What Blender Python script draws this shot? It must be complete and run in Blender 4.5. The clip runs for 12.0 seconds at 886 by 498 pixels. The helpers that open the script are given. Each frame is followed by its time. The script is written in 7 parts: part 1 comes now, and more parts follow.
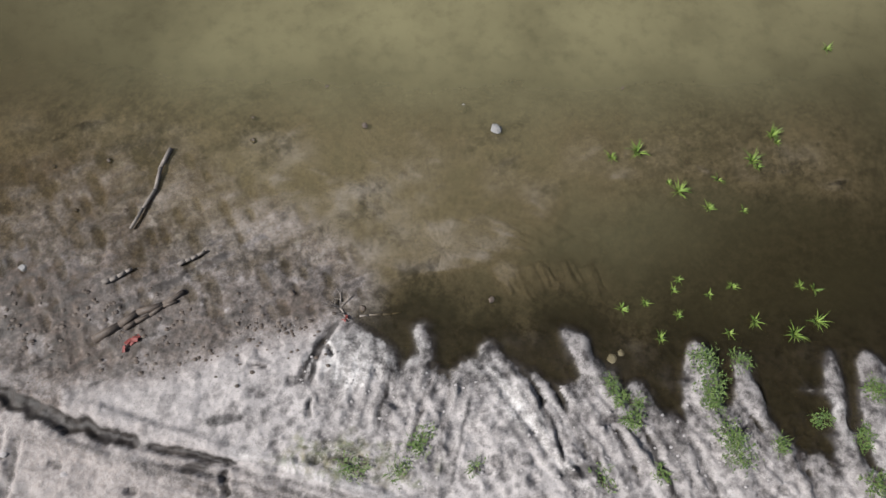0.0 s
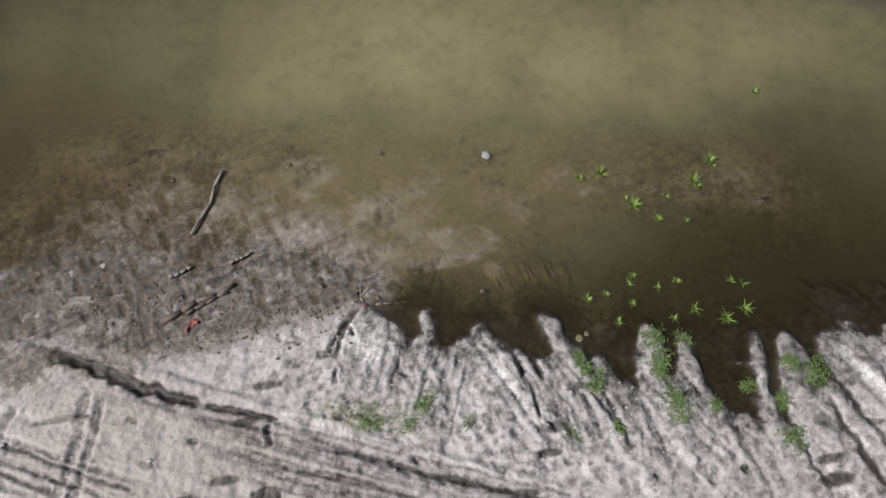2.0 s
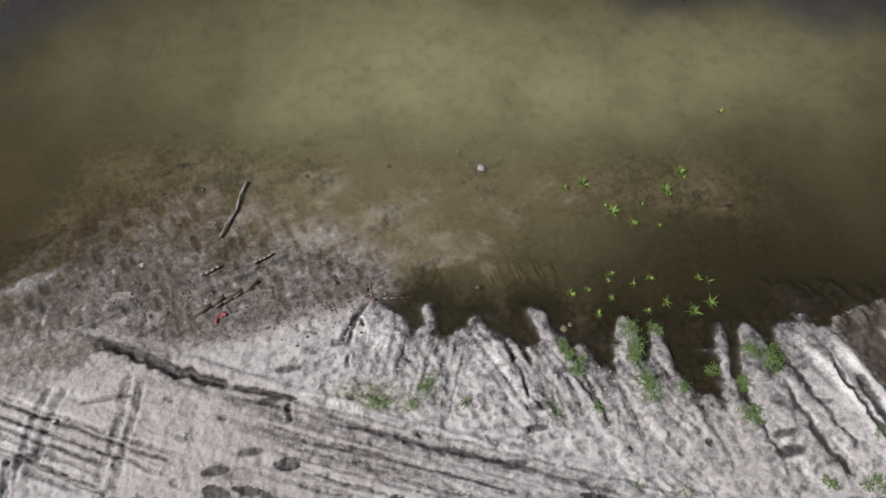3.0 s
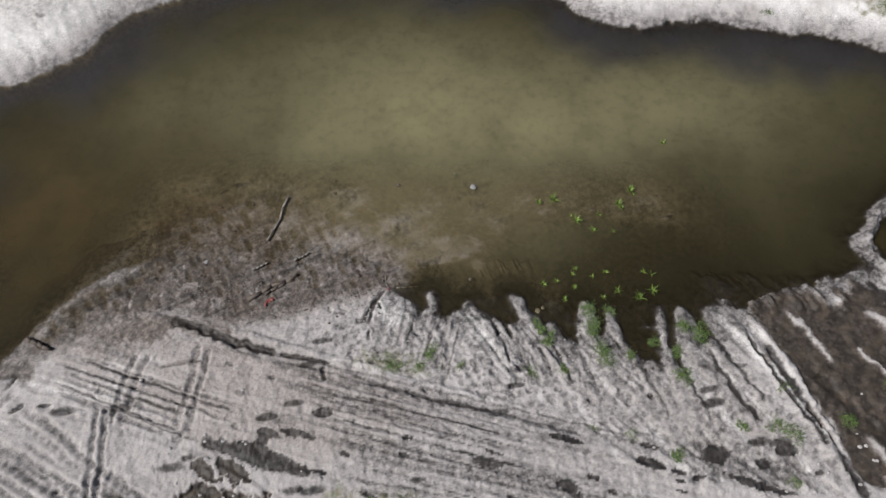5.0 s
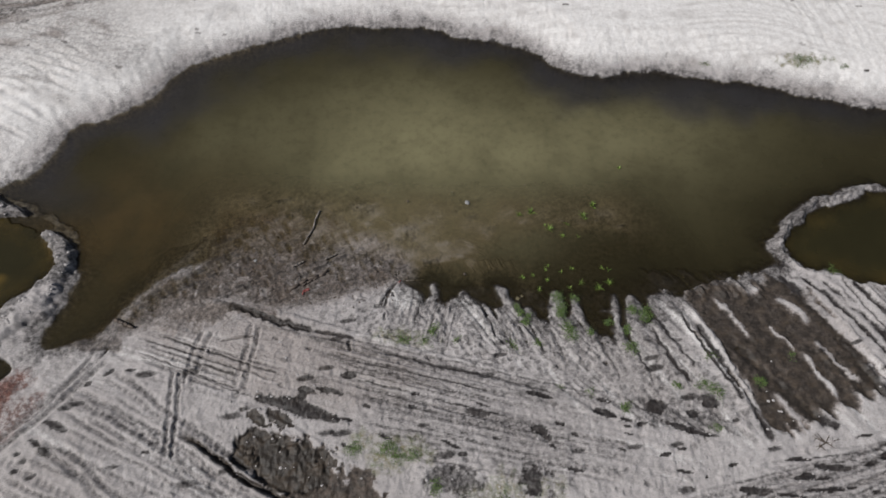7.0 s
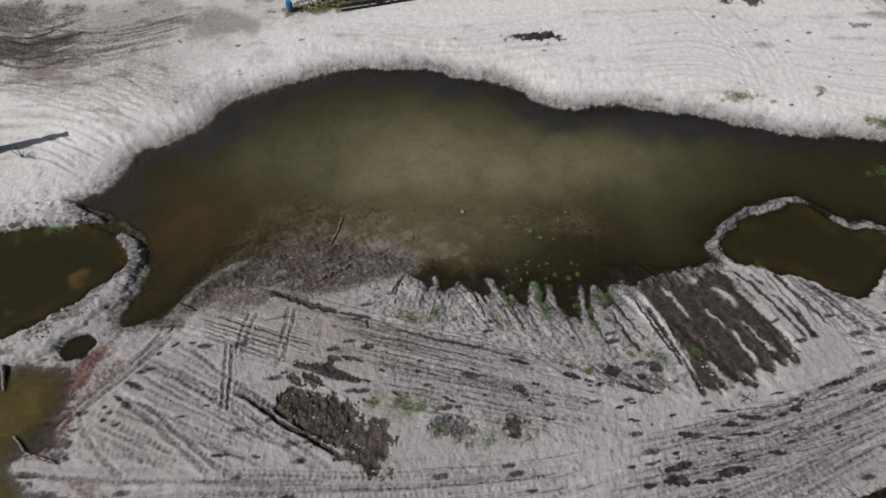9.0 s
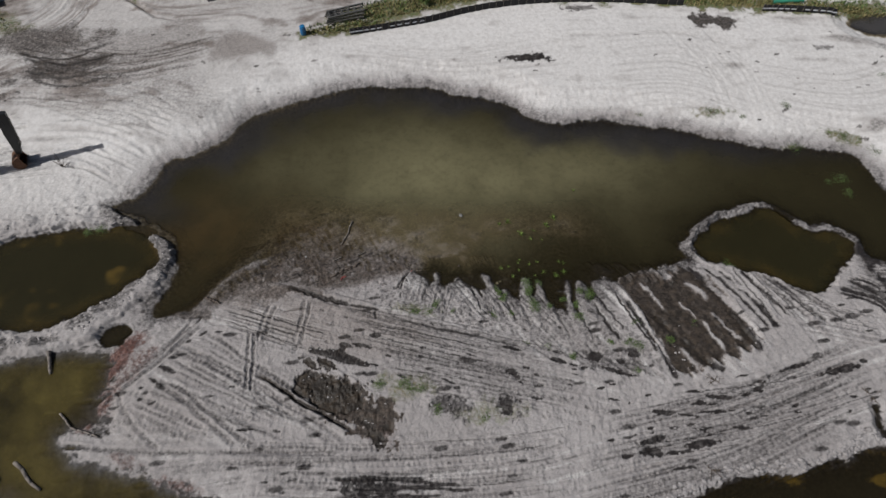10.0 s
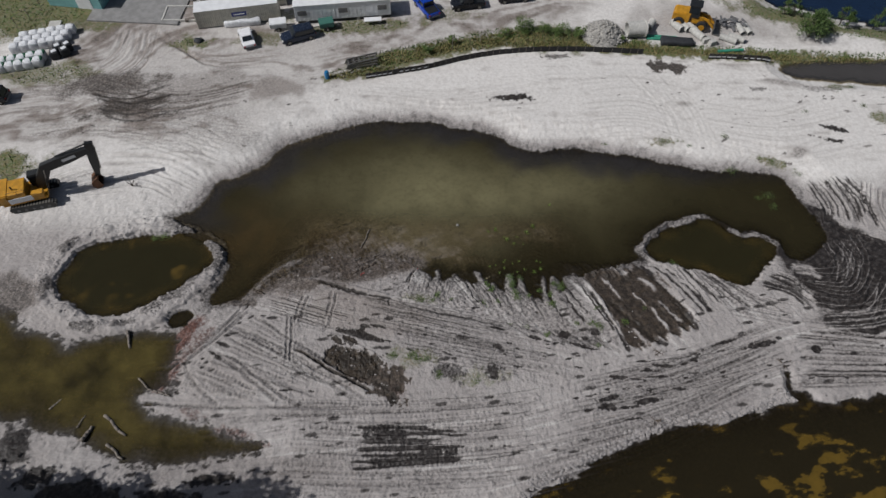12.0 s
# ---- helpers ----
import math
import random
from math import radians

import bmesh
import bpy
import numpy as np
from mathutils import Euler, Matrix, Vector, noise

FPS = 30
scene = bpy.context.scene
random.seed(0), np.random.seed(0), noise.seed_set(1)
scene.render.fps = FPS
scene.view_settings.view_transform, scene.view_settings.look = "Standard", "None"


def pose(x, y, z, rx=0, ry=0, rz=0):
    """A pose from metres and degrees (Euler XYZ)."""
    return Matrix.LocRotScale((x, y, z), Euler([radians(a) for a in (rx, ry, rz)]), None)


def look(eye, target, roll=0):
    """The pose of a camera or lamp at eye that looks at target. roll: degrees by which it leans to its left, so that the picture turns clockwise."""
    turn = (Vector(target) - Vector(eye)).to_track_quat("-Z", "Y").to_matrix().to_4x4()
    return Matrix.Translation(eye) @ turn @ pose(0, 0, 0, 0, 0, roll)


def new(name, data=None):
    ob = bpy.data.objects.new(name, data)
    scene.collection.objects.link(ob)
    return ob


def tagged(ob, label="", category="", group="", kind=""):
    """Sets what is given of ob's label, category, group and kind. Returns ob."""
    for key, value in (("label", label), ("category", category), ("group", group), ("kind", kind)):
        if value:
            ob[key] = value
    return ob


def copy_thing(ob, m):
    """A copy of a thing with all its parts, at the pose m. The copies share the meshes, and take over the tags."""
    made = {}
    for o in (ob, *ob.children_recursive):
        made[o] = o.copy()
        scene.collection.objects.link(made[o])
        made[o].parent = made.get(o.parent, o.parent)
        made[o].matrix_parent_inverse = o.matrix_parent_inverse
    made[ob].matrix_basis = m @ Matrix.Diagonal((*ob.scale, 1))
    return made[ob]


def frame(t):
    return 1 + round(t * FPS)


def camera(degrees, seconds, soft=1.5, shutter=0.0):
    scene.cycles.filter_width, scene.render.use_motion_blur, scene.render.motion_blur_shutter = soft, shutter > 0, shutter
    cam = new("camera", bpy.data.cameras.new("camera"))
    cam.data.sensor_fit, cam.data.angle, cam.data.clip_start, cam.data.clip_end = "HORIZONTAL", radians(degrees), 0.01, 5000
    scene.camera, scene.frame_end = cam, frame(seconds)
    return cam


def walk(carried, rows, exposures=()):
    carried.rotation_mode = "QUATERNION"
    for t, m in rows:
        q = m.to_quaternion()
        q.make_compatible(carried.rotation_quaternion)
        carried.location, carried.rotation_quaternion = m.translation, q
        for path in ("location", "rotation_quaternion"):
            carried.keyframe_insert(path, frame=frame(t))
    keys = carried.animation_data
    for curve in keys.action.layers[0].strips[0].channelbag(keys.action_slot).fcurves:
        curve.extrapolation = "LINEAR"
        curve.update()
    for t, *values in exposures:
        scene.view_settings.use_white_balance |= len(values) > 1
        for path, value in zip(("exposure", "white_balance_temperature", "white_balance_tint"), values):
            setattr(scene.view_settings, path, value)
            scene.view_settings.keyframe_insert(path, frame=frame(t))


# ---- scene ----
# ---- camera ----
cam = camera(70.0, 12.0)
ROWS = [
    (0, -5.064, 17.263, 16.292),
    (0.5, -5.380, 17.799, 16.803),
    (1, -5.983, 18.815, 17.680),
    (1.5, -6.648, 19.903, 18.571),
    (2, -7.356, 21.018, 19.421),
    (2.5, -8.133, 22.212, 20.262),
    (3, -8.940, 23.467, 21.087),
    (5, -12.990, 29.139, 24.267),
    (5.5, -14.216, 30.789, 25.072),
    (6, -15.530, 32.449, 25.887),
    (6.5, -16.907, 34.113, 26.698),
    (7, -18.324, 35.795, 27.453),
    (7.5, -19.786, 37.509, 28.112),
    (9.5, -26.504, 45.020, 30.686),
    (10, -28.477, 47.077, 31.358),
    (10.5, -30.599, 49.243, 32.102),
    (11, -32.974, 51.631, 32.863),
    (11.5, -35.605, 54.241, 33.618),
    (12, -37.828, 56.417, 34.210),
]
STOPS = [(0.0, 1.0), (3.0, 0.86), (5.0, 0.66), (6.5, 0.36), (7.5, 0.25), (9.5, 0.03), (12.0, -0.05)]
walk(cam, [(t, pose(0, y, z, tilt, 0, 0)) for t, y, z, tilt in ROWS], STOPS)

# ---- sky and sun ----
SUN_ELEVATION, SUN_FROM = 47.0, 195.0
world = bpy.data.worlds.new("sky")
scene.world = world
world.use_nodes = True
sky = world.node_tree.nodes.new("ShaderNodeTexSky")
sky.sky_type, sky.sun_disc = "NISHITA", False
sky.dust_density, sky.ozone_density = 2.5, 0.6
sky.sun_elevation, sky.sun_rotation = radians(SUN_ELEVATION), radians(90 - SUN_FROM)
world.node_tree.links.new(sky.outputs[0], world.node_tree.nodes["Background"].inputs[0])
world.node_tree.nodes["Background"].inputs[1].default_value = 0.038
sun_data = bpy.data.lights.new("sun", "SUN")
sun_data.energy, sun_data.angle, sun_data.color = 3.5, radians(0.53), (0.985, 0.98, 0.98)
sun = new("sun", sun_data)
sun_dir = Vector((math.cos(radians(SUN_FROM)) * math.cos(radians(SUN_ELEVATION)), math.sin(radians(SUN_FROM)) * math.cos(radians(SUN_ELEVATION)), math.sin(radians(SUN_ELEVATION))))
sun.matrix_world = look(sun_dir * 200, (0, 0, 0))


# ---- materials ----
def material(name):
    m = bpy.data.materials.new(name)
    m.use_nodes = True
    return m, m.node_tree, m.node_tree.nodes["Principled BSDF"]


def node(tree, kind, **values):
    n = tree.nodes.new(kind)
    for key, v in values.items():
        n.inputs[int(key[1:]) if key[1:].isdigit() else key].default_value = v
    return n


def noise_node(tree, scale, detail=4.0, rough=0.6, stretch=None):
    n = tree.nodes.new("ShaderNodeTexNoise")
    n.inputs["Scale"].default_value, n.inputs["Detail"].default_value, n.inputs["Roughness"].default_value = scale, detail, rough
    c = tree.nodes.new("ShaderNodeTexCoord")
    if stretch:
        m = tree.nodes.new("ShaderNodeMapping")
        m.inputs["Scale"].default_value = stretch
        tree.links.new(c.outputs["Object"], m.inputs[0])
        tree.links.new(m.outputs[0], n.inputs["Vector"])
    else:
        tree.links.new(c.outputs["Object"], n.inputs["Vector"])
    return n.outputs["Fac"]


def ramp(tree, value, low, high, a=0.0, b=1.0):
    r = tree.nodes.new("ShaderNodeMapRange")
    r.inputs[1].default_value, r.inputs[2].default_value, r.inputs[3].default_value, r.inputs[4].default_value = low, high, a, b
    r.interpolation_type = "SMOOTHSTEP"
    tree.links.new(value, r.inputs[0])
    return r.outputs[0]


def blend(tree, factor, a, b, mode="MIX"):
    m = tree.nodes.new("ShaderNodeMix")
    m.data_type, m.blend_type = "RGBA", mode
    for socket, v in ((m.inputs[0], factor), (m.inputs[6], a), (m.inputs[7], b)):
        if isinstance(v, (int, float)):
            socket.default_value = v
        elif isinstance(v, tuple):
            socket.default_value = (*v, 1.0)
        else:
            tree.links.new(v, socket)
    return m.outputs[2]


def times(tree, a, b):
    m = tree.nodes.new("ShaderNodeMath")
    m.operation = "MULTIPLY"
    for socket, v in ((m.inputs[0], a), (m.inputs[1], b)):
        if isinstance(v, (int, float)):
            socket.default_value = v
        else:
            tree.links.new(v, socket)
    return m.outputs[0]


def field(tree, name):
    a = tree.nodes.new("ShaderNodeAttribute")
    a.attribute_name = name
    return a.outputs["Fac"]


def bump(tree, shader, height, strength=0.4, distance=0.03):
    b = tree.nodes.new("ShaderNodeBump")
    b.inputs["Strength"].default_value, b.inputs["Distance"].default_value = strength, distance
    tree.links.new(height, b.inputs["Height"])
    tree.links.new(b.outputs[0], shader.inputs["Normal"])


def surface(name, colour, rough=0.6, metal=0.0, vary=0.25, scale=6.0, relief=0.15):
    """A worn surface: mottled at two scales, with a fine relief."""
    m, tree, p = material(name)
    dark = tuple(c * (1 - vary) for c in colour)
    c = blend(tree, ramp(tree, noise_node(tree, scale), 0.35, 0.65), dark, colour)
    c = blend(tree, ramp(tree, noise_node(tree, scale * 9), 0.3, 0.7, 0.0, vary), c, tuple(v * 0.6 for v in colour))
    tree.links.new(c, p.inputs["Base Color"])
    tree.links.new(ramp(tree, noise_node(tree, scale * 3), 0.3, 0.7, max(rough - 0.12, 0.05), min(rough + 0.12, 1)), p.inputs["Roughness"])
    p.inputs["Metallic"].default_value = metal
    bump(tree, p, noise_node(tree, scale * 12), relief, 0.01)
    return m


def torn(tree, name, tear, amount=0.9):
    """A layer of the ground whose half-tones break up into ragged spots."""
    v = field(tree, name)
    inv = tree.nodes.new("ShaderNodeMath")
    inv.operation = "SUBTRACT"
    inv.inputs[0].default_value = 1.0
    tree.links.new(v, inv.inputs[1])
    half = times(tree, times(tree, v, inv.outputs[0]), 4 * amount)
    add = tree.nodes.new("ShaderNodeMath")
    add.operation, add.use_clamp = "MULTIPLY_ADD", True
    tree.links.new(half, add.inputs[0])
    tree.links.new(tear, add.inputs[1])
    tree.links.new(v, add.inputs[2])
    return add.outputs[0]


def sand_material():
    m, tree, p = material("sand")
    tear = ramp(tree, noise_node(tree, 3.6, 8, 0.72), 0.36, 0.64, -0.5, 0.5)
    fine = ramp(tree, noise_node(tree, 11.0, 6, 0.7), 0.36, 0.64, -0.5, 0.5)
    wet, soil, dust = torn(tree, "wet", tear, 0.6), torn(tree, "soil", fine, 0.35), torn(tree, "dust", fine, 0.6)
    dry = blend(tree, ramp(tree, noise_node(tree, 0.16, 5), 0.35, 0.65), (0.318, 0.293, 0.282), (0.376, 0.350, 0.338))
    dry = blend(tree, ramp(tree, noise_node(tree, 1.3, 6, 0.7), 0.38, 0.68, 0.0, 0.35), dry, (0.255, 0.236, 0.228))
    dry = blend(tree, ramp(tree, noise_node(tree, 7.0, 6, 0.75), 0.50, 0.64, 0.0, 0.4), dry, (0.20, 0.185, 0.178))
    dry = blend(tree, ramp(tree, noise_node(tree, 5.0, 7, 0.7), 0.36, 0.50, 0.3, 0.0), dry, (0.42, 0.393, 0.38))
    dry = blend(tree, ramp(tree, noise_node(tree, 16.0, 5, 0.75), 0.54, 0.60, 0.0, 0.5), dry, (0.15, 0.138, 0.13))
    dry = blend(tree, ramp(tree, noise_node(tree, 13.0, 6, 0.75), 0.34, 0.42, 0.3, 0.0), dry, (0.50, 0.47, 0.455))
    grain = ramp(tree, noise_node(tree, 2.2, 9, 0.78), 0.38, 0.66)
    c = blend(tree, dust, dry, blend(tree, grain, (0.66, 0.638, 0.615), (0.52, 0.495, 0.472)))
    c = blend(tree, soil, c, blend(tree, ramp(tree, noise_node(tree, 6.0, 6), 0.35, 0.65), (0.19, 0.150, 0.125), (0.10, 0.074, 0.058)))
    c = blend(tree, torn(tree, "rust", tear, 0.7), c, blend(tree, ramp(tree, noise_node(tree, 4.0, 5), 0.35, 0.65), (0.17, 0.056, 0.034), (0.085, 0.032, 0.024)))
    green = blend(tree, ramp(tree, noise_node(tree, 2.5, 5), 0.35, 0.65), (0.085, 0.115, 0.035), (0.15, 0.13, 0.06))
    c = blend(tree, torn(tree, "turf", tear, 0.8), c, green)
    damp = blend(tree, ramp(tree, noise_node(tree, 3.0, 6, 0.7), 0.3, 0.7), (0.034, 0.028, 0.026), (0.011, 0.0095, 0.009))
    c = blend(tree, wet, c, damp)
    c = blend(tree, times(tree, soil, times(tree, wet, 0.85)), c, blend(tree, ramp(tree, noise_node(tree, 1.6, 6), 0.42, 0.72), (0.026, 0.021, 0.016), (0.070, 0.052, 0.036)))
    tree.links.new(c, p.inputs["Base Color"])
    tree.links.new(ramp(tree, wet, 0.0, 1.0, 0.95, 0.5), p.inputs["Roughness"])
    p.inputs["Specular IOR Level"].default_value = 0.25
    bump(tree, p, noise_node(tree, 4.5, 9, 0.72), 0.6, 0.06)
    return m


def water_material(name, clear, silt, gloss=0.06):
    """Murky water: what lies under it fades with its depth into the water's own colour."""
    m, tree, p = material(name)
    tree.nodes.remove(p)
    body = node(tree, "ShaderNodeBsdfDiffuse")
    tone = blend(tree, field(tree, "peat"), clear, (0.052, 0.034, 0.013))
    tone = blend(tree, field(tree, "silt"), tone, silt)
    # grey of reflected sky and black mud, mixed into the body colour
    tone = blend(tree, field(tree, "slate"), tone, (0.031, 0.029, 0.031))
    tone = blend(tree, ramp(tree, noise_node(tree, 0.45, 5), 0.4, 0.7, 0.0, 0.22), tone, tuple(v * 0.55 for v in clear))
    tone = blend(tree, ramp(tree, noise_node(tree, 2.0, 5, 0.6), 0.45, 0.75, 0.0, 0.18), tone, tuple(v * 0.5 for v in clear))
    tree.links.new(tone, body.inputs[0])
    clean = node(tree, "ShaderNodeBsdfTransparent")
    tree.links.new(blend(tree, ramp(tree, field(tree, "murk"), 0.0, 0.35), (0.96, 0.95, 0.92), (0.66, 0.60, 0.45)), clean.inputs[0])
    mix = tree.nodes.new("ShaderNodeMixShader")
    tree.links.new(field(tree, "murk"), mix.inputs[0])
    tree.links.new(clean.outputs[0], mix.inputs[1])
    tree.links.new(body.outputs[0], mix.inputs[2])
    shine = node(tree, "ShaderNodeBsdfGlossy")
    shine.inputs["Roughness"].default_value = gloss
    b = tree.nodes.new("ShaderNodeBump")
    b.inputs["Strength"].default_value, b.inputs["Distance"].default_value = 0.15, 0.02
    tree.links.new(noise_node(tree, 3.0, 3), b.inputs["Height"])
    tree.links.new(b.outputs[0], shine.inputs["Normal"])
    fresnel = tree.nodes.new("ShaderNodeFresnel")
    fresnel.inputs[0].default_value = 1.33
    top = tree.nodes.new("ShaderNodeMixShader")
    tree.links.new(fresnel.outputs[0], top.inputs[0])
    tree.links.new(mix.outputs[0], top.inputs[1])
    tree.links.new(shine.outputs[0], top.inputs[2])
    tree.links.new(top.outputs[0], tree.nodes["Material Output"].inputs[0])
    return m


SAND = sand_material()
POND_WATER = water_material("pond_water", (0.025, 0.0205, 0.009), (0.168, 0.152, 0.084))
PIT_WATER = water_material("pit_water", (0.022, 0.019, 0.008), (0.11, 0.072, 0.018))
SHALLOW_WATER = water_material("shallow_water", (0.036, 0.030, 0.011), (0.165, 0.130, 0.038))
TEA_WATER = water_material("tea_water", (0.021, 0.0165, 0.008), (0.13, 0.082, 0.016))
DITCH_WATER = water_material("ditch_water", (0.062, 0.058, 0.056), (0.07, 0.066, 0.06))
LAKE_WATER = water_material("lake_water", (0.010, 0.022, 0.05), (0.02, 0.035, 0.07))

# ---- the lie of the land ----
LATTICE = [np.random.RandomState(40 + i).rand(256, 256).astype(np.float32) for i in range(6)]


def waves(x, y, size, seed=0):
    """Smooth random relief between -1 and 1, with bumps of about that size."""
    lat = LATTICE[seed % 6].ravel()
    u, v = np.asarray(x / size + 17.3 * seed, np.float32), np.asarray(y / size + 5.7 * seed, np.float32)
    i, j = np.floor(u), np.floor(v)
    a, b = u - i, v - j
    a, b = a * a * (3 - 2 * a), b * b * (3 - 2 * b)
    i, j = i.astype(np.int32), j.astype(np.int32)
    i0, i1, j0, j1 = (i & 255) << 8, ((i + 1) & 255) << 8, j & 255, (j + 1) & 255
    low, high = lat.take(i0 + j0), lat.take(i0 + j1)
    low += (lat.take(i1 + j0) - low) * a
    high += (lat.take(i1 + j1) - high) * a
    return 2 * (low + (high - low) * b) - 1


def rough(x, y, size, octaves=4, seed=0, fall=0.55):
    total, gain = 0, 1.0
    for o in range(octaves):
        total = total + gain * waves(x, y, size / 2 ** o, seed + o)
        gain *= fall
    return total


def smooth(v, low, high):
    s = np.clip((v - low) / (high - low), 0, 1)
    return s * s * (3 - 2 * s)


def rounded(points, closed=True, steps=4):
    """A smooth line through the points."""
    p = np.array(points, float)
    n = len(p)
    out = []
    for i in range(n if closed else n - 1):
        a, b, c, d = (p[(i + k) % n] if closed else p[min(max(i + k, 0), n - 1)] for k in (-1, 0, 1, 2))
        for s in range(steps):
            t = s / steps
            out.append(0.5 * (2 * b + (c - a) * t + (2 * a - 5 * b + 4 * c - d) * t * t + (3 * b - a - 3 * c + d) * t ** 3))
    if not closed:
        out.append(p[-1])
    return np.array(out)


def shore_distance(x, y, outline, far=14.0):
    """Metres from the outline: less than nought inside it. Worked out tile by tile, from the near pieces of the outline alone."""
    out = np.full(x.shape, far)
    A = np.asarray(outline)
    E = np.roll(A, -1, 0) - A
    EE = (E ** 2).sum(1) + 1e-9
    rising = E[:, 1] != 0
    slope = E[:, 0] / np.where(rising, E[:, 1], 1)
    ends = A[:, 1] + E[:, 1]
    for j in range(0, x.shape[0], 48):
        for i in range(0, x.shape[1], 48):
            tile = slice(j, j + 48), slice(i, i + 48)
            px, py = x[tile], y[tile]
            cx, cy = 0.5 * (px.min() + px.max()), 0.5 * (py.min() + py.max())
            radius = 0.5 * math.hypot(px.max() - px.min(), py.max() - py.min())
            t = np.clip(((cx - A[:, 0]) * E[:, 0] + (cy - A[:, 1]) * E[:, 1]) / EE, 0, 1)
            q = np.hypot(cx - A[:, 0] - t * E[:, 0], cy - A[:, 1] - t * E[:, 1])
            least = q.min()
            if least > far + radius:
                continue
            best = np.full(px.shape, far * far)
            for k in np.nonzero(q <= least + 2 * radius)[0]:
                t = np.clip(((px - A[k, 0]) * E[k, 0] + (py - A[k, 1]) * E[k, 1]) / EE[k], 0, 1)
                best = np.minimum(best, (px - A[k, 0] - t * E[k, 0]) ** 2 + (py - A[k, 1] - t * E[k, 1]) ** 2)
            if least > radius:
                crossed = rising & ((A[:, 1] > cy) != (ends > cy)) & (cx < slope * (cy - A[:, 1]) + A[:, 0])
                inside = crossed.sum() % 2 == 1
            else:
                inside = np.zeros(px.shape, bool)
                for k in np.nonzero(rising & (np.minimum(A[:, 1], ends) <= py.max()) & (np.maximum(A[:, 1], ends) >= py.min()))[0]:
                    inside ^= ((A[k, 1] > py) != (ends[k] > py)) & (px < slope[k] * (py - A[k, 1]) + A[k, 0])
            out[tile] = np.where(inside, -1, 1) * np.sqrt(best)
    return out


SPURS_EAST = [(21.3, -0.8), (19.4, -1.3), (17.9, -2.0), (16.2, -2.45), (14.86, -3.03), (13.43, -2.83), (12.62, -3.1), (12.7, -4.3), (12.35, -4.75), (12.1, -3.7), (11.85, -3.1), (11.44, -2.95), (11.2, -3.49), (10.9, -4.75), (10.72, -4.9), (10.76, -4.3), (10.73, -3.35), (10.48, -2.9), (10.25, -3.78), (9.59, -3.96), (10.3, -4.15), (10.24, -5.3), (10.2, -5.7), (9.94, -5.7), (9.3, -5.4), (8.8, -4.95), (8.56, -4.4), (8.36, -3.26)]
SPURS_WEST = [(8.0, -3.0), (7.8, -3.9), (7.55, -4.45), (7.47, -3.93), (7.33, -2.96), (6.87, -2.56), (6.56, -2.96), (6.42, -4.05), (6.3, -4.6), (5.55, -4.4), (5.35, -4.0), (5.22, -3.8), (4.98, -3.9), (4.85, -4.2), (4.64, -3.6), (4.36, -3.3), (4.05, -3.06), (3.96, -2.4), (3.32, -2.3), (3.46, -3.03), (3.66, -3.75), (2.95, -3.75), (2.47, -3.34), (1.95, -3.2), (1.55, -2.88), (1.29, -2.67), (0.93, -3.15), (0.52, -3.2), (0.24, -3.45), (-0.18, -3.15), (-0.25, -2.15), (-0.76, -2.13), (-0.68, -2.8), (-0.95, -3.15), (-1.29, -2.85), (-2.07, -2.35), (-2.9, -1.75)]
POND = rounded([(-30.24, 4.76), (-28.43, 5.53), (-27.11, 7.45), (-26.32, 9.71), (-23.79, 11.09), (-21.21, 12.68), (-19.62, 14.99), (-17.34, 16.51), (-13.55, 18.07), (-9.63, 19.47), (-4.84, 19.77), (-1.5, 19.57), (1.09, 18.76), (4.74, 17.96), (7.23, 16.78), (8.94, 15.34), (11.38, 14.59), (15.33, 14.98), (19.52, 14.52), (23.58, 13.7), (27.48, 12.54), (30.3, 11.57), (33.36, 11.67), (37.25, 11.35),
    (39.6, 10.49), (40.18, 8.36), (41.14, 5.77), (42.1, 3.46), (41.58, 1.4), (38.65, -0.73), (36.93, -0.6), (36.45, 1.01), (34.47, 2.67), (30.91, 3.17), (28.29, 5.07), (23.35, 3.14), (20.96, 0.95)] + SPURS_EAST + SPURS_WEST + [(-4.38, -1.01), (-5.94, -0.6), (-7.84, -0.12), (-10.35, 0.16), (-13.41, -0.11), (-15.72, -1), (-17.81, -2.13), (-18.89, -3.23), (-19.65, -4.56), (-21.21, -5.79), (-23.67, -6.81), (-24.1, -5.3), (-23.19, -3.74), (-22.64, -1.99), (-23.54, -0.09), (-25.12, 1.32), (-26.78, 2.19), (-28.7, 3.09)], steps=3)
PIT_WEST = rounded([(-40.09, -3.75), (-39.77, -1.8), (-38.85, 0.24), (-36.87, 1.29), (-34.11, 2.0), (-30.56, 2.34), (-27.69, 1.97), (-25.59, 1.03), (-24.61, -0.36), (-25.11, -1.84), (-26.5, -3.14), (-27.85, -4.4), (-29.16, -5.63), (-31.04, -6.72), (-33, -7.43), (-35.33, -7.14), (-37.36, -6.24), (-38.86, -5.32)])
PIT_EAST = rounded([(22.29, 1.31), (24.17, 2.63), (26.65, 3.68), (29.08, 4.45), (30.71, 3.55), (32.47, 2.22), (35.09, 1.79), (36.09, 1.01), (35.34, -0.4), (33.71, -2.09), (32.32, -3.53), (31.04, -3.85), (28.95, -3.09), (26.88, -2.11), (24.67, -1.45), (22.71, -0.78), (22.12, 0.04)])
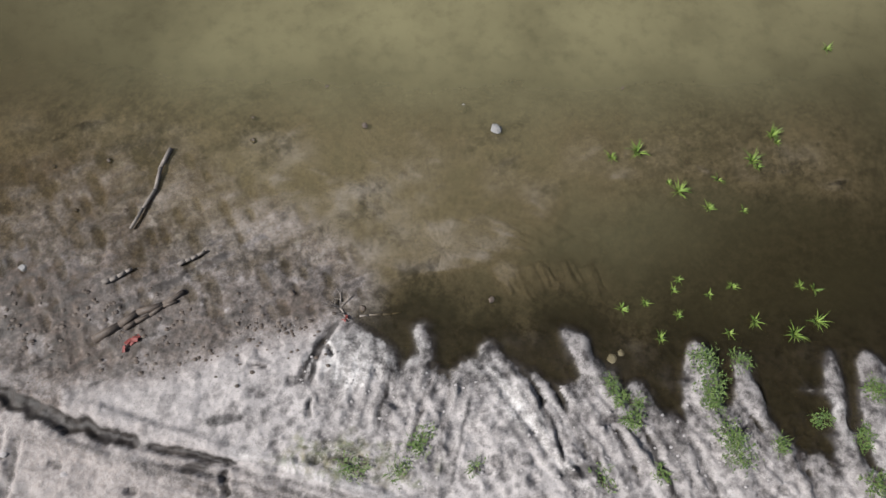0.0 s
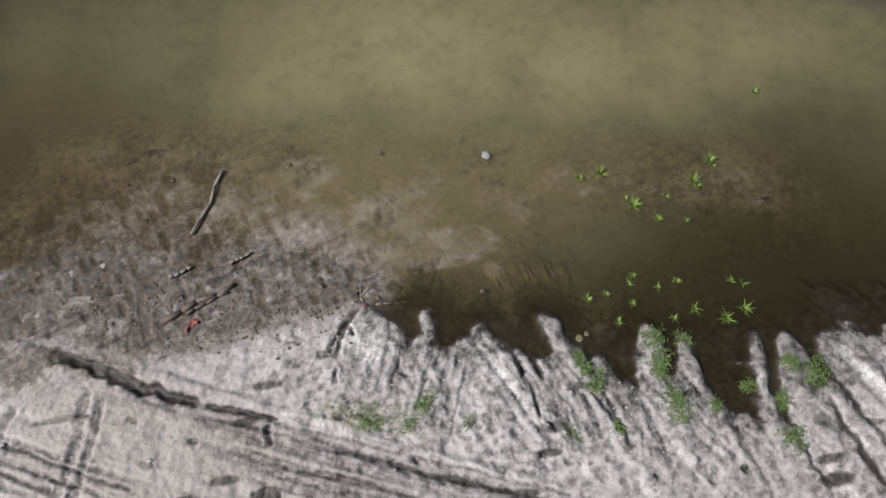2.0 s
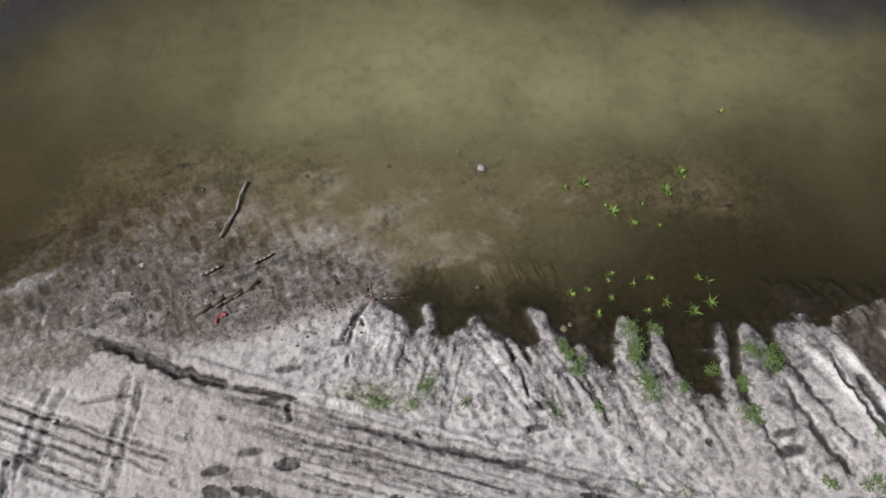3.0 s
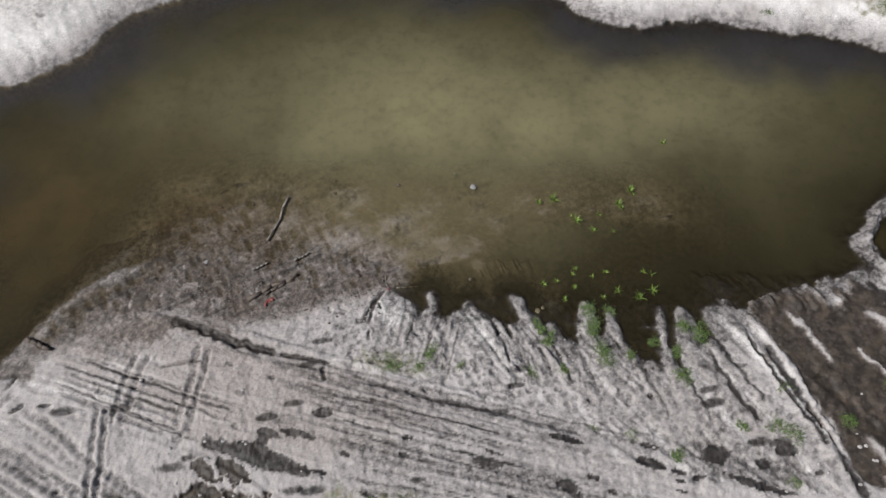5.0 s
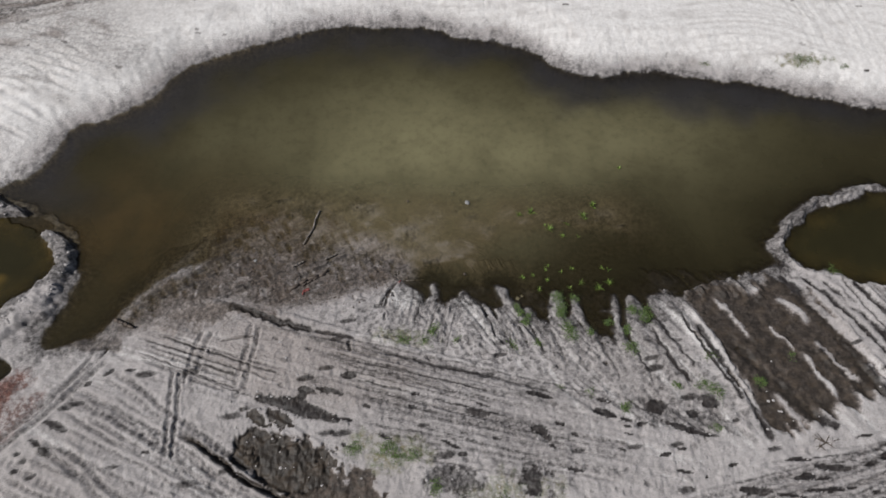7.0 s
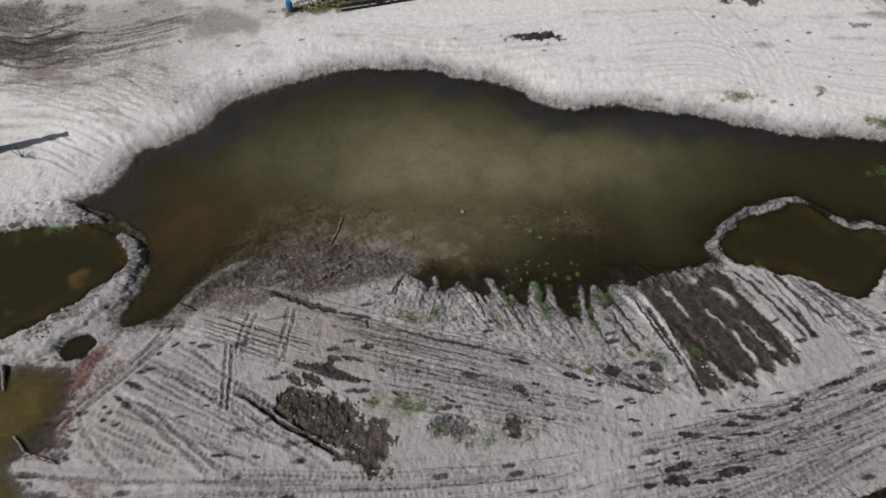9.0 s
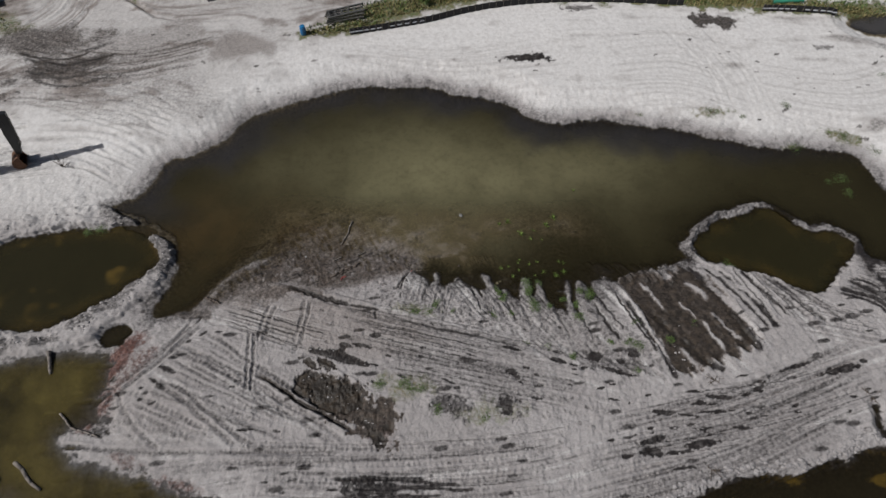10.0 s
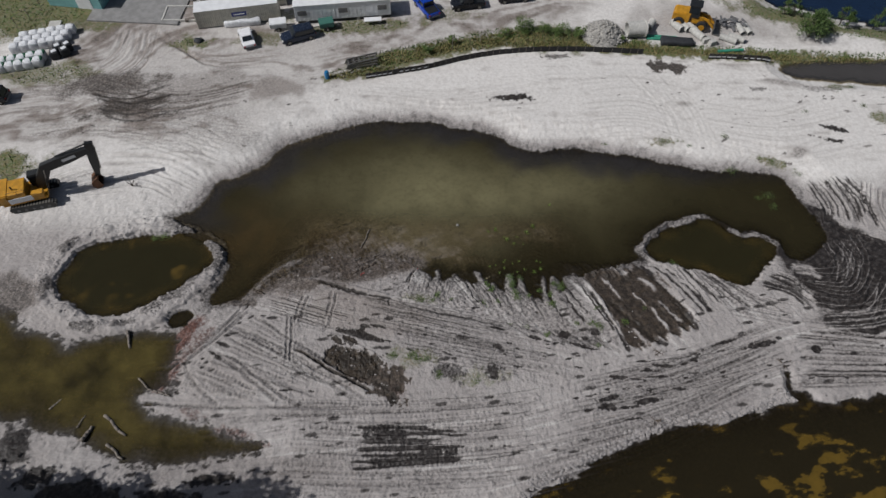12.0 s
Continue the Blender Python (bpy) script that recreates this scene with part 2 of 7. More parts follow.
SHALLOWS = rounded([(-50.45, -7.74), (-43.98, -7.73), (-41.69, -9.19), (-39.82, -9.76), (-37.27, -10.72), (-35.66, -10.71), (-33.23, -10.02), (-30.68, -9.56), (-27.48, -9.32), (-25.9, -9.99), (-26.03, -12.22), (-26.34, -13.86), (-25.52, -14.94), (-25.09, -15.59), (-27.7, -15.51), (-28.25, -16.34), (-26.91, -17.59), (-24.44, -18.33), (-20.77, -19.01), (-18.08, -20.11), (-16.27, -20.67), (-18.88, -21.58), (-23.75, -22.25),
    (-26.79, -22.01), (-29.95, -21.18), (-33.35, -19.49), (-36.48, -19.27), (-38.83, -18.17), (-46.15, -18.03)])
CHANNEL = rounded([(5.29, -27.5), (7.99, -24.77), (10.45, -23.78), (12.46, -22.81), (14.27, -21.64), (16.6, -20.67), (19.26, -19.56), (20.83, -19.18), (23.41, -18.88), (26.03, -18.52), (28.23, -17.82), (30.48, -17.08), (32.73, -16.44), (32.25, -15.45), (32.34, -14.02), (32.94, -13.8), (32.91, -15.01), (34.03, -15.58), (34.76, -16.58), (36.24, -16.83), (38.52, -16.19),
    (42.24, -15.97), (50.32, -15.26), (47.87, -36.62), (10.22, -35.07)])
POOL = rounded([(-27.5, -8.3), (-26.8, -7.4), (-25.1, -7.6), (-25.4, -8.6), (-26.8, -9.05)])
DITCH = rounded([(45.43, 29.27), (48.92, 30.12), (53.26, 30.29), (59.4, 30.37), (68.29, 30.75), (66.6, 26.15), (58.15, 26.57), (53.75, 27.3), (49.63, 27.59), (46.57, 28.13)])
LAKE = rounded([(47.3, 45), (50.83, 43.4), (53.5, 41.82), (56.82, 40.27), (60.25, 39.53), (68.08, 39.91), (140, 60), (140, 130), (40, 130), (40, 70)])


EAST_RIM = PIT_EAST[:, 0].mean() - 4, PIT_EAST[:, 0].mean() + 2


def span(*pieces):
    return np.concatenate([np.arange(a, b - step / 2, step) for a, b, step in pieces] + [[pieces[-1][1]]])


XS = span((-1500, -300, 60), (-300, -75, 9), (-75, -50, 0.5), (-50, -16, 0.10), (-16, 16, 0.052), (16, 50, 0.10), (50, 75, 0.5), (75, 300, 9), (300, 1500, 60))
YS = span((-1500, -300, 60), (-300, -46, 8), (-46, -28, 0.5), (-28, -9, 0.08), (-9, 3, 0.05), (3, 11, 0.1), (11, 32, 0.16), (32, 62, 0.4), (62, 300, 7), (300, 1500, 60))


def bodies(x, y):
    """The ground's height before wheels and rain have marked it, and the distances from the banks."""
    stray = 0.07 + 0.15 * np.maximum(smooth(y, 1, 6), smooth(np.abs(x), 13, 20))
    wx, wy = x + stray * rough(x, y, 1.6, 4, 1, 0.7), y + stray * rough(x, y, 1.6, 4, 2, 0.7)
    d = [shore_distance(wx, wy, o) for o in (POND, PIT_WEST, PIT_EAST, SHALLOWS, CHANNEL, POOL, DITCH, LAKE)]
    north = smooth(y, 6, 16)
    land = 0.34 + 0.55 * north + 0.10 * rough(x, y, 14.0, 3, 3)
    bank = 0.06 + 0.15 * north
    shelf = (1 - smooth(np.abs(x + 1.0), 12, 19)) * (1 - smooth(y, 3, 9))

    def bowl(d, rise, deep, reach):
        return np.where(d > 0, rise * d, -deep * (1 - np.exp(d / reach)))

    pond = bowl(d[0], bank, 1.15 - 0.93 * shelf, 2.0 + 6.0 * shelf)
    pond = np.where(d[0] > 0, pond + 0.06 * (1 - np.exp(-np.maximum(d[0], 0) / 0.15)), np.minimum(pond, np.maximum(-0.10, 0.5 * d[0])))
    h = np.minimum(land, np.minimum(pond, bowl(d[3], 0.12, 0.35, 3.0)))
    h = np.minimum(h, np.minimum(bowl(d[4], 0.55, 0.7, 3.0), np.minimum(bowl(d[6], 0.3, 0.5, 1.0), bowl(d[7], 0.25, 1.5, 3.0))))
    lumps = 1 + 0.35 * rough(x, y, 2.2, 3, 4)
    stout = np.maximum(smooth(-y, -1, 5), smooth(-x, 33, 38))
    crest = 0.75 + 0.75 * stout + 0.3 * rough(x, y, 2.4, 4, 2, 0.65)
    dyke = (1.3 + 0.25 * lumps + 0.08 * rough(x, y, 0.8, 3, 5, 0.7)) * np.exp(-np.abs((d[1] - crest) / (0.8 + 0.75 * stout)) ** 3) - 1.0
    notch = smooth(np.hypot(x + 26.6, (y - 2.15) * 1.6), 0.5, 1.1)
    h = np.maximum(h, np.where(np.abs(d[1] - 1.45) < 3.2, dyke * notch - 0.3 * (1 - notch), -9))
    h = np.maximum(h, np.where(np.abs(d[2] - 0.5) < 1.2, (0.68 + 0.25 * lumps) * (1 - 0.25 * smooth(x, *EAST_RIM)) * np.exp(-((d[2] - 0.45) / 0.53) ** 2) - 0.6, -9))
    for k in (1, 2, 5):
        h = np.where(d[k] < 0.35, np.minimum(h, bowl(d[k] - 0.1, 0.8, 0.9, 1.2)), h)
    return h, d


GX, GY = np.meshgrid(XS, YS)
GROUND, SHORE = bodies(GX, GY)
# wet ground, plus shade painted at the south-west and by the west pit
WET_AND_SHADE = np.zeros_like(GROUND)
SOIL, RUST, TURF, DUST = (np.zeros_like(GROUND) for _ in range(4))


def window(x0, y0, x1, y1):
    i0, i1 = np.searchsorted(XS, (x0, x1))
    j0, j1 = np.searchsorted(YS, (y0, y1))
    return slice(j0, j1 + 1), slice(i0, i1 + 1)


def facing(a, b):
    return math.degrees(math.atan2(b[1] - a[1], b[0] - a[0]))


def rut(*line, w=0.4, d=0.05, wet=0.0, lip=0.4, tread=0.0, seed=0, fade=0.15, dry=0.0, soil=0.0, dust=0.0, crumble=0.05):
    """A groove that a wheel or a blade has left along the line; with d below nought, a ridge."""
    p = rounded(line, False, 5) if len(line) > 2 else np.linspace(line[0], line[1], 7)
    near = 3 * w + 0.2
    s = window(*(p.min(0) - near), *(p.max(0) + near))
    if not GX[s].size:
        return
    mask = np.zeros(GX[s].shape, bool)
    for a, b in zip(p[:-1], p[1:]):
        q = window(*(np.minimum(a, b) - near), *(np.maximum(a, b) + near))
        mask[q[0].start - s[0].start:q[0].stop - s[0].start, q[1].start - s[1].start:q[1].stop - s[1].start] = True
    J, I = np.nonzero(mask)
    at = J + s[0].start, I + s[1].start
    x0, y0 = GX[at], GY[at]
    wob = 0.3 * w * rough(x0, y0, 2.0, 2, seed) + crumble * rough(x0, y0, 0.4 + crumble, 3, seed + 2)
    x, y = x0 + wob, y0 + wob * 0.6
    best, along, run = np.full(x.shape, 1e6), np.zeros(x.shape), 0.0
    total = np.sum(np.linalg.norm(np.diff(p, axis=0), axis=1))
    for (ax, ay), (bx, by) in zip(p[:-1], p[1:]):
        ex, ey = bx - ax, by - ay
        n = math.hypot(ex, ey) + 1e-9
        t = np.clip(((x - ax) * ex + (y - ay) * ey) / n ** 2, 0, 1)
        q = (x - ax - t * ex) ** 2 + (y - ay - t * ey) ** 2
        along = np.where(q < best, run + t * n, along)
        best = np.minimum(best, q)
        run += n
    r = np.sqrt(best) / w
    ends = smooth(along, 0, fade * total + 1e-6) * smooth(total - along, 0, fade * total + 1e-6) if fade else 1.0
    ends = ends * (0.9 + 0.3 * rough(x0, y0, 3.0, 2, seed + 1))
    core, edge = np.exp(-(r * 1.6) ** 4), np.exp(-((r - 1.15) / 0.4) ** 2)
    GROUND[at] += ends * (-d * core + lip * abs(d) * edge)
    if tread:
        GROUND[at] += ends * core * tread * np.sin(along * 2 * math.pi / 0.42)
    for layer, v in ((SOIL, soil), (DUST, dust)):
        if v:
            layer[at] = np.maximum(layer[at], np.clip(v * np.exp(-(r * 1.5) ** 2) * ends, 0, 1))
    if dry:
        WET_AND_SHADE[at] *= 1 - np.clip(dry * np.exp(-(r * 1.7) ** 2) * ends * 1.2, 0, 1)
        SOIL[at] *= 1 - np.clip(dry * np.exp(-(r * 1.7) ** 2) * ends, 0, 1)
    if wet:
        WET_AND_SHADE[at] = np.maximum(WET_AND_SHADE[at], np.clip(wet * np.exp(-(r * 1.9) ** 2) * ends * 1.2, 0, 1))


def sweep(a0, a1, b0, b1, n, w=0.3, d=0.05, wet=0.2, seed=0, bend=0.0, tread=0.0, lip=0.4, dry=0.0, soil=0.0, dust=0.0):
    """n grooves side by side, from the edge a0-a1 to the edge b0-b1."""
    rnd = random.Random(seed)
    n, w = round(n * 1.3), w * 0.72
    for i in range(n):
        u = (i + 0.5 + rnd.uniform(-0.35, 0.35)) / n
        v = min(max(u + rnd.uniform(-0.3, 0.3) / n, 0), 1)
        a, b = Vector(a0).lerp(Vector(a1), u), Vector(b0).lerp(Vector(b1), v)
        s, e = rnd.uniform(0, 0.25), 1 - rnd.uniform(0, 0.25)
        side = Vector((a.y - b.y, b.x - a.x)) * bend
        mid = a.lerp(b, 0.5) + side
        rut(tuple(a.lerp(b, s * 0.6)), tuple(mid), tuple(a.lerp(b, e)), w=w * rnd.uniform(0.6, 1.4), d=d * rnd.uniform(0.4, 1.5), wet=wet * rnd.uniform(0.2, 1.6), lip=lip, dry=dry * rnd.uniform(0.5, 1.3), tread=tread if rnd.random() < 0.5 else 0, seed=seed + i, soil=soil * rnd.uniform(0.2, 1.4), dust=dust * rnd.uniform(0.2, 1.4))


def blot(at, rx, ry, turn=0.0, wet=0.0, soil=0.0, rust=0.0, turf=0.0, dust=0.0, dip=0.0, ragged=0.5, seed=0, soft=0.0):
    """A patch of another ground with a ragged edge."""
    R = 1.9 * max(rx, ry)
    s = window(at[0] - R, at[1] - R, at[0] + R, at[1] + R)
    x, y = GX[s] - at[0], GY[s] - at[1]
    c, n = math.cos(radians(turn)), math.sin(radians(turn))
    r = np.hypot((x * c + y * n) / rx, (y * c - x * n) / ry) + ragged * 0.4 * rough(GX[s], GY[s], max(0.3, min(rx, ry) * 0.9), 4, seed)
    f = 1 - smooth(r, 0.85 - soft, 1.1 + soft)
    for layer, v in ((WET_AND_SHADE, wet), (SOIL, soil), (RUST, rust), (TURF, turf), (DUST, dust)):
        if v:
            layer[s] = np.maximum(layer[s], v * f)
    if dip:
        GROUND[s] -= dip * f


def patch(*outline, wet=0.0, soil=0.0, dust=0.0, dip=0.0, flat=None, soft=0.25, ragged=0.3, size=0.8, seed=0, along=None, comb=0.0):
    """Ground of another kind inside an outline, with a torn edge; drawn out along a direction if comb is given."""
    p = np.array(outline)
    s = window(*(p.min(0) - 2), *(p.max(0) + 2))
    x, y = GX[s], GY[s]
    d = shore_distance(x, y, rounded(outline, steps=3), 4.0) + ragged * rough(x, y, size, 4, seed, 0.7)
    if comb:
        d = d + comb * grain(x, y, along, 9.0, 0.4, seed)
    f = 1 - smooth(d, -soft, soft)
    for layer, v in ((WET_AND_SHADE, wet), (SOIL, soil), (DUST, dust)):
        if v:
            layer[s] = np.maximum(layer[s], v * f)
    if flat is not None:
        GROUND[s] = GROUND[s] * (1 - f) + f * (flat + 0.015 * rough(x, y, 0.9, 4, seed))
    GROUND[s] -= dip * f


def grain(x, y, angle, long, wide, seed):
    c, n = math.cos(radians(angle)), math.sin(radians(angle))
    u, v = x * c + y * n, y * c - x * n
    return waves(u / long * wide, v, wide, seed) + 0.6 * waves(u / long * wide, v, wide / 2, seed + 1)


def dents(x, y, size, turn, stretch, share, seed):
    """Scattered oval hollows, one at most to each cell of that size: nought to one."""
    c, n = math.cos(radians(turn)), math.sin(radians(turn))
    u, v = (x * c + y * n) / (size * stretch), (y * c - x * n) / size
    i, j = np.floor(u).astype(int), np.floor(v).astype(int)
    out = np.zeros(x.shape)
    for a in (-1, 0, 1):
        for b in (-1, 0, 1):
            k, l = (i + a + 31 * seed) & 255, (j + b + 7 * seed) & 255
            r = np.hypot(u - i - a - LATTICE[0][k, l], v - j - b - LATTICE[1][k, l]) / (0.25 + 0.3 * LATTICE[2][k, l])
            out = np.maximum(out, np.where(LATTICE[3][k, l] < share, np.exp(-r ** 7), 0))
    return out


# bare spurs and water fingers of the south shore
for line, w in ((((1.3, -2.7), (1.9, -3.6), (2.9, -5.2), (3.6, -6.4)), 0.2), (((3.6, -2.4), (4.1, -3.5), (4.9, -5.0), (5.9, -6.6)), 0.34), (((6.9, -2.6), (6.95, -3.7), (7.3, -5.2), (7.9, -7.0)), 0.5), (((8.0, -3.1), (8.3, -4.2), (8.9, -5.4), (9.8, -7.2)), 0.36),
                (((10.5, -2.95), (10.55, -3.9), (10.6, -5.6), (11.2, -7.4)), 0.4), (((11.45, -3.0), (11.5, -4.0), (11.9, -5.6), (12.6, -7.6)), 0.4), (((13.4, -2.9), (14.4, -4.8), (15.6, -6.9), (17.2, -9.8)), 0.4), (((14.2, -3.0), (15.2, -4.4), (16.4, -6.4)), 0.3)):
    rut(*line, w=w, d=-0.07, lip=-0.4, fade=0.12, crumble=0.10, seed=int(w * 90))
for line, w, wet in ((((5.1, -4.3), (5.5, -5.4), (6.1, -6.8)), 0.22, 0.7), (((2.9, -3.7), (3.2, -4.6), (3.0, -5.4), (3.5, -6.6)), 0.2, 0.45), (((0.3, -3.4), (0.1, -4.4), (0.4, -5.6)), 0.2, 0.5), (((9.1, -5.4), (9.5, -6.4), (10.4, -8.2)), 0.24, 0.5), (((12.4, -4.8), (13.0, -6.2), (14.2, -8.6)), 0.26, 0.9), (((12.7, -4.2), (13.4, -5.4), (14.6, -7.6)), 0.2, 0.7),
                     (((11.0, -5.0), (11.4, -6.4), (12.2, -8.4)), 0.2, 0.5), (((6.3, -4.6), (6.6, -5.8), (7.2, -7.4)), 0.2, 0.45)):
    rut(*line, w=w, d=0.05, wet=wet, lip=0.3, fade=0.1, crumble=0.1, seed=int(w * 70))
blot((8.48, -0.36), 6.0, 1.9, 0, dip=0.30, ragged=0.4, seed=51, soft=0.3)
blot((1.04, -1.48), 2.2, 0.8, 0, dip=0.12, ragged=0.5, seed=52, soft=0.3)
sweep((-2.81, -3.07), (1.49, -2.65), (-0.33, -7.12), (5.07, -7.12), 11, w=0.34, d=-0.03, wet=0, seed=1, lip=-0.6)
sweep((1.8, -2.82), (11.76, -4.98), (5.07, -7.12), (14.11, -8.02), 18, w=0.34, d=-0.03, wet=0, seed=21, lip=-0.7)
sweep((-0.36, -3.07), (3.14, -3.88), (-2.14, -4.99), (0.55, -6.85), 9, w=0.34, d=-0.03, wet=0, seed=22, lip=-0.6)
sweep((-2.84, -2.24), (1.18, -3.07), (-3.34, -4.99), (0.25, -7.12), 10, w=0.26, d=0.035, wet=0.35, seed=23)
sweep((1.78, -3.39), (5.52, -4.67), (2.9, -6.52), (6.93, -7.57), 10, w=0.24, d=0.035, wet=0.35, seed=24, bend=0.06)
sweep((5.36, -7.68), (14.17, -9.4), (9.04, -10.51), (18.03, -12.18), 14, w=0.26, d=0.05, wet=0.35, seed=25)
# the flooded ruts
patch((14.9, -3.2), (16.8, -2.3), (20.2, -1.9), (22.37, -3.4), (24.0, -6.1), (24.7, -9.3), (22.0, -9.9), (20.9, -10.9), (18.4, -11.0), (16.9, -8.6), (15.9, -5.6), wet=0.62, soil=0.95, flat=0.12, ragged=0.25, comb=0.6, along=facing((16, -4), (20, -11)), seed=3)
for line, w in ((((15.1, -4.6), (16.0, -6.9), (17.4, -10.0), (18.3, -11.8)), 0.34), (((14.4, -4.2), (15.4, -6.4), (16.8, -9.0)), 0.16), (((17.2, -6.2), (19.3, -8.9), (21.4, -11.0)), 0.36), (((19.0, -8.2), (20.4, -9.8), (21.9, -11.1)), 0.3), (((20.6, -1.5), (22.9, -4.4), (24.2, -7.2), (25.1, -9.7)), 0.5), (((21.9, -5.6), (23.6, -8.2), (24.3, -9.6)), 0.3),
                (((23.4, -1.8), (25.5, -4.6), (26.9, -7.6)), 0.34), (((22.2, -1.6), (24.2, -4.0), (26.2, -7.6)), 0.22), (((25.2, -2.0), (26.8, -4.4), (28.0, -6.4)), 0.22)):
    rut(*line, w=w, d=0.07, wet=1.5, lip=0.2, fade=0.08, crumble=0.08, dry=0.0, seed=int(w * 100))
for line, w in ((((20.9, -6.5), (21.7, -8.0), (22.6, -9.5)), 0.24), (((18.8, -8.8), (19.5, -10.0), (20.1, -11.2)), 0.26), (((17.2, -1.7), (18.2, -2.2), (19.3, -3.0)), 0.42), (((16.6, -2.9), (17.4, -4.4), (18.3, -5.9)), 0.22), (((14.7, -3.0), (15.6, -5.0), (16.9, -8.0), (18.1, -11.1)), 0.3), (((20.3, -3.0), (21.2, -3.9), (22.0, -4.9)), 0.34),
                (((21.6, -2.4), (23.6, -4.8), (24.9, -7.0), (25.9, -8.8)), 0.32), (((21.7, -5.7), (22.9, -7.2), (24.0, -8.6)), 0.2), (((16.6, -8.2), (17.2, -9.8), (17.7, -11.3)), 0.16), (((22.9, -1.2), (24.6, -3.2), (26.3, -5.6)), 0.3), (((19.4, -4.8), (20.2, -5.8), (20.7, -6.6)), 0.14)):
    rut(*line, w=w * 1.05, d=-0.09, lip=0.0, fade=0.2, crumble=0.12, dry=1.6, seed=int(w * 110))
sweep((24.15, -1.11), (28.47, -2.76), (27.18, -8.28), (35.86, -7.71), 9, w=0.3, d=0.07, wet=0.5, seed=26)
sweep((27.48, -4.05), (28.6, -7.7), (36.34, -6.52), (36.26, -9.46), 8, w=0.25, d=0.05, wet=0.25, seed=27, tread=0.03)
# the drain and the bank beside it
rut((-17.8, -2.0), (-15.8, -2.9), (-13.9, -3.5), (-11.9, -4.0), w=0.34, d=-0.10, lip=0, seed=5)
rut((-13.0, -3.6), (-11.4, -4.1), (-10.1, -4.62), (-8.9, -5.05), (-7.6, -5.35), w=0.3, d=0.14, wet=2.6, lip=0.1, fade=0.10, crumble=0.1, seed=3)
rut((-7.7, -5.3), (-6.6, -5.55), (-5.1, -5.85), w=0.17, d=0.1, wet=1.6, lip=0.3, seed=4)
rut((-5.1, -6.05), (-3.28, -6.65), (-0.83, -7.28), (3.97, -8.4), (7.3, -9.4), w=0.24, d=0.08, wet=0.75, seed=4)
rut((-10.6, -4.1), (-8, -4.85), (-4.5, -5.7), (-0.9, -6.7), (4.0, -7.9), w=0.3, d=-0.14, lip=0, seed=5)
rut((-10.4, -5.0), (-8.4, -5.75), (-5.6, -6.3), w=0.3, d=-0.10, lip=0, seed=6)
rut((-5.6, -5.9), (-5.35, -6.6), w=0.16, d=0.12, wet=1.2)
rut((-13.2, -6.0), (-11.0, -5.6), w=0.12, d=0.08, wet=0.4)
patch((-15.99, -2.61), (-14.01, -2.99), (-11.83, -3.6), (-10.2, -4.39), (-11.47, -4.52), (-12.45, -4.21), (-14.37, -4.66), (-16.48, -5.02), soil=0.75, wet=0.3, soft=0.5, ragged=0.4, seed=33)
patch((-19.19, -4.22), (-17.69, -2.8), (-14.65, -3.43), (-11.97, -4.49), (-12.92, -5.25), (-16.1, -5.36), soil=0.5, wet=0.2, soft=0.6, ragged=0.5, seed=34)
# the muddy point west of the shore
for line, w, wet in ((((-9.77, -2.4), (-8.45, -1.73), (-7.11, -0.91)), 0.2, 1.0), (((-9.48, -2.24), (-8.31, -1.48)), 0.14, 0.9), (((-8.28, -3.47), (-7.09, -3.06), (-5.92, -2.4)), 0.2, 0.7), (((-9.45, -3.87), (-8, -3.23)), 0.16, 0.8), (((-11.71, -2.82), (-10.3, -3.06), (-9.15, -2.4)), 0.22, 0.7),
                     (((-3.84, -3.88), (-3.57, -3.07), (-3.14, -2.41)), 0.16, 1.0), (((-3.58, -4.75), (-3.5, -4.12)), 0.12, 0.9), (((-3.48, -1.57), (-3.03, -1.05), (-2.55, -1.48)), 0.25, 0.9), (((-5.24, -3.31), (-4.63, -3.34)), 0.1, 0.9), (((-2.84, -1.99), (-3.35, -2.9), (-3.57, -3.88)), 0.16, 1.4), (((-3.2, -2.74), (-2.96, -3.07)), 0.12, 1.2)):
    rut(*line, w=w, d=0.1, wet=wet, seed=int(w * 50))
for line, w in ((((-9.41, -0.7), (-8.58, -0.32)), 0.16), (((-7.41, -0.15), (-6.65, 0.26)), 0.12), (((-7.98, 3.52), (-8.44, 2.07), (-8.74, 0.7)), 0.24), (((-10.66, -3.87), (-8.91, -3.23), (-6.97, -2.65)), 0.3), (((-12.3, -0.7), (-11.69, -0.62)), 0.4)):
    rut(*line, w=w, d=-0.16, lip=0, fade=0.1, seed=int(w * 70))
blot((-3.56, 0.34), 3.4, 1.3, 10, dip=-0.04, dust=0.1, ragged=0.5, seed=54, soft=0.45)
blot((1.54, 0.17), 3.4, 1.2, -8, dip=0.02, ragged=0.5, seed=55, soft=0.3)
blot((-2.04, -3.07), 1.5, 0.7, 15, dust=0.5, ragged=0.8, seed=10)
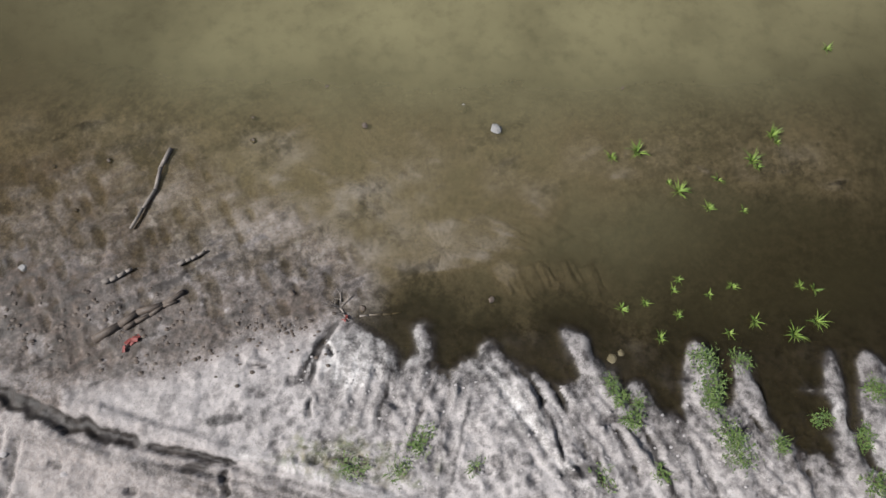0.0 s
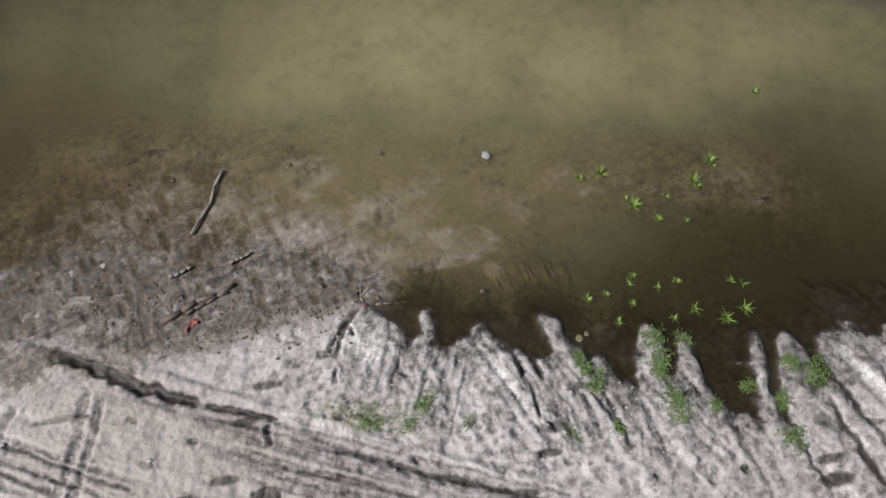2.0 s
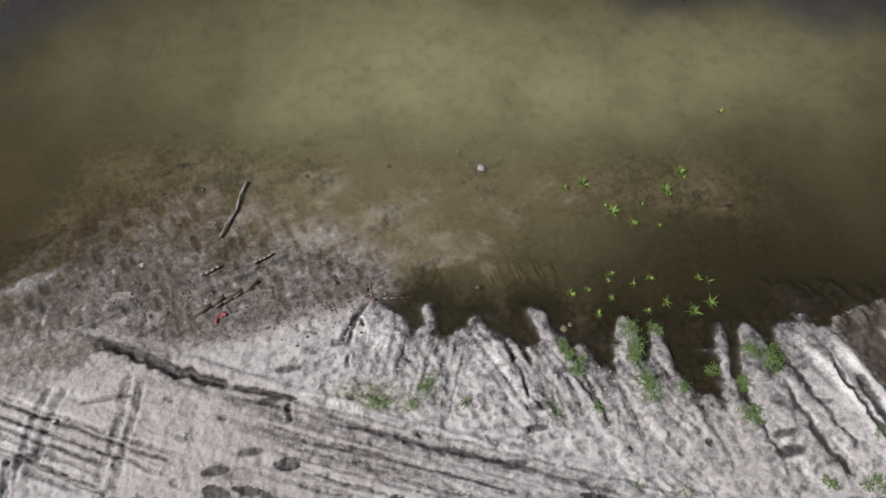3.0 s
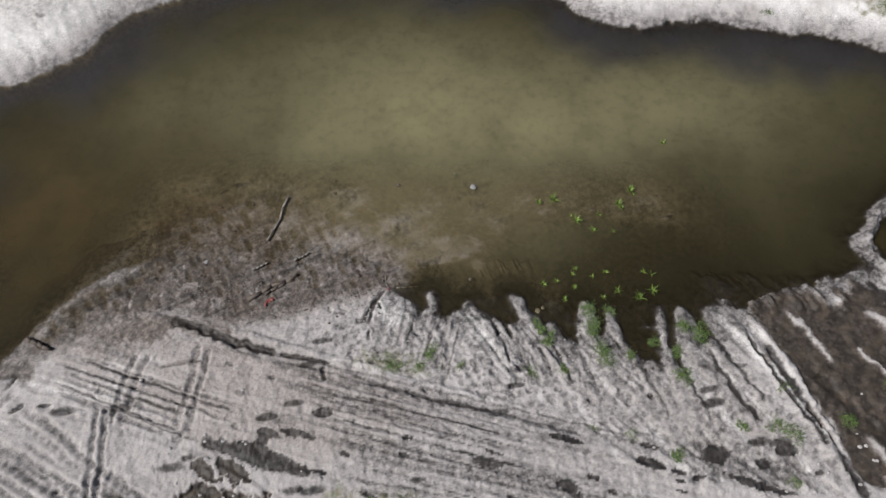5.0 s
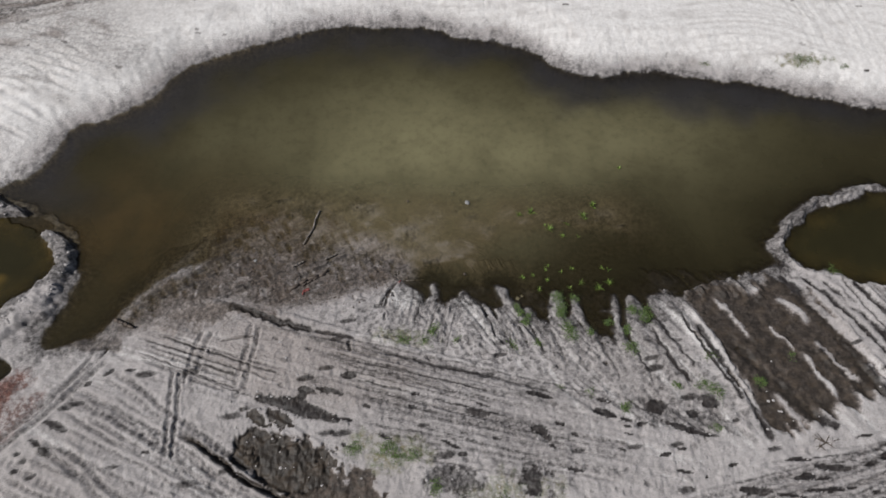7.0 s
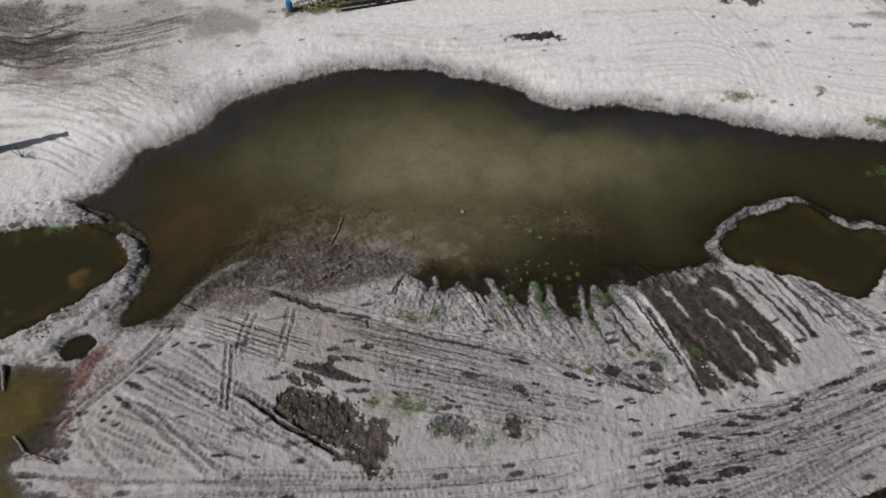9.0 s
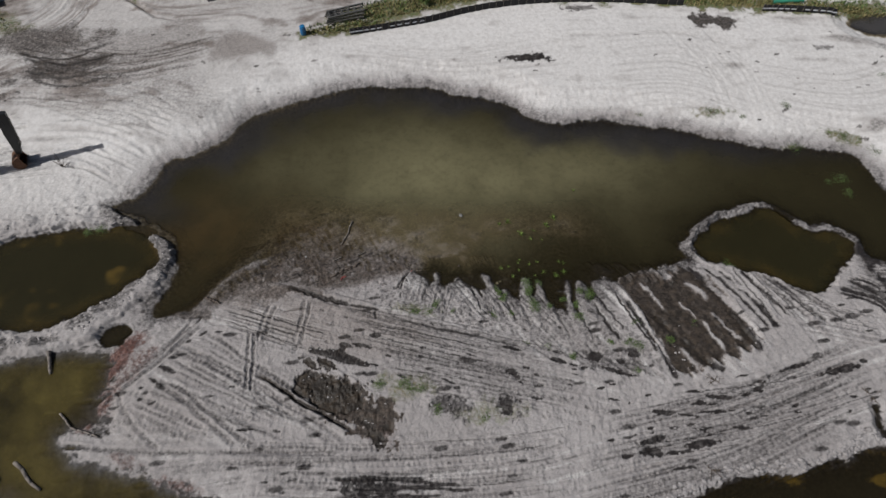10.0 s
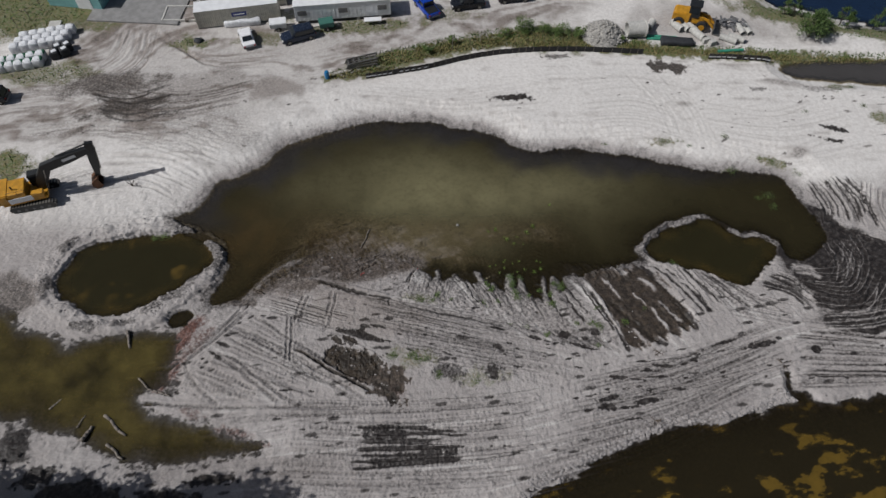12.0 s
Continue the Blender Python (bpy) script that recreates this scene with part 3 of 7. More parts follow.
# tracks across the flat
sweep((-10.41, -4.38), (-4.6, -12.15), (13.53, -9.96), (11.74, -14.85), 22, w=0.3, d=0.05, wet=0.32, seed=3)
sweep((-8.55, -5.31), (-5.29, -9.96), (6.39, -9.11), (5.06, -12.69), 14, w=0.16, d=0.035, wet=0.4, seed=41)
sweep((-18.55, -4.81), (-18.68, -6.81), (-8.26, -7.97), (-10.26, -9.96), 7, w=0.2, d=0.06, wet=0.5, seed=7)
sweep((-19.81, -6.81), (-24.43, -12.21), (-7.57, -14.84), (-11.52, -16.47), 9, w=0.35, d=0.06, wet=0.3, seed=42, tread=0.03)
sweep((-24.43, -12.21), (-25.12, -15.48), (-15.62, -16.49), (-16.06, -16.93), 5, w=0.4, d=0.05, wet=0.25, seed=43, tread=0.04)
for line in (((-14.26, -5.3), (-14.82, -8.55)), ((-13.68, -5.3), (-14.34, -8.72)), ((-11.41, -4.88), (-11.81, -8.84)), ((-10.92, -5), (-11.34, -8.95)), ((-15.54, -7.69), (-14.97, -12.71)), ((-15.09, -7.69), (-14.55, -12.71)), ((-19.67, -5), (-21.95, -9.42), (-24.97, -12.21)), ((-19.13, -5.3), (-21.4, -9.42))):
    rut(*line, w=0.2, d=0.06, wet=0.35, fade=0.05, seed=len(line))
sweep((11.22, -14.85), (4.6, -26.12), (34.75, -7.71), (31.71, -16.38), 34, w=0.3, d=0.055, wet=0.30, seed=4, bend=-0.03, tread=0.02)
sweep((15.77, -12.71), (10.82, -18.64), (36.49, -8.88), (34.78, -13.38), 16, w=0.14, d=0.04, wet=0.42, seed=44, bend=-0.03)
sweep((34.75, -7.71), (31.95, -15.55), (47.07, -9.51), (44.62, -15.17), 16, w=0.3, d=0.08, wet=0.45, seed=5)
sweep((-18.23, -16.24), (-16.94, -26.95), (11.68, -15.39), (5.54, -26.81), 26, w=0.3, d=0.05, wet=0.27, seed=6, bend=-0.02, tread=0.025)
sweep((-4.35, -16.44), (-4.04, -24.49), (11.22, -14.85), (9.47, -23.89), 12, w=0.15, d=0.05, wet=0.5, seed=61, bend=-0.02)
A1, A2 = ((-21.45, -9.1), (-14.0, -12.9), (-7.0, -17.1)), ((-20.9, -8.8), (-13.4, -12.5), (-6.8, -16.7))
# wet and brown patches
patch((-11.5, -12.7), (-11.0, -11.3), (-9.4, -11.1), (-7.3, -11.9), (-6.4, -12.6), (-6.0, -13.6), (-6.5, -14.4), (-7.6, -14.3), (-8.4, -14.4), (-10.6, -13.3), wet=0.95, soil=1.0, dip=0.20, soft=0.15, ragged=0.25, seed=1)
patch((-7.0, -12.3), (-5.95, -12.8), (-4.3, -13.4), (-3.0, -14.5), (-3.6, -15.6), (-4.0, -16.9), (-5.2, -16.6), (-6.2, -15.6), (-8.0, -14.5), wet=0.5, soil=0.95, dip=0.06, soft=0.25, ragged=0.7, size=0.6, seed=12)
for at, rx, ry in (((-4.7, -16.4), 0.8, 0.5), ((-5.6, -15.2), 0.7, 0.25), ((-6.2, -12.6), 0.9, 0.25), ((-4.2, -15.4), 0.4, 0.3), ((-10.4, -10.4), 0.8, 0.3), ((-9.0, -10.6), 0.7, 0.35)):
    blot(at, rx, ry, -32, wet=1.0, soil=0.7, dip=0.05, ragged=1.2, seed=int(rx * 40))
rut((-14.65, -11.2), (-13.0, -12.0), (-10.9, -13.45), (-8.5, -14.7), (-6.3, -15.8), w=0.22, d=0.14, wet=1.6, lip=0.8, soil=0.7, seed=14)
rut((-14.4, -11.6), (-12.9, -12.5), (-10.9, -13.9), (-8.5, -15.1), (-6.4, -16.2), w=0.3, d=-0.12, lip=0, seed=15)
rut((-11.5, -9.6), (-9.6, -10.4), (-7.2, -11.6), (-5.0, -13.1), w=0.18, d=-0.10, lip=0, seed=16)
for dx, dy, r in ((-10.5, -12.5, 0.5), (-10.1, -12.8, 0.35), (-9.0, -12.0, 0.3), (-8.6, -12.3, 0.32), (-8.0, -12.1, 0.22), (-6.7, -13.0, 0.3), (-7.4, -14.9, 0.32), (-9.3, -11.7, 0.2)):
    blot((dx, dy), r, r * 0.6, -30, dip=-0.1, ragged=2.2, seed=int(r * 90), soil=0.6)
sweep((-8.23, -18.91), (-7.74, -22.65), (0.27, -18.72), (2.48, -22.33), 5, w=0.5, d=0.05, wet=1.6, seed=8)
sweep((-7.26, -18.52), (-8.93, -23.15), (2.77, -19.45), (1.75, -22.15), 6, w=0.22, d=0.06, wet=2.0, seed=81)
blot((-4.69, -19.62), 2.2, 0.7, 4, wet=1.0, ragged=1.4, seed=82)
blot((-1.18, -21.56), 2.6, 0.55, 6, wet=1.0, ragged=1.4, seed=83)
blot((-3.16, -20.87), 5.0, 1.7, 4, wet=0.12, ragged=0.9, seed=2, soft=0.3)
FLAT_WAY = facing((-8.55, -5.31), (11.79, -10.52))
patch((-10.3, -9.2), (-8.8, -9.3), (-8.2, -8.5), (-6.4, -8.7), (-5.8, -9.1), (-7.4, -9.3), (-7.0, -9.9), (-6.1, -10.5), (-7.6, -10.4), (-9.0, -9.9), wet=1.0, dip=0.05, soft=0.12, ragged=0.2, size=0.5, comb=0.35, along=FLAT_WAY, seed=9)
patch((-0.4, -13.1), (1.4, -13.0), (2.0, -13.8), (1.6, -14.8), (0.2, -14.5), (-0.7, -13.9), wet=0.62, dip=0.04, soft=0.3, ragged=0.5, size=0.6, seed=10)
patch((4.3, -13.2), (5.2, -13.1), (5.9, -13.4), (5.4, -13.7), (5.7, -14.5), (4.7, -14.7), (4.4, -14.0), wet=0.75, dip=0.05, soft=0.2, ragged=0.35, size=0.5, seed=11)
patch((11.3, -9.5), (12.6, -9.4), (13.6, -10.0), (15.2, -10.2), (15.4, -11.0), (14.0, -11.4), (12.4, -11.1), (11.4, -10.4), wet=0.5, dip=0.05, soft=0.4, ragged=0.6, size=0.7, seed=12)
for at, rx, ry, turn in (((-5.39, -7.99), 0.4, 0.22, 0), ((-6.42, -8.94), 0.8, 0.18, -12), ((-1.59, -9.15), 0.24, 0.14, 0), ((1.97, -10.17), 0.68, 0.2, -14), ((5.35, -11.1), 0.5, 0.25, -10), ((5.45, -9.15), 0.85, 0.16, -14), ((9.06, -10.17), 0.68, 0.2, -12), ((0.66, -7.67), 0.48, 0.12, -14), ((1.07, -12.42), 0.32, 0.15, 0), ((12.95, -13.29), 0.5, 0.1, -12),
                         ((12.0, -9.83), 0.6, 0.4, 0), ((13.3, -11.0), 1.2, 0.2, -18), ((14.3, -11.3), 0.7, 0.14, -12), ((13.9, -10.2), 0.35, 0.25, 0), ((15.0, -9.6), 0.5, 0.3, 0), ((7.1, -13.2), 0.4, 0.12, -10), ((6.0, -12.0), 0.25, 0.1, -20), ((13.0, -12.1), 0.3, 0.1, 0), ((3.0, -11.6), 0.3, 0.07, -10), ((1.2, -11.3), 0.25, 0.07, -10)):
    blot(at, rx, ry, turn, wet=1.0, dip=0.05, ragged=0.6, seed=int(abs(at[0] * 7)))
for at, rx, ry, turn in (((-21.34, -10.9), 0.8, 0.22, -20), ((-16.08, -12.29), 0.3, 0.12, -10), ((-20.27, -8.52), 0.25, 0.18, 30), ((-19.2, -7.8), 0.3, 0.12, 40), ((-22.3, -11.8), 0.4, 0.16, -30), ((-21.6, -12.3), 0.45, 0.2, -30), ((-22.6, -12.8), 0.2, 0.16, 0), ((-22.9, -13.3), 0.2, 0.14, 0), ((-22.0, -13.6), 0.3, 0.16, 20), ((-23.0, -12.4), 0.16, 0.12, 0), ((-14.6, -15.6), 0.7, 0.1, 3), ((-12.2, -15.7), 0.3, 0.12, -10)):
    blot(at, rx, ry, turn, wet=1.0, dip=0.06, ragged=0.7, seed=int(abs(at[0] * 7)))
for at, rx, ry, turn in (((19.3, -12.67), 0.5, 0.12, -4), ((19.4, -13.55), 0.65, 0.2, 8), ((16.68, -14.27), 0.95, 0.22, -4), ((18.4, -14.5), 0.9, 0.1, -8), ((20.4, -14.2), 1.1, 0.12, 2), ((21.1, -13.08), 1.1, 0.17, -4), ((24.1, -12.35), 0.42, 0.12, 8), ((23.2, -11.4), 0.6, 0.08, 10), ((15.4, -16.3), 1.1, 0.22, 14), ((15.1, -17.2), 1.0, 0.4, 0), ((17.2, -17.2), 1.2, 0.14, 6),
                         ((18.9, -16.6), 1.4, 0.3, 8), ((13.4, -17.5), 0.45, 0.18, 8), ((17.3, -18.3), 0.9, 0.14, 6), ((27.6, -10.6), 1.5, 0.16, 16), ((30.9, -10.9), 1.9, 0.3, 14), ((32.9, -10.2), 0.3, 0.2, 0), ((36.2, -11.4), 0.5, 0.4, 0), ((22.2, -15.4), 0.6, 0.14, 0), ((26.6, -14.2), 0.3, 0.12, 0), ((24.1, -12.6), 0.3, 0.14, 0), ((18.3, -15.2), 0.5, 0.1, 8), ((19.4, -15.5), 0.5, 0.09, 12)):
    blot(at, rx, ry, turn, wet=1.0, dip=0.05, ragged=0.7, seed=int(abs(at[0] * 5)))
for line, tread in ((A1, 0.018), (A2, 0.018), (((-24.9, -12.6), (-23.6, -14.6), (-20.6, -17.1)), 0.015), (((-21.75, -11.7), (-18.1, -14.6), (-15.0, -16.8)), 0.02), (((-20.9, -11.9), (-17.4, -14.4), (-13.7, -16.8)), 0.02), (((-19.5, -7.0), (-21.9, -9.9), (-25.7, -13.75)), 0.02), (((-20.1, -7.0), (-22.7, -9.9), (-26.5, -13.75)), 0.02), (((-28.2, -16.7), (-21.4, -17.2), (-13.7, -17.2), (-7.0, -17.2)), 0.018), (((-16.0, -18.0), (-10.0, -17.9), (-4.0, -17.6)), 0.018)):
    rut(*line, w=0.3, d=0.07, wet=0.42, lip=0.7, tread=tread, fade=0.05, seed=len(line) + int(tread * 100))
blot((-25.65, -10.28), 0.9, 2.6, -35, rust=0.85, wet=0.25, ragged=0.9, seed=15, soft=0.25)
blot((-26.71, -14.41), 1.4, 1.2, 0, rust=0.7, wet=0.3, ragged=0.8, seed=16)
blot((-20.75, -5.3), 2.6, 1.5, 30, soil=0.5, wet=0.45, ragged=0.8, seed=17)
blot((-16.95, -4.06), 3.5, 0.9, 5, soil=0.45, wet=0.3, ragged=0.8, seed=18)
# the black mud to the east
blot((40.87, -1.06), 5.0, 5.5, 0, wet=0.95, ragged=0.5, seed=19)
blot((43.89, -3.38), 7.0, 5.5, 0, wet=0.95, ragged=0.6, seed=20)
blot((41.65, -7.12), 5.0, 3.0, 10, wet=0.85, ragged=0.7, seed=21)
blot((41.85, 4.37), 1.6, 4.0, 40, wet=0.9, ragged=0.6, seed=22)
sweep((36.28, -0.74), (36.97, -7.71), (43.07, 1.4), (46.92, -5.28), 14, w=0.3, d=-0.12, wet=0, seed=10, bend=-0.25, lip=0)
sweep((34.6, -2.09), (32.14, -4.04), (37.96, -5.29), (38.07, -7.71), 8, w=0.35, d=0.12, wet=0.9, seed=11, bend=0.1)
sweep((41.41, 10.07), (46.85, 10.99), (41.87, 2.86), (48.92, 2.91), 12, w=0.3, d=0.12, wet=0.8, seed=12, bend=0.08)
sweep((46.53, 10.12), (53.64, 9.34), (46.07, 2.89), (52.42, 1.47), 10, w=0.3, d=0.1, wet=0.25, seed=13, bend=-0.1)
sweep((43.83, 3.25), (44.12, 2.51), (51.56, -0.32), (51.22, -1.01), 2, w=0.35, d=0.15, wet=1.0, seed=14)
# the north bank and the yard
for a0, a1, b0, b1, n in (((-26.98, 7.45), (-19.61, 14.9), (-29.78, 10.86), (-21.54, 18.3), 14), ((-19.61, 14.9), (-4.83, 19.67), (-20.75, 17.8), (-5.27, 21.74), 16), ((-4.83, 19.67), (11.02, 14.59), (-4.14, 21.74), (12.72, 17.28), 14), ((15.36, 15.17), (40.26, 10.5), (16.34, 17.29), (42.3, 12.73), 18)):
    sweep(a0, a1, b0, b1, n // 2, w=0.4, d=0.03, wet=0.12, seed=n + 70)
sweep((-43.04, 17.46), (-33.41, 20.4), (-25.08, 10.83), (-16.48, 18.28), 14, w=0.35, d=0.06, wet=0.12, seed=75)
sweep((-39.07, 20.45), (-42.01, 8.38), (-21.79, 15.38), (-28.72, 6.65), 10, w=0.35, d=0.08, wet=0.12, seed=76, bend=0.1)
sweep((-47.74, 15.58), (-42.61, 10.08), (-42.07, 16.48), (-37.45, 10.04), 8, w=0.3, d=0.1, wet=0.15, seed=77)
for at, rx, ry, turn, wet, soil in (((-42.51, 25.7), 6.5, 2.2, 6, 0.42, 0.55), ((-38.98, 21.58), 5.5, 1.3, 14, 0.55, 0.6), ((-28.92, 24.71), 9.0, 4.5, 10, 0.12, 0.35), ((-21.58, 25.22), 4.0, 2.5, 10, 0.05, 0.5), ((-37.69, 31.64), 10.0, 7.0, 30, 0.03, 0.22),
                                    ((-17.88, 33.34), 16.0, 4.0, 12, 0.05, 0.22), ((-43.36, 40.45), 6.0, 8.0, 0, 0.05, 0.35), ((1.31, 38.32), 14.0, 4.0, 8, 0.04, 0.18), ((-28.44, 18.43), 6.0, 3.5, 0, 0.15, 0.15), ((-51.61, 20.67), 9.0, 3.0, 5, 0.05, 0.12), ((37.56, 37.82), 14.0, 4.0, 0, 0.05, 0.3),
                                    ((8.81, 23.22), 2.6, 0.6, 0, 0.95, 0.2), ((30.15, 29), 3.0, 1.1, 0, 0.6, 0.5), ((15.01, 30.92), 2.0, 0.5, 0, 0.5, 0.2), ((47.88, 17.61), 1.6, 0.4, -20, 0.8, 0.1), ((47.16, 15.67), 1.3, 0.3, -10, 0.8, 0.1), ((40.61, 24.8), 1.2, 0.4, 0, 0.4, 0.1), ((48.35, 24.88), 2.5, 0.5, 0, 0.25, 0.1)):
    blot(at, rx, ry, turn, wet=wet, soil=soil, ragged=1.2, seed=int(rx * 10), soft=0.5 if rx > 3 else 0.05)
for at, rx, ry, turn, turf in (((-58.78, 41.94), 8.0, 7.0, 0, 0.9), ((-53.87, 37.34), 7.0, 3.0, 0, 0.65), ((-52.18, 27.71), 5.5, 2.2, 5, 0.6), ((-51.33, 12.03), 3.4, 2.2, 0, 0.9), ((-34.37, 34.03), 2.5, 1.2, 0, 0.8), ((-24.39, 34.96), 4.0, 1.5, 0, 0.5), ((-11.78, 37.44), 8.0, 1.3, 5, 0.7), ((-25.91, 40.6), 6.0, 1.5, 0, 0.6),
                               ((0.5, 40.27), 4.0, 1.2, 0, 0.4), ((-10.42, 27.77), 5.0, 0.9, 12, 0.9), ((-5.09, 30.9), 6.5, 1.6, 14, 0.9), ((2.85, 33.31), 7.0, 1.6, 8, 0.9), ((11.75, 34.92), 8.0, 2.6, 0, 0.9), ((20.37, 33.35), 8.0, 1.3, 0, 0.95), ((29.56, 32.18), 8.0, 1.2, -3, 0.95), ((39.27, 31.41), 8.0, 1.2, -3, 0.9),
                               ((50.77, 30.82), 9.0, 1.2, -2, 0.9), ((49.48, 39.86), 7.0, 2.0, -18, 0.85), ((57.35, 36.5), 8.0, 1.5, -4, 0.85), ((45.42, 42.06), 3.0, 2.0, 0, 0.8), ((54.98, 19.7), 2.0, 1.0, 0, 0.7), ((51.28, 25.47), 2.0, 0.6, 0, 0.5), ((26.52, 15.69), 1.6, 0.5, 0, 0.5),
                               ((38.65, 12.8), 2.0, 0.6, -20, 0.6), ((33.64, 11.5), 1.0, 0.3, 0, 0.7), ((-2.72, -12.15), 2.0, 0.9, 0, 0.45), ((3.93, -14.3), 2.5, 0.8, 0, 0.35), ((-2.39, -5.73), 1.6, 0.5, -5, 0.4)):
    blot(at, rx, ry, turn, turf=turf, ragged=1.2, seed=int(rx * 11), soft=0.25)

# scattered hoof-sized prints and clods
prints = random.Random(11)
for (x0, y0), (x1, y1), n in ((*[(-3.38, -4.04), (1.71, -7.12)], 70), (*[(1.16, -4.67), (10.4, -7.72)], 100), (*[(-12.45, 0.35), (-3.39, -3.71)], 60), (*[(-17.86, -5.3), (11.16, -15.39)], 110), (*[(6.17, -12.15), (35.6, -21.3)], 120), (*[(-18.69, -16.51), (4.6, -25.79)], 70), (*[(-25.5, -12.22), (-15.62, -16.49)], 30)):
    for _ in range(n):
        at = (prints.uniform(x0, x1), prints.uniform(min(y0, y1), max(y0, y1)))
        r = prints.uniform(0.07, 0.16)
        blot(at, r * 1.5, r, prints.uniform(-40, 10), wet=prints.choice((0.0, 0.2, 0.35)), dip=prints.choice((0.04, 0.06, -0.05)), ragged=0.6, seed=int(r * 100))
# sunken weed and pale streaks on the pond's bed
for _ in range(170):
    at = (prints.uniform(-12, 12), prints.uniform(-1.5, 6.5))
    r = prints.uniform(0.06, 0.24)
    blot(at, r * 1.8, r * 0.6, prints.uniform(-30, 40), wet=prints.uniform(0.3, 0.9), dip=-0.03, ragged=1.2, seed=int(r * 200), soft=0.2)
sweep((-3.56, 0.34), (1.88, 1.42), (0.26, -0.71), (4.71, -0.01), 9, w=0.2, d=-0.08, wet=0, seed=91)
sweep((-4.56, 1.42), (-1.36, 2.9), (-2.29, 0.7), (-0.38, 1.97), 6, w=0.15, d=-0.06, wet=0, seed=92)
sweep((1.05, -0.36), (4.38, -0.18), (1.82, -1.73), (4.79, -1.39), 9, w=0.2, d=-0.12, wet=0, seed=93)
sweep((11.84, -0.79), (19, -0.78), (13.87, -3.04), (20.7, -3.65), 8, w=0.3, d=-0.2, wet=0, seed=94)
for at, rx, ry, turn in (((-26.01, -3.1), 1.6, 0.6, 30), ((-27.66, -5.3), 1.8, 0.6, 28), ((-29.42, -6.82), 1.2, 0.5, 25), ((-23.88, -1.12), 0.7, 0.9, 0), ((-40.8, -4.35), 0.8, 1.2, 0), ((-40.31, 0.67), 1.2, 0.6, 35), ((-35.3, -8.88), 1.6, 0.5, 0), ((-31.85, -8.58), 1.4, 0.4, 8)):
    blot(at, rx, ry, turn, wet=0.55, ragged=1.2, seed=int(rx * 31), soft=0.15)
blot((-9.33, -7.01), 7.0, 2.2, -14, soil=0.34, ragged=0.9, seed=97, soft=0.3)
blot((11.47, -7.4), 5.0, 2.2, -20, soil=0.12, wet=0.10, ragged=1.0, seed=98, soft=0.3)
blot((-23.07, -13.29), 6.0, 2.6, -20, soil=0.12, ragged=1.0, seed=99, soft=0.3)
blot((-17.75, -22.76), 8.0, 2.5, 0, soil=0.15, wet=0.1, ragged=1.0, seed=100, soft=0.3)
# pale ridges left dry in the wet ground
sweep((36.95, -2.08), (35.86, -7.71), (44.57, 2.14), (47.53, -4.01), 9, w=0.17, d=-0.06, wet=0, seed=102, lip=0, dry=0.5, bend=-0.22)
sweep((37.46, -6.52), (36.81, -9.46), (49.75, -4.01), (47.92, -7.73), 7, w=0.18, d=-0.05, wet=0, seed=103, lip=0, dry=0.55, bend=-0.05)
sweep((36.15, -1.08), (36.4, -2.75), (39.86, -2.07), (40.19, -4.03), 5, w=0.4, d=-0.05, wet=0, seed=104, lip=0, dry=0.8, bend=0.08)
sweep((40.65, 2.85), (45.03, 3.26), (39.66, -5.29), (44.16, -4.02), 8, w=0.18, d=-0.05, wet=0, seed=105, lip=0, dry=0.5, bend=0.12)
sweep((42.05, 10.08), (44.93, 10.97), (43.23, 3.24), (46.39, 3.64), 6, w=0.2, d=-0.05, wet=0, seed=106, lip=0, dry=0.55)
before = GROUND.copy()
rut((-37.2, 2.4), (-34.5, 3.3), (-31.1, 3.65), (-28.6, 3.3), (-26.7, 2.85), w=1.15, d=-1.6, lip=0, fade=0.06, crumble=0.12, seed=107)
GROUND[:] = np.minimum(GROUND, np.maximum(before, 0.42 + 0.10 * rough(GX, GY, 0.8, 3, 2, 0.7)))
patch((-29.47, 2.08), (-28.63, 2.68), (-26.22, 2.5), (-25.22, 2.08), (-25.76, 1.43), (-27.27, 1.31), flat=-0.3, soft=0.2, ragged=0.12, seed=108)

# ways of the lorries through the yard, and drifts drawn over the north sand
sweep((-44.71, 37.88), (-39.72, 37.83), (-17.94, 33.95), (-20.35, 27.46), 22, w=0.5, d=0.03, wet=0.03, seed=120, bend=-0.16, soil=0.42)
sweep((-44.71, 37.88), (-39.72, 37.83), (-49.57, 27.12), (-42.2, 23.19), 20, w=0.5, d=0.03, wet=0.05, seed=121, bend=0.14, soil=0.45)
sweep((-49.2, 28.25), (-45.74, 21.12), (-17.36, 28.02), (-26.7, 20.45), 16, w=0.5, d=0.03, wet=0.22, seed=122, bend=-0.12, soil=0.5)
sweep((-46.14, 24.86), (-43.73, 20.07), (-34.26, 25.85), (-32.51, 21.01), 10, w=0.5, d=0.04, wet=0.6, seed=123, bend=-0.14, soil=0.5)
sweep((-57.04, 24.99), (-55.17, 19.7), (-42.9, 23.2), (-41.88, 19.55), 10, w=0.5, d=0.03, wet=0.1, seed=124, bend=0.05, soil=0.4)
sweep((-54.62, 18.19), (-52.26, 15.25), (-32.99, 19.98), (-32.65, 15.54), 12, w=0.35, d=0.05, wet=0.14, seed=125, bend=0.06, soil=0.25)
sweep((-24.42, 35.21), (-20.56, 29.18), (18, 41.63), (15.79, 35.18), 16, w=0.5, d=0.03, wet=0.04, seed=126, bend=0.05, soil=0.35)
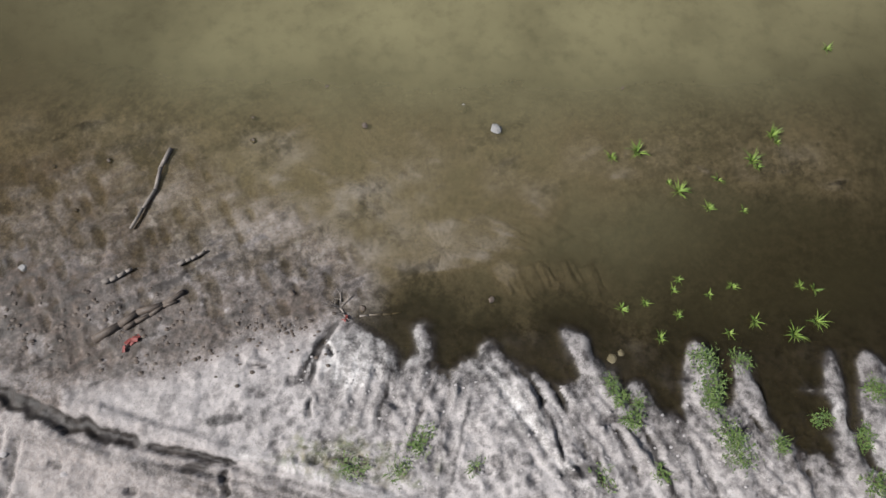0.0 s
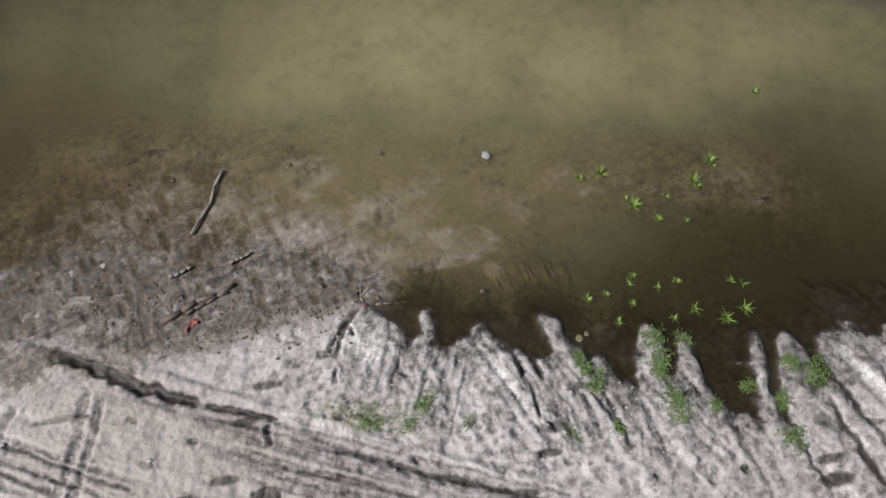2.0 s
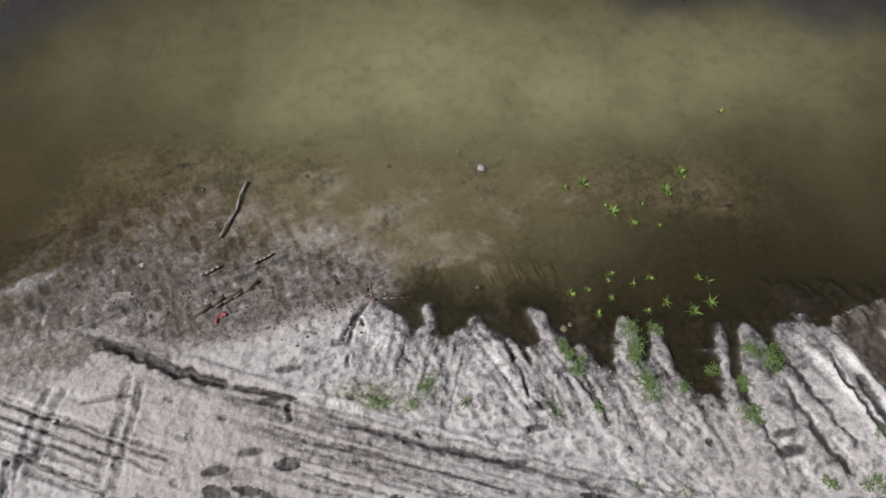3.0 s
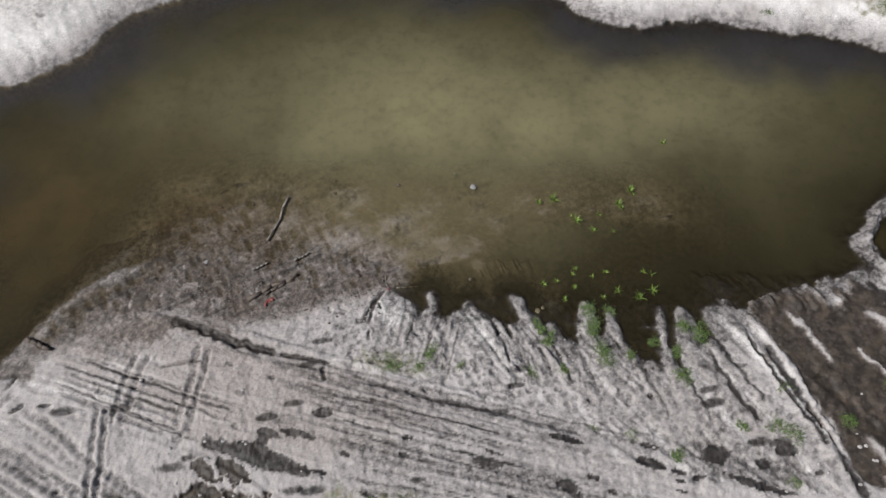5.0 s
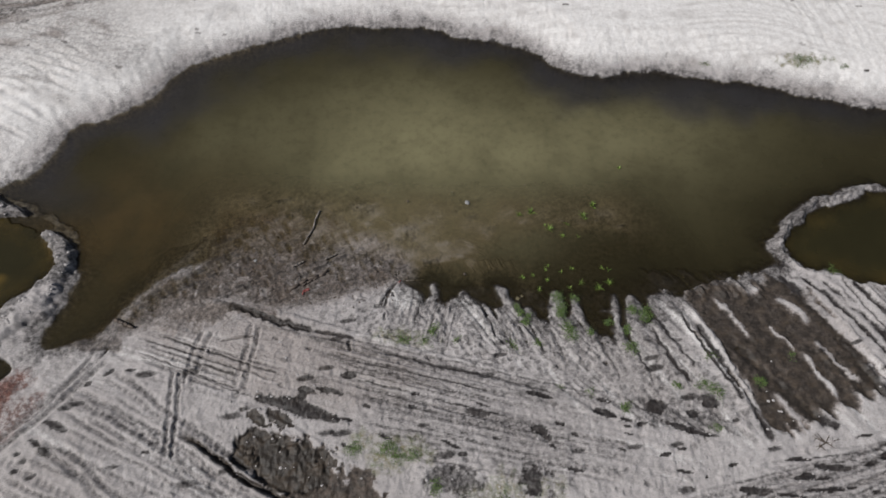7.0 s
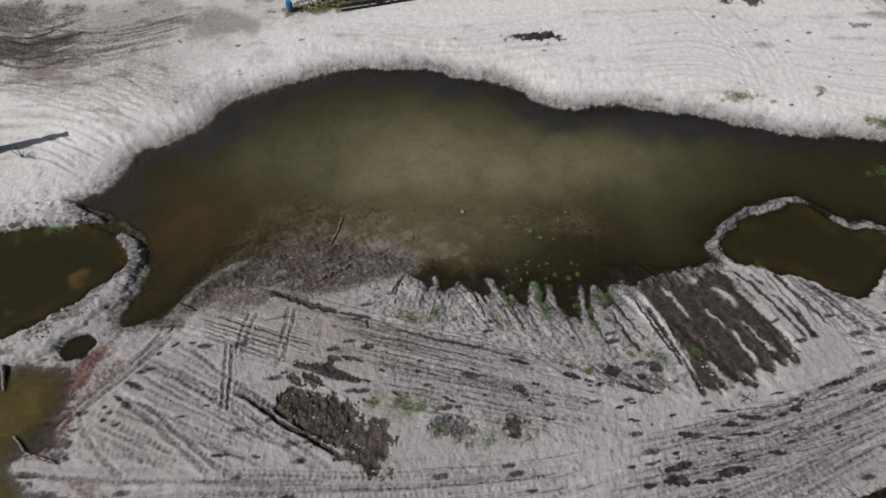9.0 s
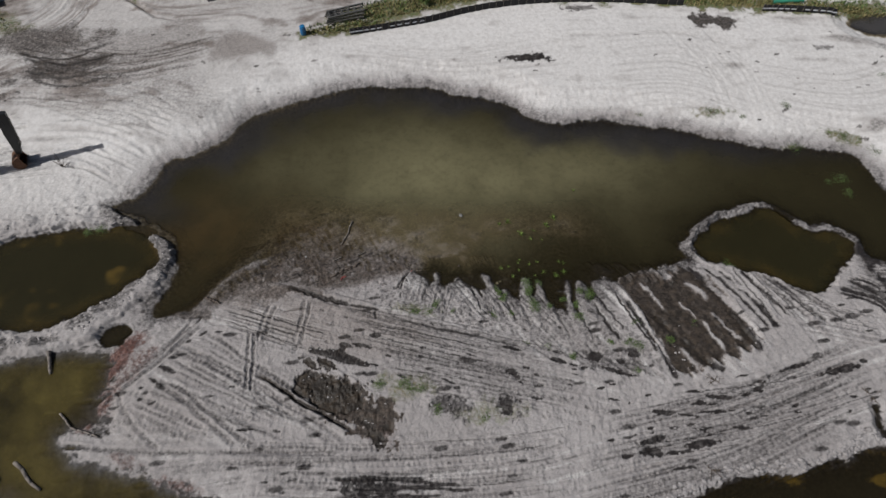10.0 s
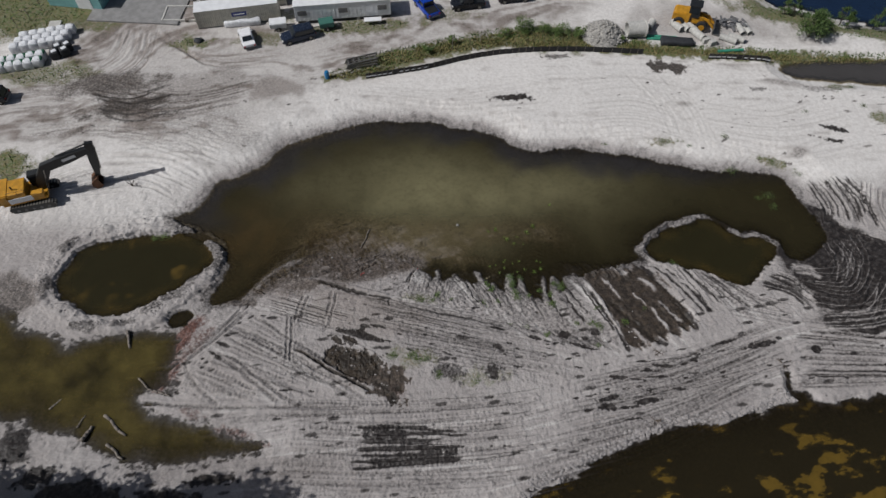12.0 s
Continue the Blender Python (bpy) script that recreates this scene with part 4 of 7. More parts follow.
sweep((-46.25, 9.69), (-41.71, 7.55), (-40.9, 12.72), (-34.99, 8.33), 14, w=0.25, d=0.08, wet=0.16, seed=127)
sweep((15.02, 26.87), (16.08, 16.41), (34.12, 24.75), (30.87, 13.65), 14, w=0.3, d=0.018, wet=0.02, seed=128, bend=0.1, soil=0.12)
sweep((22.95, 29.19), (29.06, 29.22), (28.62, 12.73), (33.75, 11.86), 9, w=0.35, d=0.018, wet=0.02, seed=129, bend=0.06, soil=0.12)
sweep((29.31, 22.56), (29.04, 14.57), (52.12, 23.84), (52.99, 13.86), 16, w=0.3, d=0.018, wet=0.02, seed=130, bend=-0.1, soil=0.12)
sweep((-12.58, 25.74), (-10.77, 21.43), (15.07, 27.44), (14.82, 17.88), 16, w=0.3, d=0.018, wet=0.02, seed=131, bend=-0.06, soil=0.12)
flecks = random.Random(8)
for _ in range(90):
    (x0, y0), (x1, y1) = flecks.choice((((-43.74, 14.69), (-11.13, 26.86)), ((8.09, 14.49), (58.16, 28.36)), ((28.41, 11.83), (56.66, 23.9)), ((-54.07, 16.71), (-27.82, 26.93))))
    r = flecks.uniform(0.06, 0.2)
    blot((flecks.uniform(x0, x1), flecks.uniform(y0, y1)), r * 2.2, r * 0.8, flecks.uniform(-25, 35), wet=flecks.uniform(0.2, 0.7), soil=0.3, ragged=1.0, seed=int(r * 300))
# brown mud, with the shade of the pit bank's west side painted in
blot((-44.28, -5.29), 2.6, 2.2, 0, soil=0.45, wet=0.35, dip=0.1, ragged=0.8, seed=132, soft=0.3)
for at, rx, ry, turn, rust in (((-24.1, -10.55), 0.7, 1.8, -35, 0.4), ((-25.71, -13.31), 0.9, 1.3, 0, 0.6), ((-19.17, -19.56), 1.6, 0.5, -8, 0.5), ((-17.03, -20.5), 1.4, 0.3, -4, 0.6), ((-23.04, -17.76), 1.2, 0.4, -20, 0.3), ((-4.39, -15.64), 0.8, 0.9, 0, 0.25)):
    blot(at, rx, ry, turn, rust=rust, wet=0.2, ragged=1.0, seed=int(rx * 40), soft=0.3)
# black wet-toned patches at the south-west, painted in to deepen the pines' shade
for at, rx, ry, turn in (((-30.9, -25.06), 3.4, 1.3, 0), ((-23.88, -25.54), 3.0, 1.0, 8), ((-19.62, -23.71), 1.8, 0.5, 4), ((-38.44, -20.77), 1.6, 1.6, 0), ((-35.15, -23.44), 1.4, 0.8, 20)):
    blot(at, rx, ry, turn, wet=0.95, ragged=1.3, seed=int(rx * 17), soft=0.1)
# narrow dents that hold water, along the wheel ways
for a, b, n, turn in (((11.04, -16.46), (34.95, -10.03), 26, facing(*[(10.92, -17.55), (33.24, -11.7)])), ((31.25, -14.45), (42.78, -9.49), 12, 4), ((-7.64, -8.55), (12.49, -13.24), 22, facing(*[(-8.55, -5.31), (11.79, -10.52)])), ((-14.99, -20.94), (5.79, -18.62), 14, 4)):
    for _ in range(n):
        r = flecks.uniform(0.12, 0.42)
        blot((flecks.uniform(a[0], b[0]), flecks.uniform(min(a[1], b[1]), max(a[1], b[1]))), r, flecks.uniform(0.06, 0.13), turn + flecks.uniform(-8, 8), wet=1.0, dip=0.05, ragged=0.7, seed=int(r * 300))


def area(outline, soft=1.5):
    return 1 - smooth(shore_distance(GX, GY, rounded(outline), 6.0), -soft, soft)


def reach(outline, more=4.0):
    p = np.array(outline)
    return window(*(p.min(0) - more), *(p.max(0) + more))


# wheel marks run together along the ways that the machines took
for outline, angle, wide, force, wetness in (
        ([(-18.58, -4.69), (-8.68, -4.07), (0.81, -6.81), (12.42, -9.96), (12.27, -14.85), (3.91, -14.83), (-4.6, -12.15), (-10.26, -9.96), (-19.6, -7.69)], FLAT_WAY, 0.34, 1.0, 0.36),
        ([(11.22, -14.85), (19.52, -12.73), (34.63, -8), (47.92, -7.73), (44.41, -15.73), (31.71, -16.38), (20.86, -19.01), (10.46, -23.59), (4.59, -26.46), (3.78, -18.62)], facing(*[(10.92, -17.55), (33.24, -11.7)]), 0.32, 1.0, 0.42),
        ([(-25.12, -15.48), (-16.6, -16.77), (-4.36, -16.17), (5.97, -15.37), (4.59, -26.46), (-18.42, -26.63), (-16.97, -20.97)], facing(*[(-16.55, -20.38), (4.79, -18.62)]), 0.34, 0.9, 0.36),
        ([(-24.43, -12.21), (-19.81, -6.81), (-7.57, -14.84), (-15.57, -16.76), (-25.12, -15.48)], facing(*[(-21.8, -9.98), (-9.59, -15.38)]), 0.36, 0.8, 0.5),
        ([(-1.58, -2.47), (15.33, -2.78), (25.11, -9.99), (16.95, -12.17), (6.37, -9.4), (-0.34, -6.51)], facing(*[(5.63, -3.43), (9.72, -9.4)]), 0.42, 1.3, 0.2),
        ([(24.15, -1.11), (32.14, -4.04), (36.97, -7.71), (25.66, -9.99)], facing(*[(25.09, -2.11), (27.85, -8.28)]), 0.30, 0.9, 0.5),
        ([(36.54, -0.05), (52.42, 1.47), (47.07, -9.51), (36.26, -9.46)], facing(*[(35.86, -7.71), (45.67, -0.7)]), 0.5, 0.10, 0.6),
        ([(-54.94, 17.6), (-28.78, 22.46), (-6.46, 23.45), (23.67, 22.43), (54.21, 15.65), (59.1, 29.44), (9.23, 31.42), (-22, 26.81), (-42.56, 20.48)], facing(*[(-34.56, 16.41), (1.11, 20.28)]), 0.5, 0.5, 0.25),
        ([(-33.41, 20.4), (-13.04, 30.24), (9.5, 36.35), (18.17, 41.57), (-23.21, 36.39), (-37.29, 28.04)], facing(*[(-29.38, 25.73), (9.61, 38.27)]), 0.6, 0.6, 0.25)):
    s = reach(outline)
    x, y = GX[s], GY[s]
    k = 1 - smooth(shore_distance(x, y, rounded(outline), 6.0), -1.5, 1.5)
    g = grain(x, y, angle, 9.0, wide, int(wide * 100)) + 0.25 * rough(x, y, 0.5, 3, 1)
    GROUND[s] += k * force * 0.022 * g
    WET_AND_SHADE[s] = np.maximum(WET_AND_SHADE[s], k * force * wetness * smooth(g + 0.35 * rough(x, y, 5.0, 3, 4), 0.35, 1.5) * (1 - 0.6 * smooth(y, 4, 10)))
    DUST[s] = np.maximum(DUST[s], k * force * 0.45 * smooth(-g, 0.3, 1.3))
    fine = grain(x, y, angle + 4, 4.0, 0.2, 5) + 0.3 * rough(x, y, 2.5, 2, 3)
    GROUND[s] += k * force * 0.010 * fine
    WET_AND_SHADE[s] = np.maximum(WET_AND_SHADE[s], k * force * 0.75 * wetness * smooth(fine, 0.55, 1.4) * (1 - 0.6 * smooth(y, 4, 10)))

# the trodden yard: brown and grey earth drawn out along the turns of the machines
yard = area([(-55.83, 14.83), (-42.21, 16.1), (-26.05, 16.94), (-17.02, 24.66), (-6.6, 29.14), (7.74, 35.16), (17.88, 40.3), (18.62, 48.5), (-49.04, 48.68), (-51.17, 35.42), (-60.06, 26.14)], 3.0)
u, v = GX + 3.0 * rough(GX, GY, 12.0, 2, 1), GY + 3.0 * rough(GX, GY, 12.0, 2, 2)
g = waves(u / 6, v - 0.25 * u, 0.8, 2) + 0.7 * waves(u / 4, v - 0.25 * u, 0.4, 3) + 0.8 * rough(GX, GY, 6.0, 4, 4) + 0.4 * rough(GX, GY, 0.8, 3, 5)
SOIL = np.maximum(SOIL, yard * (0.16 + 0.56 * smooth(g, -0.5, 1.4)))
WET_AND_SHADE = np.maximum(WET_AND_SHADE, yard * 0.4 * smooth(g + 0.6 * rough(GX, GY, 9.0, 3, 3), 0.9, 2.4))
GROUND += yard * 0.03 * g
north_sand = smooth(GY, 9, 14) * (1 - yard)
g = waves(GX / 5 + 2 * waves(GX, GY, 15.0, 1), GY, 0.6, 4) + 0.8 * rough(GX, GY, 4.0, 5, 5, 0.65)
SOIL = np.maximum(SOIL, north_sand * 0.28 * smooth(g, 0.35, 1.8))
WET_AND_SHADE = np.maximum(WET_AND_SHADE, north_sand * 0.25 * smooth(g, 1.1, 2.2))

bank_damp = (1 - smooth(SHORE[0] + 0.6 * rough(GX, GY, 1.0, 4, 3, 0.65), 0.1, 1.5 - 0.3 * smooth(GY, 4, 9))) * (0.55 - 0.22 * smooth(GY, 4, 9))
WET_AND_SHADE = np.maximum(WET_AND_SHADE, np.where(SHORE[0] > -2, bank_damp, 0))
SHORE_SAND = [(-2.8, -2.9), (1, -3.2), (12, -4.5), (18, -11), (8, -9.5), (0, -7), (-5, -5.6), (-8, -4.6)]
s = reach(SHORE_SAND)
x, y = GX[s], GY[s]
g = (1 - smooth(shore_distance(x, y, rounded(SHORE_SAND), 6.0), -0.8, 0.8)) * np.maximum(dents(x, y, 0.36, 38, 1.7, 0.6, 1), 0.8 * dents(x, y, 0.22, 20, 1.4, 0.5, 2))
GROUND[s] -= 0.03 * g
WET_AND_SHADE[s] = np.maximum(WET_AND_SHADE[s], 0.34 * g)
s = window(-30, -28, 48, -4.5)
g = dents(GX[s], GY[s], 0.42, 8, 3.0, 0.07, 3) * (SHORE[0][s] > 0.5)
GROUND[s] -= 0.04 * g
WET_AND_SHADE[s] = np.maximum(WET_AND_SHADE[s], 0.7 * g)
spur_damp = (1 - smooth(SHORE[0] + 0.35 * rough(GX, GY, 0.6, 4, 4, 0.7), 0.15, 1.0)) * (GY < 2) * (SHORE[0] > -0.5)
WET_AND_SHADE = np.maximum(WET_AND_SHADE, 0.5 * spur_damp)
calm = (1 - 0.7 * smooth(GY, 5, 12)) * (1 - 0.6 * area([(-2.82, -2.74), (1.19, -2.41), (12.12, -2.4), (15.23, -4.98), (11.27, -8.6), (-0.32, -8.01), (-3.34, -4.99)], 1.0))
GROUND += np.where(GROUND > 0.02, calm * 0.045 * rough(GX, GY, 0.7, 4, 2, 0.75), 0.03 * rough(GX, GY, 1.2, 4, 2)) * (1 - smooth(np.hypot(GX, GY), 80, 200))
bed = (SHORE[0] < -0.3) & (np.argmin(np.stack(SHORE), 0) == 0)
GROUND = np.where(bed, np.minimum(GROUND, -0.07 + 0.025 * rough(GX, GY, 0.6, 4, 3)), GROUND)
SOUTH, NORTH = (-7.37, -3.39)[1], (-7.91, 3.1)[1]
point = area([(-20.06, -5.79), (-19.48, -4.56), (-18.88, -3.3), (-17.38, -1.87), (-15.17, -0.66), (-14.73, 2.92), (-12.82, 3.2), (-10.39, 3.39), (-8.11, 3.52), (-5.9, 2.34), (-3.9, 1.06), (-2.27, -0.19), (-1.93, -1.4), (-3.45, -2.24), (-5.59, -2.74), (-6.93, -3.23), (-10.35, -3.87), (-13.48, -3.22), (-16.87, -4.44)], 0.7)
fall = np.clip((GY - SOUTH) / (NORTH - SOUTH), -0.3, 1.2)
g = rough(GX, GY, 0.45, 4, 3, 0.7)
streak = grain(GX, GY, facing(*[(-9.69, -3.06), (-6.01, -1.05)]), 7.0, 0.28, 3)
GROUND = GROUND * (1 - 0.95 * point) + 0.95 * point * (0.055 - 0.125 * fall - 0.09 * smooth(-GX + 0.5 * GY, 12, 17) + 0.014 * g + 0.018 * streak )
s = window(-20, -6, -1, 4)
GROUND[s] -= point[s] * 0.04 * dents(GX[s], GY[s], 0.34, facing((-9.69, -3.06), (-6.01, -1.05)) + 90, 2.4, 0.45, 4)
mottle = smooth(rough(GX, GY, 0.9, 5, 2, 0.7), -0.5, 0.9)
WET_AND_SHADE = np.maximum(WET_AND_SHADE * (1 - 0.5 * point), point * (0.38 + 0.14 * mottle + 0.36 * smooth(streak + 0.5 * g, 0.4, 1.3)) * (1 - 0.65 * smooth(fall + 0.06 * g, 0.35, 0.9)))
SOIL = np.maximum(SOIL * (1 - 0.4 * point), point * (0.62 + 0.33 * smooth(rough(GX, GY, 1.0, 4, 4), -0.4, 0.8)) * (1 - 0.35 * smooth(fall, 0.3, 0.6) * smooth(GX, -11, -7)))
DUST = DUST * (1 - point)
SPECK = smooth(rough(GX, GY, 0.5, 3, 1, 0.7), 0.75, 1.0)
WET_AND_SHADE, SOIL = WET_AND_SHADE * (1 - 0.4 * point * SPECK), SOIL * (1 - 0.5 * point * SPECK)
low = np.maximum(smooth(GROUND + 0.04 * rough(GX, GY, 0.5, 4, 5), 0.065, -0.01), 0.36 * smooth(GROUND + 0.08 * rough(GX, GY, 0.8, 4, 3), 0.24, 0.06) * (1 - smooth(GY, 5, 9)) * (SHORE[0] < 4)) * (1 - 0.9 * point) * (1 - 0.85 * smooth(-SHORE[0] - 0.12 * GX, 0.8, 2.6) * (0.8 + 0.2 * rough(GX, GY, 1.1, 5, 1, 0.75)))
DUST = np.maximum(DUST, 0.95 * smooth(GY + 2.0 * rough(GX, GY, 5.0, 4, 2) - 0.10 * np.abs(GX), 1.5, 7.0) * smooth(SHORE[0], 0.3, 2.5))
DUST = np.maximum(DUST, 0.75 * smooth(-GX + 1.5 * rough(GX, GY, 5.0, 3, 2), 26, 32) * smooth(GY, 1, 6)) * (1 - np.clip(SOIL + TURF, 0, 1))
WET_AND_SHADE = np.clip(np.maximum(np.clip(WET_AND_SHADE * 1.3, 0, 1) * (0.97 + 0.06 * rough(GX, GY, 0.35, 3, 1)), 0.95 * low), 0, 1)


def sheet(name, x, y, z, layers, mat, label, category, keep=None):
    """One mesh over the lines x and y, with its layers as named fields."""
    ny, nx = z.shape
    idx = np.arange(nx * ny).reshape(ny, nx)
    quads = np.stack([idx[:-1, :-1], idx[:-1, 1:], idx[1:, 1:], idx[1:, :-1]], -1).reshape(-1, 4)
    verts = np.stack(np.broadcast_arrays(x[None, :], y[:, None], z), -1).reshape(-1, 3)
    fields = {k: v.reshape(-1) for k, v in layers.items()}
    if keep is not None:
        k = keep.reshape(-1)
        quads = quads[k[quads].any(1)]
        used = np.unique(quads)
        back = np.zeros(nx * ny, int)
        back[used] = np.arange(len(used))
        quads, verts, fields = back[quads], verts[used], {n: v[used] for n, v in fields.items()}
    me = bpy.data.meshes.new(name)
    me.vertices.add(len(verts))
    me.vertices.foreach_set("co", verts.astype(np.float32).ravel())
    me.loops.add(quads.size)
    me.loops.foreach_set("vertex_index", quads.astype(np.int32).ravel())
    me.polygons.add(len(quads))
    me.polygons.foreach_set("loop_start", np.arange(0, quads.size, 4, dtype=np.int32))
    me.polygons.foreach_set("use_smooth", np.ones(len(quads), bool))
    me.update(calc_edges=True)
    for n, v in fields.items():
        me.attributes.new(n, "FLOAT", "POINT").data.foreach_set("value", v.astype(np.float32))
    me.materials.append(mat)
    return tagged(new(name, me), label, category, kind="structure")


# the bed of the shallow south side: weed and mud in drifts, pale sand between
bedded = smooth(-SHORE[0], 0.5, 1.6) * (1 - smooth(np.hypot((GX + 0.5) / 12.5, (GY - 1.5) / 5.5), 0.65, 1.1)) * (SHORE[0] < 0)
g = rough(GX, GY, 2.6, 6, 1, 0.66) + 0.5 * grain(GX, GY, 32, 7.0, 0.4, 2)
WET_AND_SHADE = WET_AND_SHADE * (1 - bedded) + bedded * np.clip(0.12 + 0.42 * smooth(g, 0.0, 1.3) + 0.3 * smooth(GX, 4, 8), 0, 1)
SOIL = np.maximum(SOIL, 0.12 * bedded)


sheet("ground", XS, YS, GROUND, {"wet": WET_AND_SHADE, "soil": SOIL, "rust": RUST, "turf": TURF, "dust": DUST}, SAND, "pale grey-white sand churned by tyre tracks, dark where wet and where shade is painted in", "ground")


def height(x, y):
    """The finished ground's height at a place."""
    i, j = int(np.searchsorted(XS, x)), int(np.searchsorted(YS, y))
    i, j = min(max(i, 1), len(XS) - 1), min(max(j, 1), len(YS) - 1)
    u, v = (x - XS[i - 1]) / (XS[i] - XS[i - 1]), (y - YS[j - 1]) / (YS[j] - YS[j - 1])
    g = GROUND[j - 1:j + 1, i - 1:i + 1]
    return float((g[0, 0] * (1 - u) + g[0, 1] * u) * (1 - v) + (g[1, 0] * (1 - u) + g[1, 1] * u) * v)


def cloud(at, rx, ry, turn=0.0):
    c, n = math.cos(radians(turn)), math.sin(radians(turn))
    return lambda x, y: np.exp(-(((x - at[0]) * c + (y - at[1]) * n) / rx) ** 2 - (((y - at[1]) * c - (x - at[0]) * n) / ry) ** 2)


PEAT = cloud((-18.84, 1.53), 8.0, 4.5, 15)


def water(name, which, silt, reach, mat, label, level=0.0, thick=1.0):
    """A water sheet over one body: murkier with depth, cloudy where silt says so."""
    d = SHORE[which]
    nearest = np.argmin(np.stack(SHORE), 0)
    keep = (d < 6.0) & (GROUND < level + 0.05) & (nearest == which)
    j, i = np.where(keep)
    s = slice(max(j.min() - 1, 0), j.max() + 2), slice(max(i.min() - 1, 0), i.max() + 2)
    deep = np.clip(level - GROUND[s], 0, 5)
    murk = np.clip((1 - np.exp(-deep / reach)) * thick, 0, 0.97)
    cloud = silt(GX[s], GY[s])
    if which == 0:
        cloud = cloud * (0.3 + 0.7 * smooth(-d[s], 0.3, 3.0))
    peat = np.zeros_like(cloud)
    if which == 0:
        peat = np.clip(1.1 * PEAT(GX[s], GY[s]) * (0.75 + 0.5 * rough(GX[s], GY[s], 3.0, 4, 4)), 0, 1)
    if which == 1:
        peat = 0.55 * PEAT(GX[s] - 9, GY[s])
    if which in (1, 2):
        cloud = cloud + 0.22 * smooth(d[s], -1.8, -0.1) * (0.6 + 0.6 * rough(GX[s], GY[s], 1.5, 3, 2))
    # north-shore grey: sky reflection over black mud, kept as a colour layer
    slate = np.zeros_like(cloud)
    if which == 0:
        slate = 0.85 * smooth(d[s] + 1.2 * rough(GX[s], GY[s], 4.0, 4, 3), -4.5, -0.5) * smooth(GY[s] - 0.12 * GX[s], 4, 9)
    return sheet(name, XS[s[1]], YS[s[0]], np.full(deep.shape, level), {"slate": slate, "murk": murk, "silt": np.clip(cloud, 0, 1), "peat": peat}, mat, label, "water", keep[s])


def pond_silt(x, y):
    w = 1.5 * rough(x, y, 8.0, 3, 1)
    x, y = x + w, y + 0.6 * w
    f = 0.68 * cloud((-3.45, 8.63), 11, 6.0)(x, y) + 0.52 * cloud((11.0, 9.0), 9, 4.0)(x, y) + 0.5 * cloud((0.89, 2.36), 8, 4)(x, y) + 0.17 * cloud((4.31, 7.39), 20, 8)(x, y) - 0.2 * cloud((9.03, 0.58), 6, 3.5)(x, y)
    return f * (0.92 + 0.12 * rough(x, y, 4.0, 4, 2))


water("water_pond", 0, pond_silt, 0.30, POND_WATER, "murky olive-brown pond water, cloudy with silt in the middle")
water("water_pit_west", 1, lambda x, y: 0.8 * smooth(rough(x, y, 3, 3, 1), 0.5, 1.2), 0.2, PIT_WATER, "dark brown still water in an embanked pit")
water("water_pit_east", 2, lambda x, y: 0 * x, 0.2, PIT_WATER, "dark olive still water in a dug pit")
water("water_shallows", 3, lambda x, y: 0.62 + 0.55 * rough(x, y, 4, 5, 1, 0.65), 0.35, SHALLOW_WATER, "shallow yellow-green water over mud")
water("water_channel", 4, lambda x, y: smooth(rough(x - 1.2 * y, 1.6 * y + 0.5 * x, 3.0, 5, 3, 0.65), 0.3, 0.85), 0.3, TEA_WATER, "tea-brown channel water with ochre algae patches")
water("water_pool", 5, lambda x, y: 0 * x, 0.2, TEA_WATER, "small dark puddle beside the pit bank")
water("water_ditch", 6, lambda x, y: 0 * x, 0.2, DITCH_WATER, "grey-brown ditch water below the grass bank", level=0.25)
water("water_lake", 7, lambda x, y: 0 * x, 0.2, LAKE_WATER, "blue lake water beyond the site", level=0.0)


# ---- makers ----
def box(bm, centre, size, turn=0.0, bevel=0.0, taper=1.0):
    made = bmesh.ops.create_cube(bm, size=1.0)["verts"]
    for v in made:
        k = taper if v.co.z > 0 else 1.0
        v.co = Vector((v.co.x * size[0] * k, v.co.y * size[1] * k, v.co.z * size[2]))
    if bevel:
        edges = list({e for v in made for e in v.link_edges})
        made = [v for v in bmesh.ops.bevel(bm, geom=edges, offset=bevel, segments=2, affect="EDGES", profile=0.5)["verts"]] + [v for v in made if v.is_valid]
    m = pose(*centre, 0, 0, turn)
    for v in set(made):
        v.co = m @ v.co
    return bm


def rod(bm, a, b, r0, r1=None, sides=8, caps=True):
    a, b = Vector(a), Vector(b)
    r1 = r0 if r1 is None else r1
    made = bmesh.ops.create_cone(bm, cap_ends=caps, segments=sides, radius1=r0, radius2=r1, depth=(b - a).length)["verts"]
    m = Matrix.Translation((a + b) / 2) @ (b - a).to_track_quat("Z", "Y").to_matrix().to_4x4()
    for v in made:
        v.co = m @ v.co
    return bm


def slab(bm, outline, y0, y1, bevel=0.0):
    """A plate: an outline in x and z, from y0 to y1."""
    front = [bm.verts.new((x, y0, z)) for x, z in outline]
    back = [bm.verts.new((x, y1, z)) for x, z in outline]
    n = len(outline)
    faces = [bm.faces.new(front[::-1]), bm.faces.new(back)]
    for i in range(n):
        faces.append(bm.faces.new((front[i], front[(i + 1) % n], back[(i + 1) % n], back[i])))
    bmesh.ops.recalc_face_normals(bm, faces=faces)
    if bevel:
        bmesh.ops.bevel(bm, geom=[e for e in {e for f in faces[:2] for e in f.edges}], offset=bevel, segments=2, affect="EDGES")
    return bm


